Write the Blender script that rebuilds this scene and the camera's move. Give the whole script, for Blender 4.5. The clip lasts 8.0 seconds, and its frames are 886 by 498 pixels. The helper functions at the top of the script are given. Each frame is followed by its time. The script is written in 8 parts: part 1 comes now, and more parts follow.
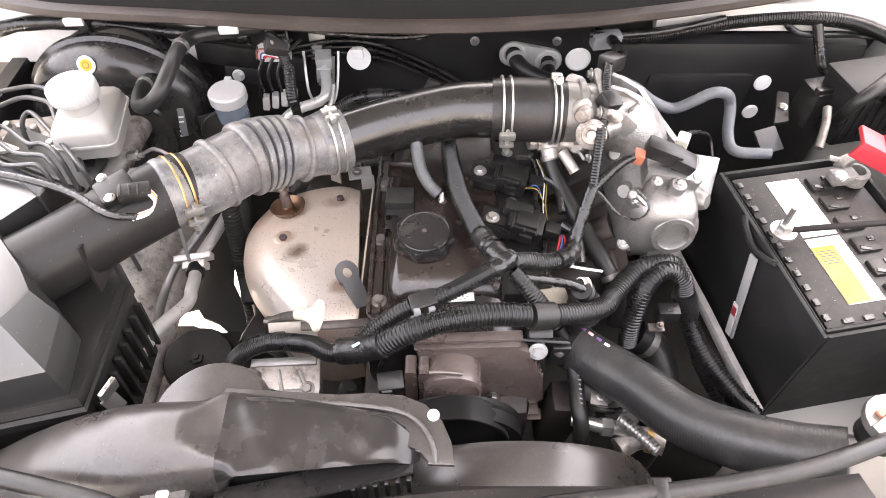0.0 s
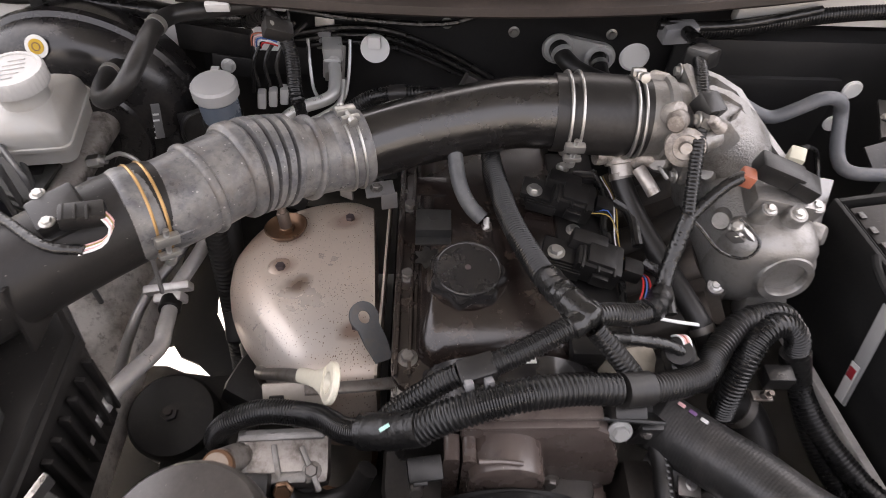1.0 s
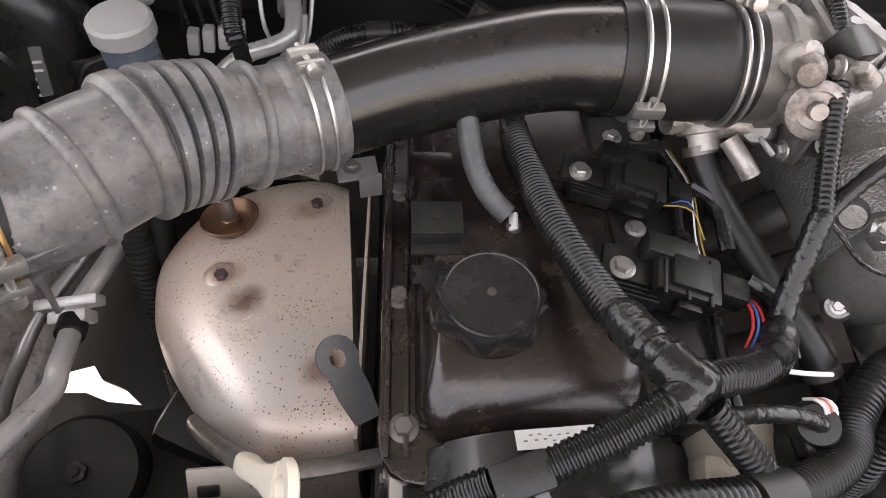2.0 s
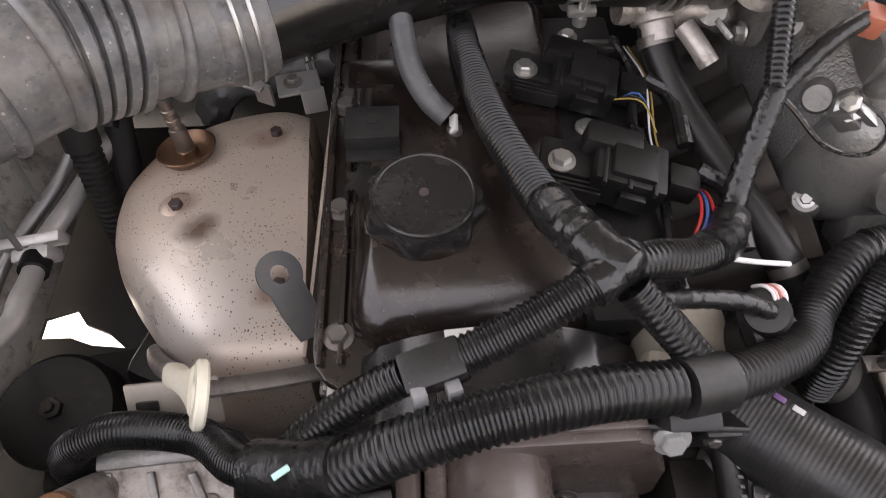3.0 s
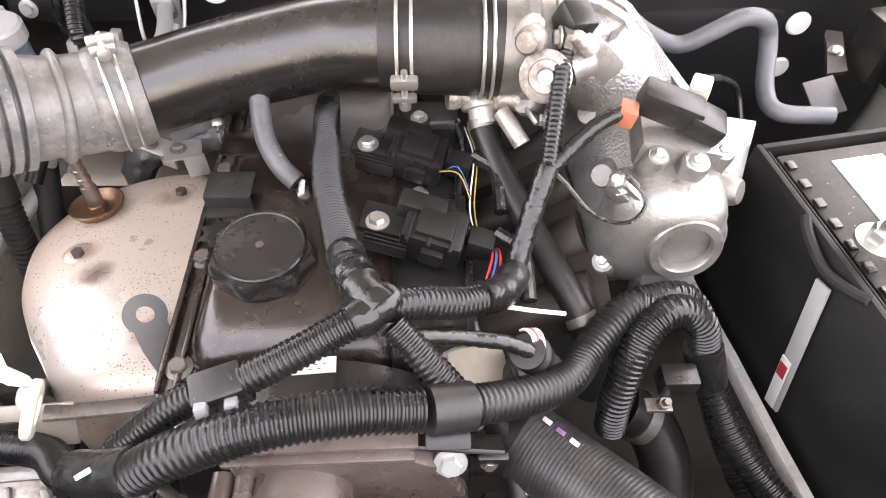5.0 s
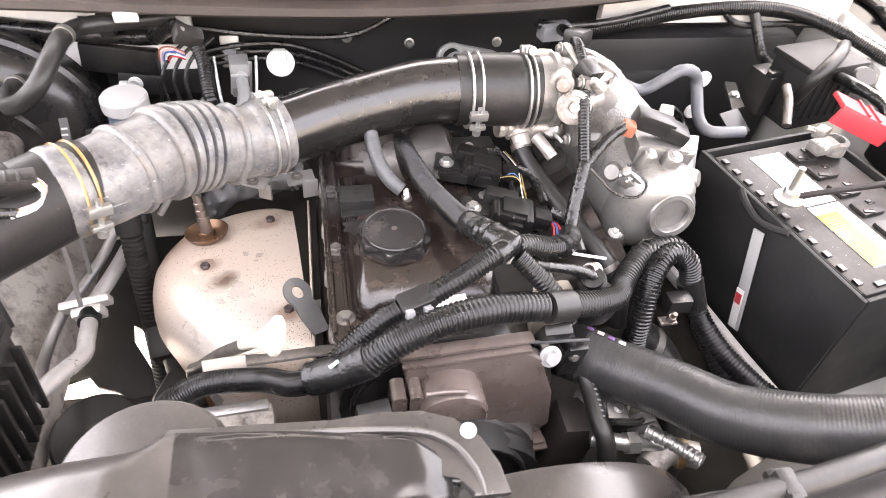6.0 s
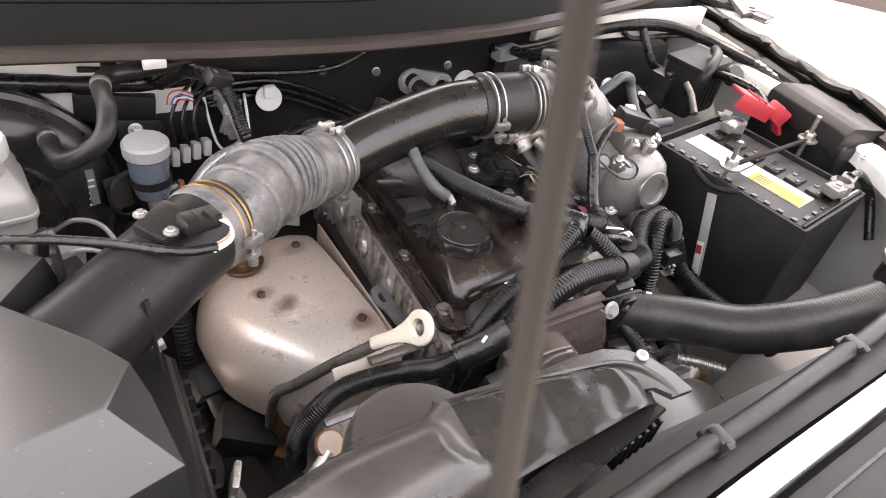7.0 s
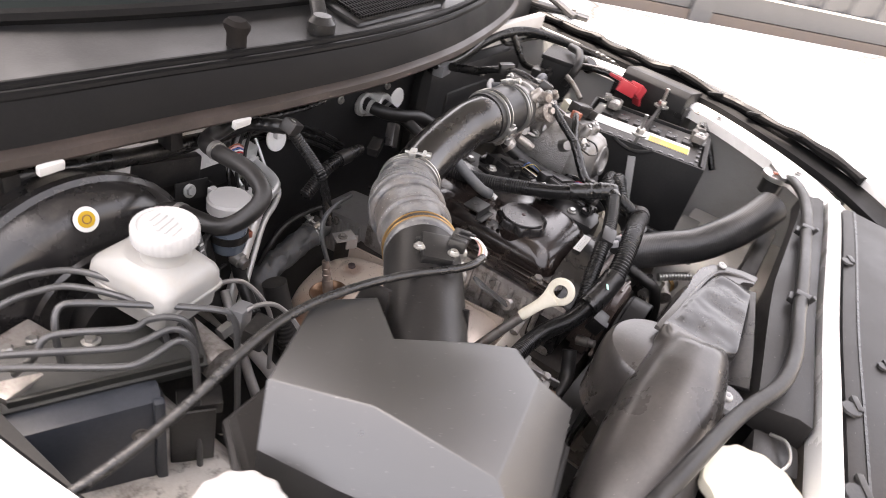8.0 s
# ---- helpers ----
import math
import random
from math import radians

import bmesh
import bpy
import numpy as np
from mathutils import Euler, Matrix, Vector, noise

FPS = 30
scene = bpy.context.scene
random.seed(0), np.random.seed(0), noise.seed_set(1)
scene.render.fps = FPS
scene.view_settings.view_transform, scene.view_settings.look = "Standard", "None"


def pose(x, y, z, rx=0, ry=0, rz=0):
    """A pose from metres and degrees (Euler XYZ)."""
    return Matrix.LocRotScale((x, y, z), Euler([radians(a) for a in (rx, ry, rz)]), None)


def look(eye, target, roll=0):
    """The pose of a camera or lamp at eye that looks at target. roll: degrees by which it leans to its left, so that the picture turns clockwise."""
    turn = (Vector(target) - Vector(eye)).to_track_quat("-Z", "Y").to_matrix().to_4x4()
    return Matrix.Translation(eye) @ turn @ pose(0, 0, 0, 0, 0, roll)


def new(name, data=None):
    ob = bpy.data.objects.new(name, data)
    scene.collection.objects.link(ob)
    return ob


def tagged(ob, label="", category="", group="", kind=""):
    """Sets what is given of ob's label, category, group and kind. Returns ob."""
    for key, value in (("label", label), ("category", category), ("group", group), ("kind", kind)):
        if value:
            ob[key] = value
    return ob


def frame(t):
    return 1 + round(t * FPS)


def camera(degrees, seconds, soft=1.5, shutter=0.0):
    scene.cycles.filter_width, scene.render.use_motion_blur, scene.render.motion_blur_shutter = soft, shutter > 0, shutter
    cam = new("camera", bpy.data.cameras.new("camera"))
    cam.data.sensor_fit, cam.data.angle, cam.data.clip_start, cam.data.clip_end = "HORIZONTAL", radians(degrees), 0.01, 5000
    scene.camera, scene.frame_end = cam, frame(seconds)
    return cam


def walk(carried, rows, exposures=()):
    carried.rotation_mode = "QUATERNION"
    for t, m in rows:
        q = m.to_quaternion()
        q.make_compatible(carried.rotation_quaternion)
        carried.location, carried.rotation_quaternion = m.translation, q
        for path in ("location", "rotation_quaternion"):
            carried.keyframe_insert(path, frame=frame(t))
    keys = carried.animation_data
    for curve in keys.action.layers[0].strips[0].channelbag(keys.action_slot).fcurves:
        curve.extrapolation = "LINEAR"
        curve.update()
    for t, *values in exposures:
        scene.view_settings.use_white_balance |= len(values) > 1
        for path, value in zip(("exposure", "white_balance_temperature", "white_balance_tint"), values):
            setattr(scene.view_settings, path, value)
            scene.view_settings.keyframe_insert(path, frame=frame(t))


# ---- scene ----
cam = camera(68.5, 8.0, soft=0.7, shutter=0.25)
PATH = [
    (0, (0.025, -0.58, 1.683), (0.026, 0.675, 0.126), 0.1),
    (0.5, (-0.029, -0.536, 1.623), (0.012, 0.724, 0.07), 2.1),
    (1, (-0.043, -0.423, 1.548), (0.004, 0.846, 0.004), 2.7),
    (1.2, (-0.05, -0.373, 1.502), (0.038, 0.867, -0.065), 5.0),
    (2.3, (-0.064, -0.231, 1.376), (0.067, 0.905, -0.265), 5.2),
    (2.5, (-0.047, -0.238, 1.366), (0.025, 0.873, -0.296), 2.1),
    (3, (0.005, -0.271, 1.353), (0.034, 0.811, -0.328), -0.8),
    (3.5, (0.039, -0.309, 1.356), (-0.015, 0.739, -0.347), -3.9),
    (4, (0.082, -0.329, 1.348), (0.004, 0.722, -0.352), -3.7),
    (4.5, (0.129, -0.32, 1.357), (0.105, 0.818, -0.288), -1.2),
    (4.7, (0.147, -0.311, 1.376), (0.146, 0.869, -0.239), -0.5),
    (5.8, (-0.025, -0.492, 1.48), (0.26, 0.896, 0.069), 5.9),
    (6, (-0.077, -0.542, 1.501), (0.274, 0.858, 0.117), 5.7),
    (6.5, (-0.216, -0.575, 1.54), (0.41, 0.844, 0.277), 9.3),
    (6.8, (-0.335, -0.559, 1.535), (0.461, 0.768, 0.268), 9.3),
    (7, (-0.409, -0.544, 1.522), (0.48, 0.717, 0.25), 11.0),
    (7.2, (-0.489, -0.512, 1.525), (0.563, 0.677, 0.308), 14.3),
    (7.5, (-0.644, -0.446, 1.515), (0.595, 0.644, 0.384), 13.5),
    (7.8, (-0.806, -0.394, 1.522), (0.569, 0.524, 0.397), 13.8),
    (8, (-0.888, -0.304, 1.534), (0.597, 0.415, 0.403), 15.1),
]
walk(cam, [(t, look(eye, target, roll)) for t, eye, target, roll in PATH],
     [(t, stops, 7200, 18) for t, stops in ((0, 3.97), (0.5, 3.5), (1.0, 2.8), (1.2, 2.8), (2.3, 2.98), (3.0, 2.76), (3.5, 2.62), (4.0, 3.28), (4.5, 3.93), (4.7, 4.0), (5.8, 4.42), (6.0, 4.4), (6.5, 4.18), (7.0, 3.37), (7.5, 2.77), (8.0, 3.2))])

# ---- light ----
world = bpy.data.worlds.new("sky")
scene.world = world
world.use_nodes = True
wn = world.node_tree.nodes
sky = wn.new("ShaderNodeTexSky")
sky.sky_type, sky.sun_disc = "NISHITA", False
sky.sun_elevation, sky.sun_rotation = radians(67), radians(12)
sky.air_density, sky.dust_density, sky.ozone_density = 1.0, 4.0, 0.5
haze = wn.new("ShaderNodeHueSaturation")
haze.inputs["Saturation"].default_value = 0.35
world.node_tree.links.new(sky.outputs[0], haze.inputs["Color"])
world.node_tree.links.new(haze.outputs[0], wn["Background"].inputs[0])
wn["Background"].inputs[1].default_value = 0.15
sun = new("sun", bpy.data.lights.new("sun", "SUN"))
sun.data.energy, sun.data.angle, sun.data.color = 3.1, radians(1.0), (1.0, 0.95, 0.88)
sun.matrix_world = look((0.4, 1.88, 4.6), (0, 0, 0))


# ---- materials ----
def mat(name, base, rough=0.5, metal=0.0, dust=None, dust_amount=0.0, vary=0.12, grain=220.0, bump=0.15, bump_scale=350.0,
        coat=0.0, spec=0.5, patch=14.0, trans=0.0, sss=0.0, bump_depth=0.0006):
    """A principled surface: base colour varied at two scales, a dust or rust layer in patches, uneven gloss, fine relief."""
    m = bpy.data.materials.new(name)
    m.use_nodes = True
    nt = m.node_tree
    n, ln = nt.nodes, nt.links.new
    b = n["Principled BSDF"]
    co = n.new("ShaderNodeTexCoord")
    big = n.new("ShaderNodeTexNoise")
    big.inputs["Scale"].default_value, big.inputs["Detail"].default_value, big.inputs["Roughness"].default_value = patch, 6, 0.62
    fine = n.new("ShaderNodeTexNoise")
    fine.inputs["Scale"].default_value, fine.inputs["Detail"].default_value = grain, 3
    rel = n.new("ShaderNodeTexNoise")
    rel.inputs["Scale"].default_value, rel.inputs["Detail"].default_value = bump_scale, 2
    for t in (big, fine, rel):
        ln(co.outputs["Object"], t.inputs["Vector"])
    dark = [c * (1 - 1.6 * vary) for c in base] + [1]
    light = [min(1, c * (1 + 1.6 * vary)) for c in base] + [1]
    mixf = n.new("ShaderNodeMath")
    mixf.operation = "MULTIPLY_ADD"
    ln(fine.outputs[0], mixf.inputs[0])
    mixf.inputs[1].default_value = 0.28
    sc = n.new("ShaderNodeMath")
    sc.operation = "MULTIPLY"
    ln(big.outputs[0], sc.inputs[0])
    sc.inputs[1].default_value = 0.76
    ln(sc.outputs[0], mixf.inputs[2])
    col = n.new("ShaderNodeMix")
    col.data_type = "RGBA"
    ln(mixf.outputs[0], col.inputs[0])
    col.inputs[6].default_value, col.inputs[7].default_value = dark, light
    out = col.outputs[2]
    if dust:
        ramp = n.new("ShaderNodeMapRange")
        ramp.inputs[1].default_value, ramp.inputs[2].default_value = 0.6 - 0.4 * dust_amount, 0.92 - 0.25 * dust_amount
        ramp.inputs[4].default_value = min(1.0, 0.55 + 0.5 * dust_amount)
        ln(mixf.outputs[0], ramp.inputs[0])
        d = n.new("ShaderNodeMix")
        d.data_type = "RGBA"
        ln(ramp.outputs[0], d.inputs[0])
        ln(out, d.inputs[6])
        d.inputs[7].default_value = (*dust, 1)
        out = d.outputs[2]
    ln(out, b.inputs["Base Color"])
    ro = n.new("ShaderNodeMapRange")
    ro.inputs[1].default_value, ro.inputs[2].default_value = 0.3, 0.7
    ro.inputs[3].default_value, ro.inputs[4].default_value = max(0.03, rough - 0.1), min(1, rough + 0.12)
    ln(big.outputs[0], ro.inputs[0])
    ln(ro.outputs[0], b.inputs["Roughness"])
    b.inputs["Metallic"].default_value = metal
    b.inputs["Specular IOR Level"].default_value = spec
    b.inputs["Coat Weight"].default_value = coat
    b.inputs["Coat Roughness"].default_value = 0.08
    b.inputs["Transmission Weight"].default_value = trans
    b.inputs["Subsurface Weight"].default_value = sss
    b.inputs["Subsurface Radius"].default_value = (0.02, 0.018, 0.014)
    if bump:
        bp = n.new("ShaderNodeBump")
        bp.inputs["Strength"].default_value, bp.inputs["Distance"].default_value = bump, bump_depth
        ln(rel.outputs[0], bp.inputs["Height"])
        ln(bp.outputs[0], b.inputs["Normal"])
    return m


DUST = (0.1, 0.088, 0.078)
plastic = mat("black_plastic", (0.012, 0.0117, 0.0117), 0.36, dust=(0.05, 0.045, 0.04), dust_amount=0.22, patch=18, spec=0.4)
plastic_dusty = mat("dusty_black_plastic", (0.03, 0.0275, 0.026), 0.27, dust=(0.075, 0.066, 0.06), dust_amount=0.28, patch=7, vary=0.07, spec=0.6)
plastic_gloss = mat("gloss_black_plastic", (0.016, 0.015, 0.015), 0.24, dust=DUST, dust_amount=0.12, bump=0.04)
pipe_plastic = mat("satin_black_pipe", (0.009, 0.0082, 0.008), 0.23, bump=0.02, vary=0.08, patch=9, coat=0.0, spec=0.75)
lid_plastic = mat("airbox_plastic", (0.024, 0.0236, 0.0234), 0.36, bump=0.08, bump_scale=900, patch=5, vary=0.06, spec=1.0)
plastic_matt = mat("dusty_matt_plastic", (0.016, 0.015, 0.0144), 0.42, dust=(0.033, 0.029, 0.027), dust_amount=0.3, patch=7, vary=0.08, spec=0.22)
warped_plastic = mat("warped_gloss_plastic", (0.016, 0.015, 0.0145), 0.24, dust=(0.05, 0.044, 0.04), dust_amount=0.22, bump=0.05, patch=22, vary=0.1, spec=0.4)
rubber = mat("black_rubber", (0.011, 0.0106, 0.0105), 0.4, dust=(0.045, 0.041, 0.038), dust_amount=0.22, spec=0.4)
hose_rubber = mat("radiator_hose_rubber", (0.024, 0.024, 0.024), 0.38, dust=(0.1, 0.092, 0.085), dust_amount=0.2, patch=10, bump=0.4, bump_scale=260)
conduit_mat = mat("corrugated_conduit", (0.009, 0.009, 0.0092), 0.27, dust=(0.04, 0.037, 0.034), dust_amount=0.14, spec=0.4, bump=0.05)
tape = mat("harness_tape", (0.009, 0.009, 0.009), 0.28, dust=DUST, dust_amount=0.12, bump=0.8, bump_scale=130, bump_depth=0.0015)
grey_hose = mat("weathered_grey_rubber", (0.088, 0.09, 0.096), 0.36, dust=(0.23, 0.215, 0.19), dust_amount=0.45, patch=34, vary=0.38, grain=150, bump=0.35, bump_scale=160)
insul = mat("firewall_insulation", (0.008, 0.008, 0.0085), 0.5, dust=(0.024, 0.023, 0.022), dust_amount=0.25, patch=7, bump=0.25, bump_scale=90)
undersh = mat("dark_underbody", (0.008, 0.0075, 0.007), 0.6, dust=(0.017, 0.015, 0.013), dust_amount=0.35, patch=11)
block_iron = mat("engine_block_iron", (0.025, 0.022, 0.02), 0.5, metal=0.3, dust=(0.075, 0.06, 0.05), dust_amount=0.4, patch=18)
cover_paint = mat("valve_cover_paint", (0.013, 0.0092, 0.008), 0.22, dust=(0.05, 0.035, 0.028), dust_amount=0.25, patch=12, coat=0.25)
cover_paint.node_tree.nodes["Principled BSDF"].inputs["Coat Roughness"].default_value = 0.17
timing_paint = mat("brown_dusty_cover", (0.1, 0.076, 0.067), 0.25, spec=0.75, dust=(0.14, 0.113, 0.1), dust_amount=0.35, patch=10)
alu = mat("cast_aluminium", (0.26, 0.254, 0.246), 0.44, metal=0.75, dust=(0.2, 0.185, 0.165), dust_amount=0.3, bump=0.8, bump_scale=380, patch=30)
steel_black = mat("dusty_black_steel", (0.02, 0.02, 0.02), 0.36, metal=0.3, dust=(0.06, 0.058, 0.055), dust_amount=0.2, patch=30)
rod_mat = mat("dull_black_rod", (0.012, 0.0105, 0.0098), 0.65, vary=0.2, spec=0.12)
lead_mat = mat("corroded_lead", (0.15, 0.143, 0.134), 0.6, metal=0.3, dust=(0.42, 0.41, 0.38), dust_amount=0.25, patch=60, bump=0.6)
alu_dirty = mat("dirty_cast_aluminium", (0.44, 0.415, 0.39), 0.42, metal=0.55, dust=(0.13, 0.1, 0.08), dust_amount=0.45, bump=0.5, bump_scale=300)
alu_pebble = mat("rough_cast_aluminium", (0.31, 0.303, 0.295), 0.4, metal=0.8, bump=1.0, bump_scale=420, bump_depth=0.0016, dust=(0.2, 0.185, 0.165), dust_amount=0.25, patch=26)
dish_mat = mat("browned_metal_dish", (0.2, 0.12, 0.075), 0.34, metal=0.7, dust=(0.16, 0.08, 0.04), dust_amount=0.3, patch=40)
bright_zinc = mat("bright_zinc_bolt", (0.56, 0.56, 0.545), 0.32, metal=0.45, dust=(0.35, 0.32, 0.28), dust_amount=0.12)
zinc = mat("zinc_steel", (0.42, 0.415, 0.4), 0.34, metal=0.85, dust=(0.3, 0.27, 0.22), dust_amount=0.15)
yellow_zinc = mat("yellow_zinc_band", (0.42, 0.26, 0.11), 0.35, metal=0.8, dust=(0.3, 0.24, 0.16), dust_amount=0.15)
steel_dark = mat("dull_steel", (0.2, 0.19, 0.18), 0.45, metal=0.7, dust=(0.12, 0.09, 0.07), dust_amount=0.3)
line_metal = mat("dark_coated_steel_line", (0.09, 0.09, 0.09), 0.38, metal=0.4, dust=(0.15, 0.145, 0.14), dust_amount=0.25)
pipe_metal = mat("grey_metal_pipe", (0.34, 0.335, 0.33), 0.42, metal=0.7, dust=(0.2, 0.18, 0.16), dust_amount=0.3)
dark_hose = mat("dusty_breather_rubber", (0.055, 0.058, 0.062), 0.45, dust=(0.14, 0.15, 0.14), dust_amount=0.3, patch=40)
rail_beige = mat("dirty_pale_chassis_paint", (0.6, 0.575, 0.54), 0.5, dust=(0.34, 0.29, 0.24), dust_amount=0.3, patch=12, vary=0.12)
mount_mat = mat("brown_dusty_rubber", (0.012, 0.0105, 0.0095), 0.36, dust=(0.035, 0.028, 0.024), dust_amount=0.35, patch=24)
liner_mat = mat("bonnet_liner", (0.13, 0.128, 0.125), 0.8, dust=(0.09, 0.085, 0.08), dust_amount=0.3, patch=5)
rust = mat("rusty_steel", (0.17, 0.085, 0.045), 0.7, metal=0.2, dust=(0.26, 0.15, 0.08), dust_amount=0.4)
brown_bolt = mat("heat_browned_bolt", (0.11, 0.085, 0.085), 0.5, metal=0.6)
white_plastic = mat("white_reservoir_plastic", (0.37, 0.362, 0.34), 0.38, sss=0.05, dust=(0.5, 0.43, 0.34), dust_amount=0.08, bump=0.05, vary=0.04)
cap_white = mat("white_cap_plastic", (0.44, 0.435, 0.424), 0.42, sss=0.0, bump=0.05, vary=0.03, dust=(0.55, 0.5, 0.45), dust_amount=0.05)
cream = mat("cream_plastic", (0.62, 0.585, 0.48), 0.42, vary=0.05, dust=(0.42, 0.33, 0.22), dust_amount=0.12)
paint = mat("white_car_paint", (0.74, 0.74, 0.73), 0.25, coat=0.6, bump=0.0, vary=0.02, dust=(0.6, 0.58, 0.54), dust_amount=0.08)
paint_dusty = mat("dusty_white_paint", (0.52, 0.51, 0.49), 0.42, bump=0.05, vary=0.05, dust=(0.42, 0.39, 0.35), dust_amount=0.3)
wing_grey = mat("dusty_pale_inner_wing", (0.36, 0.36, 0.35), 0.45, vary=0.08, dust=(0.24, 0.225, 0.2), dust_amount=0.3, patch=8)
grey_panel = mat("grey_inner_panel", (0.2, 0.2, 0.195), 0.5, vary=0.1, dust=(0.14, 0.13, 0.12), dust_amount=0.3)
battery_top = mat("battery_case", (0.01, 0.0094, 0.009), 0.48, dust=(0.03, 0.026, 0.023), dust_amount=0.35, patch=16, spec=0.3)
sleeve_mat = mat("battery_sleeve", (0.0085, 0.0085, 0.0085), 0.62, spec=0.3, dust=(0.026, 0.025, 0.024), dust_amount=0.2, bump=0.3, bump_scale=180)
rim_white = mat("pale_inner_rim", (0.5, 0.5, 0.49), 0.5, vary=0.05)
label_white = mat("white_label", (0.6, 0.6, 0.585), 0.4, bump=0, vary=0.03)
label_yellow = mat("yellow_label", (0.44, 0.27, 0.005), 0.42, bump=0, vary=0.04)
ink = mat("label_ink", (0.05, 0.05, 0.055), 0.5, bump=0)
red = mat("red_plastic", (0.36, 0.03, 0.04), 0.38, bump=0.05, vary=0.06)
orange = mat("orange_plastic", (0.3, 0.1, 0.06), 0.4, bump=0.05)
blue_wire = mat("blue_wire", (0.05, 0.12, 0.35), 0.4, bump=0)
red_wire = mat("red_wire", (0.5, 0.03, 0.03), 0.4, bump=0)
pink_wire = mat("pink_wire", (0.7, 0.42, 0.42), 0.4, bump=0)
white_wire = mat("white_wire", (0.72, 0.72, 0.72), 0.4, bump=0)
yellow_wire = mat("yellow_wire", (0.3, 0.21, 0.05), 0.4, bump=0)
grey_plug = mat("grey_connector", (0.2, 0.2, 0.205), 0.45, bump=0.1)
beige_plug = mat("beige_connector", (0.56, 0.54, 0.44), 0.45, bump=0.1)
bluegrey = mat("smoked_reservoir_plastic", (0.13, 0.16, 0.2), 0.25, bump=0.03, vary=0.06)
heater_hose = mat("grey_blue_hose", (0.07, 0.075, 0.085), 0.5, dust=(0.15, 0.145, 0.14), dust_amount=0.3)
seal_mat = mat("black_seal_rubber", (0.0055, 0.0055, 0.0058), 0.5, spec=0.1, dust=(0.012, 0.0117, 0.0114), dust_amount=0.15, patch=8)
lip_mat = mat("brown_faded_seal_lip", (0.024, 0.018, 0.0155), 0.5, dust=(0.065, 0.045, 0.037), dust_amount=0.3, patch=9)
cowl_mat = mat("grey_cowl_plastic", (0.011, 0.0112, 0.0118), 0.42, spec=0.3, dust=(0.026, 0.026, 0.027), dust_amount=0.3, patch=7)
gate_mat = mat("grey_gate_steel", (0.066, 0.068, 0.072), 0.45, dust=(0.1, 0.095, 0.09), dust_amount=0.2, patch=2, grain=40, bump=0.05)
unseen_wall_mat = mat("grey_render", (0.26, 0.25, 0.235), 0.8, vary=0.12, patch=1.5, grain=40, bump=0.4, bump_scale=60)
track_mat = mat("rusted_track", (0.08, 0.065, 0.057), 0.7, dust=(0.11, 0.085, 0.065), dust_amount=0.4, patch=3)
glass = mat("dark_windscreen", (0.02, 0.025, 0.025), 0.04, bump=0, vary=0.05, spec=0.3)


def concrete_mat():
    m = mat("pale_concrete", (0.62, 0.6, 0.56), 0.8, vary=0.1, patch=1.3, grain=60, bump=0.4, bump_scale=120, dust=(0.45, 0.4, 0.34), dust_amount=0.1)
    n, ln = m.node_tree.nodes, m.node_tree.links.new
    b = n["Principled BSDF"]
    src = b.inputs["Base Color"].links[0].from_socket
    co = n.new("ShaderNodeTexCoord")
    warp = n.new("ShaderNodeTexNoise")
    warp.inputs["Scale"].default_value, warp.inputs["Detail"].default_value = 1.5, 8
    ln(co.outputs["Object"], warp.inputs["Vector"])
    add = n.new("ShaderNodeMix")
    add.data_type = "VECTOR"
    add.inputs[0].default_value = 0.35
    ln(co.outputs["Object"], add.inputs[4])
    ln(warp.outputs["Color"], add.inputs[5])
    vor = n.new("ShaderNodeTexVoronoi")
    vor.feature = "DISTANCE_TO_EDGE"
    vor.inputs["Scale"].default_value = 0.55
    ln(add.outputs[1], vor.inputs["Vector"])
    rmp = n.new("ShaderNodeMapRange")
    rmp.inputs[1].default_value, rmp.inputs[2].default_value, rmp.inputs[3].default_value, rmp.inputs[4].default_value = 0.0, 0.012, 1, 0
    ln(vor.outputs["Distance"], rmp.inputs[0])
    mx = n.new("ShaderNodeMix")
    mx.data_type = "RGBA"
    ln(rmp.outputs[0], mx.inputs[0])
    ln(src, mx.inputs[6])
    mx.inputs[7].default_value = (0.16, 0.13, 0.11, 1)
    ln(mx.outputs[2], b.inputs["Base Color"])
    return m


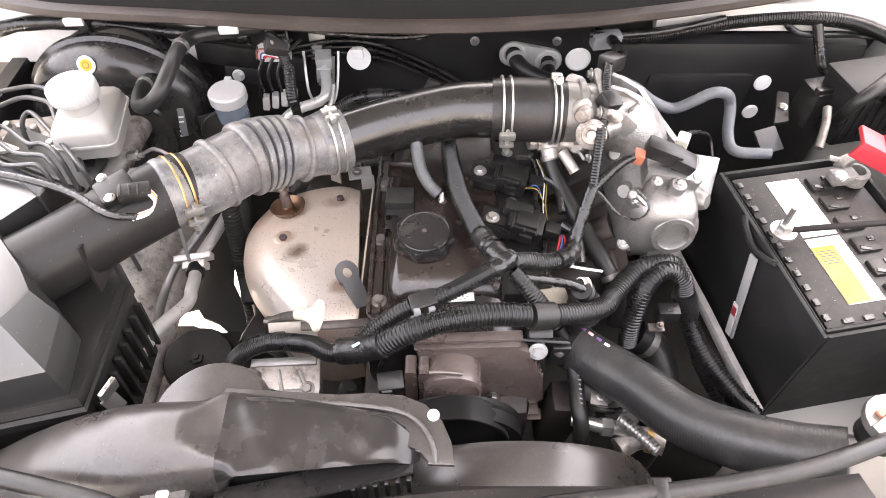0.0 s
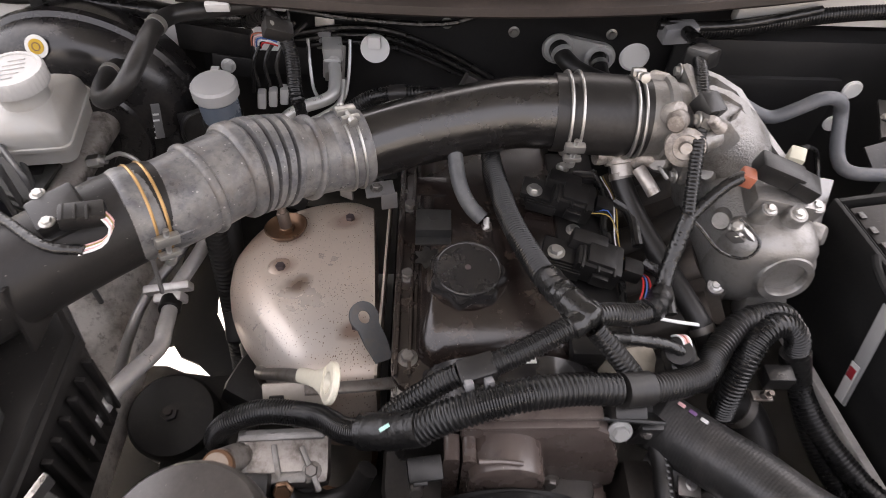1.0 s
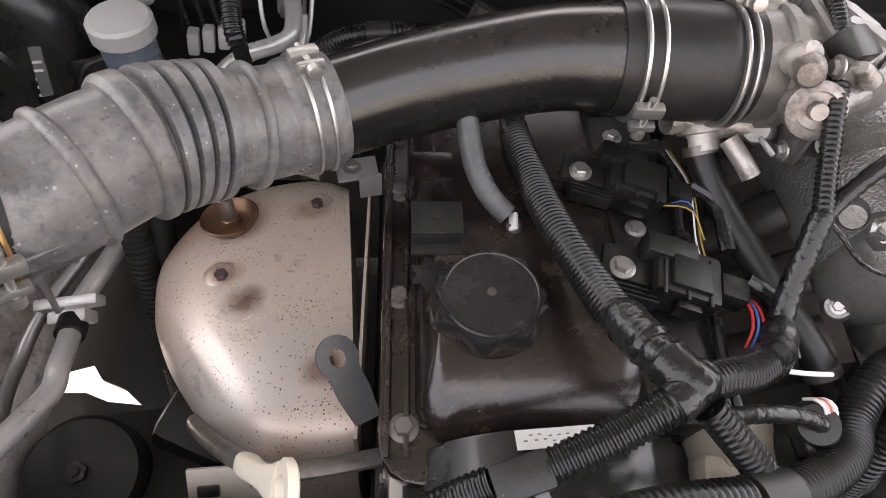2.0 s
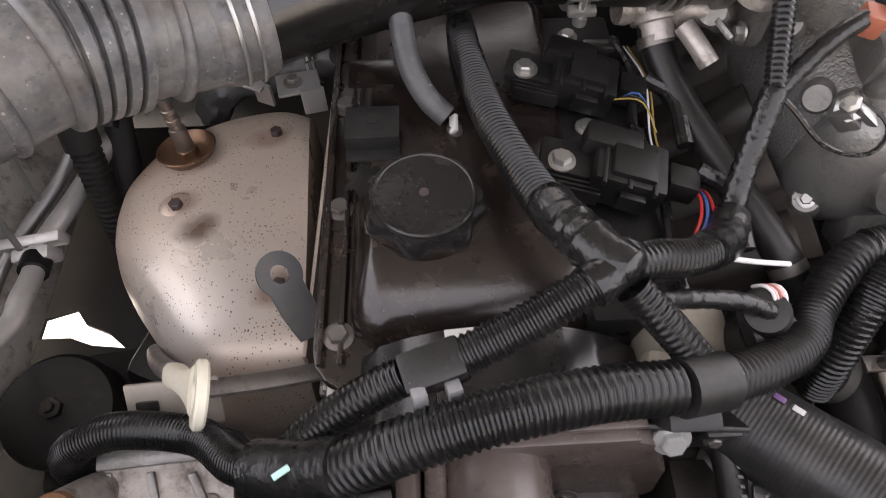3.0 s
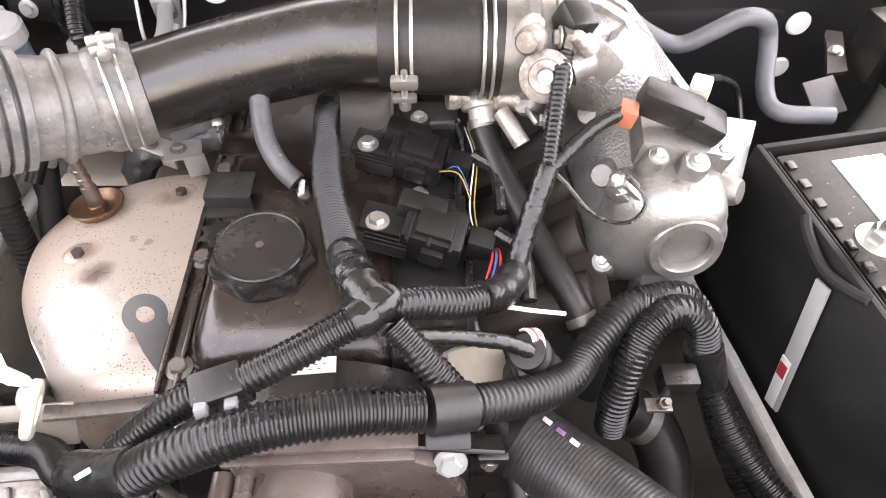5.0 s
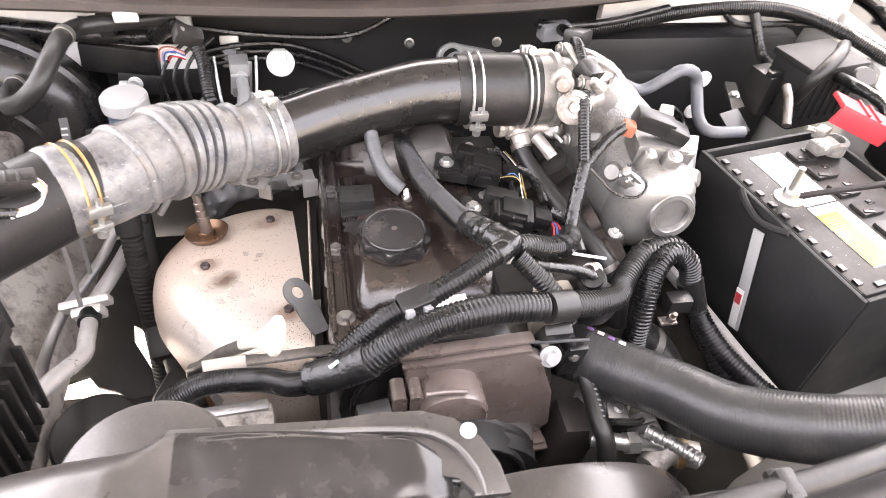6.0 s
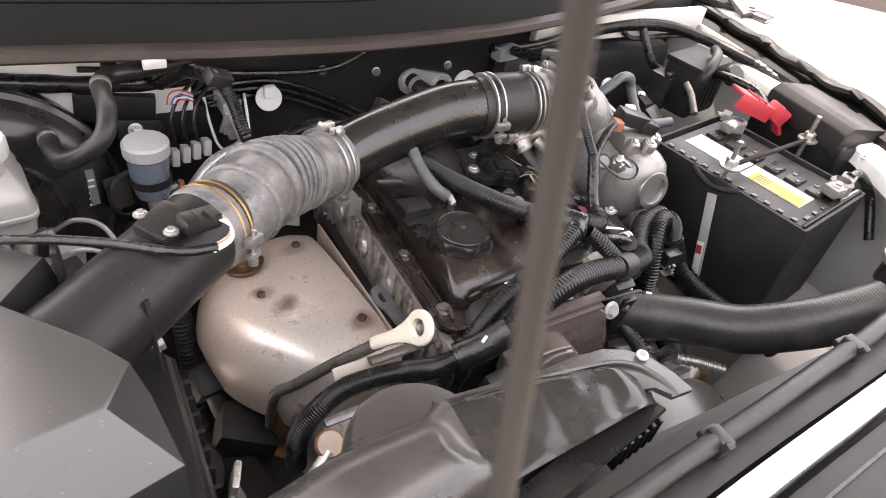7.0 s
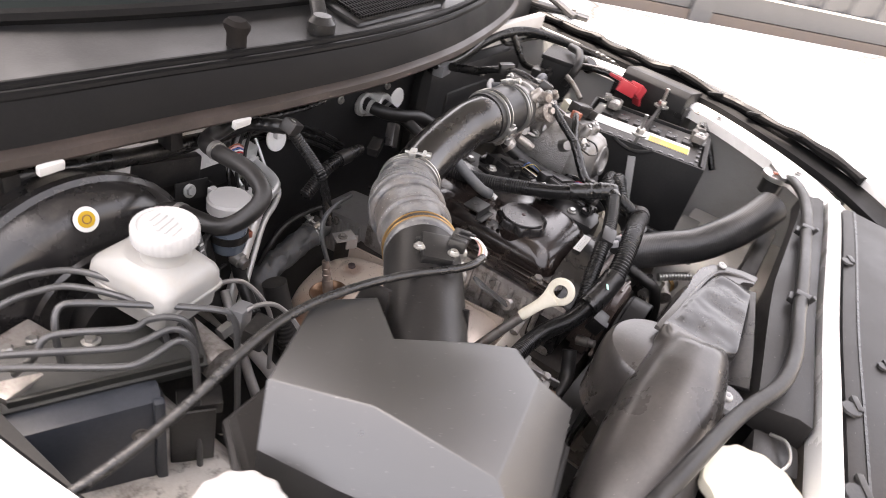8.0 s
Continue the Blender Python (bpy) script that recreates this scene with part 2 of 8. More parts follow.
def shield_mat():
    """Tan heat-tinted steel with rust specks and a brown stain."""
    m = mat("heat_tinted_steel", (0.64, 0.54, 0.455), 0.34, metal=0.35, vary=0.1, patch=9, dust=(0.56, 0.4, 0.3), dust_amount=0.25, bump=0.1)
    n, ln = m.node_tree.nodes, m.node_tree.links.new
    b = n["Principled BSDF"]
    src = b.inputs["Base Color"].links[0].from_socket
    co = n.new("ShaderNodeTexCoord")
    sp = n.new("ShaderNodeTexVoronoi")
    sp.inputs["Scale"].default_value = 260
    ln(co.outputs["Object"], sp.inputs["Vector"])
    where = n.new("ShaderNodeTexNoise")
    where.inputs["Scale"].default_value, where.inputs["Detail"].default_value = 17, 3
    ln(co.outputs["Object"], where.inputs["Vector"])
    lim = n.new("ShaderNodeMapRange")
    lim.inputs[1].default_value, lim.inputs[2].default_value, lim.inputs[3].default_value, lim.inputs[4].default_value = 0.48, 0.8, 0.0, 0.3
    ln(where.outputs[0], lim.inputs[0])
    lt = n.new("ShaderNodeMath")
    lt.operation = "LESS_THAN"
    ln(sp.outputs["Distance"], lt.inputs[0])
    ln(lim.outputs[0], lt.inputs[1])
    mx = n.new("ShaderNodeMix")
    mx.data_type = "RGBA"
    ln(lt.outputs[0], mx.inputs[0])
    ln(src, mx.inputs[6])
    mx.inputs[7].default_value = (0.1, 0.06, 0.042, 1)
    # burnt patches: place, inner and outer reach, strength, colour
    out = src
    for at, r0, r1, amount, tint in (((-0.2, -0.03, 0.84), 0.05, 0.17, 0.85, (0.56, 0.53, 0.5)), ((-0.31, 0.2, 0.8), 0.05, 0.1, 0.85, (0.4, 0.21, 0.12)), ((-0.239, 0.113, 0.853), 0.03, 0.042, 0.6, (0.26, 0.15, 0.1)),
                                     ((-0.13, 0.006, 0.865), 0.034, 0.05, 0.75, (0.24, 0.14, 0.095)), ((-0.16, 0.205, 0.842), 0.032, 0.045, 0.6, (0.28, 0.16, 0.11)), ((-0.213, 0.078, 0.858), 0.032, 0.046, 0.85, (0.15, 0.095, 0.065)), ((-0.204, 0.087, 0.858), 0.03, 0.04, 0.7, (0.15, 0.095, 0.065)), ((-0.17, -0.08, 0.84), 0.04, 0.09, 0.5, (0.4, 0.24, 0.15))):
        dist = n.new("ShaderNodeVectorMath")
        dist.operation = "DISTANCE"
        ln(co.outputs["Object"], dist.inputs[0])
        dist.inputs[1].default_value = at
        edge = n.new("ShaderNodeMath")
        edge.operation = "MULTIPLY_ADD"
        ln(where.outputs[0], edge.inputs[0])
        edge.inputs[1].default_value = 0.05
        ln(dist.outputs["Value"], edge.inputs[2])
        spot = n.new("ShaderNodeMapRange")
        spot.inputs[1].default_value, spot.inputs[2].default_value, spot.inputs[3].default_value, spot.inputs[4].default_value = r0, r1, amount, 0.0
        ln(edge.outputs[0], spot.inputs[0])
        mz = n.new("ShaderNodeMix")
        mz.data_type = "RGBA"
        ln(spot.outputs[0], mz.inputs[0])
        ln(out, mz.inputs[6])
        mz.inputs[7].default_value = (*tint, 1)
        out = mz.outputs[2]
    ln(out, mx.inputs[6])
    ln(mx.outputs[2], b.inputs["Base Color"])
    return m


def specks(m, scale, size, amount, tint):
    """Small scattered flecks of dirt or dust on a material."""
    n, ln = m.node_tree.nodes, m.node_tree.links.new
    b = n["Principled BSDF"]
    src = b.inputs["Base Color"].links[0].from_socket
    co = n.new("ShaderNodeTexCoord")
    v = n.new("ShaderNodeTexVoronoi")
    v.inputs["Scale"].default_value = scale
    ln(co.outputs["Object"], v.inputs["Vector"])
    bright = n.new("ShaderNodeSeparateColor")
    ln(v.outputs["Color"], bright.inputs[0])
    rare = n.new("ShaderNodeMapRange")
    rare.inputs[1].default_value, rare.inputs[2].default_value, rare.inputs[3].default_value, rare.inputs[4].default_value = 1 - amount, 1.0, 0.0, size
    ln(bright.outputs[0], rare.inputs[0])
    lt = n.new("ShaderNodeMath")
    lt.operation = "LESS_THAN"
    ln(v.outputs["Distance"], lt.inputs[0])
    ln(rare.outputs[0], lt.inputs[1])
    mx = n.new("ShaderNodeMix")
    mx.data_type = "RGBA"
    ln(lt.outputs[0], mx.inputs[0])
    ln(src, mx.inputs[6])
    mx.inputs[7].default_value = (*tint, 1)
    ln(mx.outputs[2], b.inputs["Base Color"])


def stains(m, scale, lo, hi, amount, tint, stretch=(1, 1, 1)):
    """Irregular blotches of grime, scuffs or dust with their own shape."""
    n, ln = m.node_tree.nodes, m.node_tree.links.new
    b = n["Principled BSDF"]
    src = b.inputs["Base Color"].links[0].from_socket
    co = n.new("ShaderNodeTexCoord")
    mp = n.new("ShaderNodeMapping")
    mp.inputs["Scale"].default_value = stretch
    mp.inputs["Location"].default_value = (scale * 0.31, lo * 7, hi * 3)
    ln(co.outputs["Object"], mp.inputs["Vector"])
    t = n.new("ShaderNodeTexNoise")
    t.inputs["Scale"].default_value, t.inputs["Detail"].default_value, t.inputs["Roughness"].default_value = scale, 8, 0.7
    ln(mp.outputs[0], t.inputs["Vector"])
    r = n.new("ShaderNodeMapRange")
    r.inputs[1].default_value, r.inputs[2].default_value, r.inputs[4].default_value = lo, hi, amount
    ln(t.outputs[0], r.inputs[0])
    mx = n.new("ShaderNodeMix")
    mx.data_type = "RGBA"
    ln(r.outputs[0], mx.inputs[0])
    ln(src, mx.inputs[6])
    mx.inputs[7].default_value = (*tint, 1)
    ln(mx.outputs[2], b.inputs["Base Color"])


stains(grey_hose, 55, 0.52, 0.66, 0.75, (0.2, 0.195, 0.185))
stains(grey_hose, 16, 0.5, 0.68, 0.7, (0.1, 0.08, 0.065))
stains(grey_hose, 110, 0.58, 0.66, 0.6, (0.035, 0.034, 0.034))
stains(cover_paint, 30, 0.52, 0.68, 0.6, (0.055, 0.04, 0.032))
stains(cover_paint, 9, 0.5, 0.66, 0.5, (0.006, 0.005, 0.005))
stains(timing_paint, 22, 0.5, 0.7, 0.6, (0.15, 0.125, 0.11))
stains(timing_paint, 70, 0.56, 0.66, 0.5, (0.03, 0.022, 0.02))
stains(alu, 40, 0.52, 0.66, 0.6, (0.13, 0.115, 0.1))
stains(alu_pebble, 30, 0.52, 0.68, 0.6, (0.12, 0.105, 0.09))
stains(alu_dirty, 34, 0.48, 0.62, 0.75, (0.07, 0.055, 0.045))
stains(plastic_dusty, 14, 0.5, 0.7, 0.5, (0.07, 0.063, 0.058))
stains(battery_top, 26, 0.5, 0.66, 0.6, (0.036, 0.03, 0.026))
stains(hose_rubber, 20, 0.52, 0.7, 0.5, (0.06, 0.055, 0.052))
stains(rubber, 45, 0.56, 0.7, 0.5, (0.035, 0.032, 0.03))
stains(white_plastic, 18, 0.52, 0.72, 0.5, (0.36, 0.31, 0.24))
stains(mount_mat, 40, 0.5, 0.64, 0.7, (0.06, 0.047, 0.038))
stains(steel_dark, 60, 0.5, 0.62, 0.6, (0.1, 0.07, 0.05))
stains(rail_beige, 13, 0.5, 0.66, 0.75, (0.14, 0.12, 0.1))
stains(rail_beige, 60, 0.54, 0.66, 0.6, (0.07, 0.055, 0.045))
stains(insul, 9, 0.52, 0.7, 0.6, (0.02, 0.019, 0.0185))
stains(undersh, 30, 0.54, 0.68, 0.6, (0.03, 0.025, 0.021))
stains(plastic, 24, 0.54, 0.7, 0.5, (0.036, 0.033, 0.03))
for m, tint in ((lid_plastic, (0.13, 0.125, 0.12)), (plastic_matt, (0.12, 0.11, 0.1)), (plastic_dusty, (0.12, 0.11, 0.1)), (cover_paint, (0.12, 0.1, 0.085)), (timing_paint, (0.3, 0.27, 0.24)), (battery_top, (0.3, 0.27, 0.24))):
    specks(m, 380, 0.22, 0.1, tint)
specks(grey_hose, 300, 0.35, 0.14, (0.26, 0.25, 0.24))
specks(plastic, 420, 0.22, 0.08, (0.1, 0.09, 0.08))
concrete = concrete_mat()
shield_steel = shield_mat()
specks(shield_steel, 420, 0.36, 0.36, (0.13, 0.07, 0.045))


# ---- builders ----
def V(*a):
    return Vector(a)


def finish(bm, angle=0.62):
    bmesh.ops.recalc_face_normals(bm, faces=bm.faces)
    for f in bm.faces:
        f.smooth = True
    for e in bm.edges:
        if len(e.link_faces) != 2 or e.calc_face_angle(0) > angle:
            e.smooth = False
    return bm


def thing(name, loc, label, category, group="", kind=""):
    ob = new(name)
    ob.empty_display_size = 0.05
    ob.location = loc
    return tagged(ob, label, category, group, kind)


def place(ob, parent):
    ob.parent = parent
    if not parent.parent:
        ob.matrix_parent_inverse = Matrix.Translation(-parent.location)
    return ob


def part(name, bm, material, parent, label=""):
    """One mesh object, its vertices in world space, under a thing or a part."""
    me = bpy.data.meshes.new(name)
    finish(bm)
    bm.to_mesh(me)
    bm.free()
    me.materials.append(material)
    ob = new(name, me)
    place(ob, parent)
    return tagged(ob, label)


def solid(name, bm, material, label, category, kind="", group=""):
    """One mesh that is a thing by itself."""
    me = bpy.data.meshes.new(name)
    finish(bm)
    bm.to_mesh(me)
    bm.free()
    me.materials.append(material)
    return tagged(new(name, me), label, category, group, kind)


def frame_to(p, axis, spin=0.0):
    """A matrix at p whose z axis runs along axis."""
    q = Vector(axis).normalized().to_track_quat("Z", "Y")
    return Matrix.Translation(p) @ q.to_matrix().to_4x4() @ Matrix.Rotation(spin, 4, "Z")


def merge(*bms):
    out = bms[0]
    for b in bms[1:]:
        me = bpy.data.meshes.new("tmp")
        b.to_mesh(me)
        b.free()
        out.from_mesh(me)
        bpy.data.meshes.remove(me)
    return out


def spline(pts, step):
    """Points at even steps along a Catmull-Rom curve through pts."""
    P = [Vector(p) for p in pts]
    P = [2 * P[0] - P[1]] + P + [2 * P[-1] - P[-2]]
    dense = []
    for i in range(1, len(P) - 2):
        a, b, c, d = P[i - 1:i + 3]
        for k in range(24):
            t = k / 24
            dense.append(0.5 * (2 * b + (c - a) * t + (2 * a - 5 * b + 4 * c - d) * t * t + (3 * b - a - 3 * c + d) * t ** 3))
    dense.append(P[-2])
    run = [0.0]
    for a, b in zip(dense, dense[1:]):
        run.append(run[-1] + (b - a).length)
    total = run[-1]
    count = max(2, round(total / step))
    out, j = [], 0
    for k in range(count + 1):
        s = total * k / count
        while j < len(run) - 2 and run[j + 1] < s:
            j += 1
        f = (s - run[j]) / max(1e-9, run[j + 1] - run[j])
        out.append(dense[j].lerp(dense[j + 1], min(1, max(0, f))))
    return out, total


def tube(pts, r, seg=14, step=0.006, pitch=0.0, depth=0.0, prof=None, flat=1.0, straight=False, caps=True):
    """A swept tube. pitch and depth: corrugation. prof: radius factor by the run from 0 to 1. flat: height over width."""
    if pitch:
        step = pitch / 4
    path = [Vector(p) for p in pts] if straight else spline(pts, step)[0]
    bm = bmesh.new()
    n = len(path)
    t0 = (path[1] - path[0]).normalized()
    up = V(0, 0, 1) if abs(t0.z) < 0.9 else V(1, 0, 0)
    side = t0.cross(up).normalized()
    rings = []
    for i, p in enumerate(path):
        t = (path[min(n - 1, i + 1)] - path[max(0, i - 1)]).normalized()
        side = (side - t * side.dot(t)).normalized()
        nor = side.cross(t)
        rr = r * (prof(i / (n - 1)) if prof else 1.0)
        if pitch and i % 4 in (2, 3):
            rr -= depth
        rings.append([bm.verts.new(p + rr * (side * math.cos(a) + nor * flat * math.sin(a))) for a in (2 * math.pi * k / seg for k in range(seg))])
    for a, b in zip(rings, rings[1:]):
        for k in range(seg):
            bm.faces.new((a[k], a[(k + 1) % seg], b[(k + 1) % seg], b[k]))
    if caps:
        bm.faces.new(rings[0][::-1])
        bm.faces.new(rings[-1])
    return bm


def lathe(profile, m=Matrix(), seg=32, lobes=0, lobe=0.0):
    """A turned body: profile of (radius, height), in the frame m. lobes: a wavy rim."""
    bm = bmesh.new()
    rings = []
    closed = profile[0] == profile[-1]
    for r, z in profile[:-1] if closed else profile:
        if r < 1e-6:
            rings.append([bm.verts.new(m @ V(0, 0, z))])
            continue
        ring = []
        for k in range(seg):
            a = 2 * math.pi * k / seg
            rr = r * (1 + lobe * math.cos(lobes * a)) if lobes else r
            ring.append(bm.verts.new(m @ V(rr * math.cos(a), rr * math.sin(a), z)))
        rings.append(ring)
    for a, b in zip(rings, rings[1:] + (rings[:1] if closed else [])):
        for k in range(seg):
            q = (k + 1) % seg
            if len(a) == 1:
                bm.faces.new((a[0], b[q], b[k]))
            elif len(b) == 1:
                bm.faces.new((a[k], a[q], b[0]))
            else:
                bm.faces.new((a[k], a[q], b[q], b[k]))
    for ring in () if closed else (rings[0], rings[-1]):
        if len(ring) > 1 and ring is not rings[0]:
            bm.faces.new(ring)
        elif len(ring) > 1:
            bm.faces.new(ring[::-1])
    return bm


def rbox(c, size, bev=0.003, rot=(0, 0, 0), seg=2):
    """A box with rounded edges, its centre at c; rot in degrees."""
    bm = bmesh.new()
    bmesh.ops.create_cube(bm, size=1)
    bmesh.ops.scale(bm, vec=size, verts=bm.verts)
    if bev:
        bmesh.ops.bevel(bm, geom=list(bm.edges), offset=bev, segments=seg, affect="EDGES", profile=0.6)
    bmesh.ops.transform(bm, matrix=pose(*c, *rot), verts=bm.verts)
    return bm


def obox(m, size, bev=0.002, seg=2):
    """A rounded box in the frame m."""
    bm = bmesh.new()
    bmesh.ops.create_cube(bm, size=1)
    bmesh.ops.scale(bm, vec=size, verts=bm.verts)
    if bev:
        bmesh.ops.bevel(bm, geom=list(bm.edges), offset=bev, segments=seg, affect="EDGES", profile=0.6)
    bmesh.ops.transform(bm, matrix=m, verts=bm.verts)
    return bm


def loft(rings, close=True, caps=(True, True)):
    """A skin over rings of equal count."""
    bm = bmesh.new()
    vs = [[bm.verts.new(p) for p in ring] for ring in rings]
    n = len(vs[0])
    for a, b in zip(vs, vs[1:]):
        for k in range(n if close else n - 1):
            bm.faces.new((a[k], a[(k + 1) % n], b[(k + 1) % n], b[k]))
    if close and caps[0]:
        bm.faces.new(vs[0][::-1])
    if close and caps[1]:
        bm.faces.new(vs[-1])
    return bm


def prism(outline, a, b, axis="z", bev=0.0, seg=2):
    """An outline of 2D points extruded from a to b along an axis: (x, y) for z, (x, z) for y, (y, z) for x."""
    def at(u, v, w):
        return {"z": V(u, v, w), "y": V(u, w, v), "x": V(w, u, v)}[axis]
    bm = loft([[at(u, v, a) for u, v in outline], [at(u, v, b) for u, v in outline]])
    if bev:
        bmesh.ops.bevel(bm, geom=[e for e in bm.edges], offset=bev, segments=seg, affect="EDGES", profile=0.6)
    return bm


def rrect(w, h, r, n=5):
    """A rounded rectangle round the origin as 2D points."""
    out = []
    for cx, cy, a0 in ((w / 2 - r, h / 2 - r, 0), (-w / 2 + r, h / 2 - r, 90), (-w / 2 + r, -h / 2 + r, 180), (w / 2 - r, -h / 2 + r, 270)):
        for k in range(n):
            a = radians(a0 + 90 * k / (n - 1))
            out.append((cx + r * math.cos(a), cy + r * math.sin(a)))
    return out


def turned(ob, degrees, about):
    """Turns a thing with all its parts about an upright line."""
    ob.matrix_basis = Matrix.Translation(about) @ Matrix.Rotation(radians(degrees), 4, "Z") @ Matrix.Translation(-Vector(about)) @ Matrix.Translation(ob.location)
    return ob


BOLTS = {}


def bolt(parent, p, axis=(0, 0, 1), r=0.006, material=None, washer=True, name="bolt"):
    """A hex-headed flange bolt: its mesh is shared by all of its size."""
    material = material or zinc
    key = (round(r, 5), material.name, washer)
    if key not in BOLTS:
        h = r * 0.95
        bm = lathe([(r, 0.0), (r, h * 0.8), (r * 0.86, h), (0, h)], seg=6)
        if washer:
            bm = merge(bm, lathe([(r * 1.45, -0.0005), (r * 1.45, r * 0.18), (r * 1.05, r * 0.3)], seg=20))
        finish(bm, 0.5)
        me = bpy.data.meshes.new(name)
        bm.to_mesh(me)
        bm.free()
        me.materials.append(material)
        BOLTS[key] = me
    ob = new(name, BOLTS[key])
    place(ob, parent)
    ob.matrix_basis = frame_to(p, axis, random.random() * 2)
    return ob


def ring_clamp(name, p, axis, r, parent, material, screw_dir, label, width=0.012):
    """A hose clamp of two wires or a band, with its screw block."""
    m = frame_to(p, axis)
    band = thing(name, p, label, "hose clamp")
    band.parent = None
    w = width / 2
    for s in (-1, 1):
        part("band_wire", lathe([(r - 0.0005, s * w - 0.0014), (r + 0.0016, s * w - 0.0014), (r + 0.0022, s * w), (r + 0.0016, s * w + 0.0014), (r - 0.0005, s * w + 0.0014)], m, 48), material, band)
    a = Vector(axis).normalized()
    sd = Vector(screw_dir)
    sd = (sd - a * sd.dot(a)).normalized()
    tang = a.cross(sd)
    c = Vector(p) + sd * (r + 0.006)
    basis = Matrix((a.to_4d(), tang.to_4d(), sd.to_4d(), (0, 0, 0, 1))).transposed()
    for col in range(3):
        basis[3][col] = 0
    blk = Matrix.Translation(c) @ basis
    part("screw_block", obox(blk, (width * 1.9, 0.011, 0.009), 0.0025), zinc, band)
    part("tang", obox(Matrix.Translation(c + tang * 0.017) @ basis, (width * 1.7, 0.006, 0.008), 0.002), zinc, band)
    part("screw", lathe([(0.0028, -0.012), (0.0028, 0.021), (0.0052, 0.021), (0.0052, 0.028), (0, 0.029)], frame_to(c, tang), 12), zinc, band)
    return band


# ---- ground and surroundings ----
bm = bmesh.new()
bmesh.ops.create_grid(bm, x_segments=8, y_segments=8, size=300)
solid("ground", bm, concrete, "pale sunlit concrete yard with fine dark cracks", "ground", "structure")


def gate():
    """A grey sheet-steel gate on its bottom rail, along a slanting line beside the car."""
    mid, along, out = V(4.4, 4.4, 0), V(1, -1, 0).normalized(), V(-1, -1, 0).normalized()
    g = thing("steel_gate", mid, "grey corrugated sheet-steel gate with a pale bottom rail", "gate")

    def at(s, z, o=0.0):
        return mid + along * s + out * o + V(0, 0, z)
    for lo, hi in ((-9.0, 4.15), (4.45, 14.0)):
        s = lo
        while s < hi - 0.05:
            w = min(0.42, hi - s)
            ring = [(s + 0.004, 0), (s + w * 0.36, 0), (s + w * 0.46, 0.05), (s + w * 0.9, 0.05), (s + w - 0.004, 0)]
            fr = [at(a, 0.34, o) for a, o in ring] + [at(a, 0.34, o - 0.012) for a, o in ring[::-1]]
            part("sheet", loft([fr, [p + V(0, 0, 2.3) for p in fr]]), gate_mat, g)
            s += w
        part("bottom_rail", loft([[at(lo, z, o) for z, o in ((0.12, 0.06), (0.36, 0.06), (0.36, -0.05), (0.12, -0.05))], [at(hi, z, o) for z, o in ((0.12, 0.06), (0.36, 0.06), (0.36, -0.05), (0.12, -0.05))]]), gate_mat, g)
        part("rail_cap", loft([[at(lo, z, o) for z, o in ((0.36, 0.08), (0.385, 0.08), (0.385, 0.02), (0.36, 0.02))], [at(hi, z, o) for z, o in ((0.36, 0.08), (0.385, 0.08), (0.385, 0.02), (0.36, 0.02))]]), zinc, g, "pale metal edge of the bottom rail")
    part("post", loft([[at(s, 0.0, o) for s, o in ((4.16, 0.12), (4.44, 0.12), (4.44, -0.1), (4.16, -0.1))], [at(s, 2.75, o) for s, o in ((4.16, 0.12), (4.44, 0.12), (4.44, -0.1), (4.16, -0.1))]]), gate_mat, g)
    part("track", loft([[at(-9, z, o) for z, o in ((0.0, 0.1), (0.11, 0.08), (0.11, -0.08), (0.0, -0.1))], [at(14, z, o) for z, o in ((0.0, 0.1), (0.11, 0.08), (0.11, -0.08), (0.0, -0.1))]]), track_mat, g, "rust-brown track under the gate")


gate()
# Added wall, never in view: closes the front for reflections and bounce.
solid("wall_unseen_front", rbox((0.0, -4.6, 1.6), (16.0, 0.2, 3.2), 0.01), unseen_wall_mat, "plain grey wall added out of view in front of the car", "wall", "structure")

# ---- engine bay shell ----
# The line of the cowl's front edge, seen from above.
COWL = [(-0.86, 0.445), (-0.72, 0.395), (-0.59, 0.358), (-0.4, 0.34), (-0.2, 0.32), (0.0, 0.312), (0.2, 0.325), (0.35, 0.35), (0.52, 0.39), (0.68, 0.44), (0.84, 0.51)]
COWL_LINE = spline([V(x, y, 0) for x, y in COWL], 0.02)[0]


def swept(section, line=None, shift=0.0):
    """A section of (back, height) carried along the cowl's line; back runs towards the windscreen."""
    line = line or COWL_LINE
    rings = []
    for p in line:
        rings.append([V(p.x, p.y + b + shift, z) for b, z in section])
    return loft(rings)


firewall = solid("wall_firewall", merge(rbox((0.0, 0.5, 0.766), (1.72, 0.05, 0.812), 0.004), rbox((0.56, 0.45, 0.7), (0.46, 0.06, 0.64), 0.03), rbox((0.5, 0.425, 0.84), (0.2, 0.03, 0.24), 0.02)), insul, "black insulated firewall behind the engine", "firewall", "structure")
for x, w, y, h in ((-0.55, 0.6, 0.435, 0.12), (0.62, 0.46, 0.43, 0.052)):
    solid("wall_cowl_front", rbox((x, y, 1.095 - h / 2), (w, 0.02, h), 0.004), paint if x < 0 else paint_dusty, "dusty white painted panel under the cowl", "body panel", "structure")
solid("wall_inner_left", prism([(0.78, 0.2), (0.80, 0.9), (0.84, 1.06), (0.86, 1.06), (0.84, 0.9), (0.82, 0.2)], -0.62, 0.52, "y"), wing_grey, "dusty pale grey inner wing beside the battery", "inner wing", "structure")
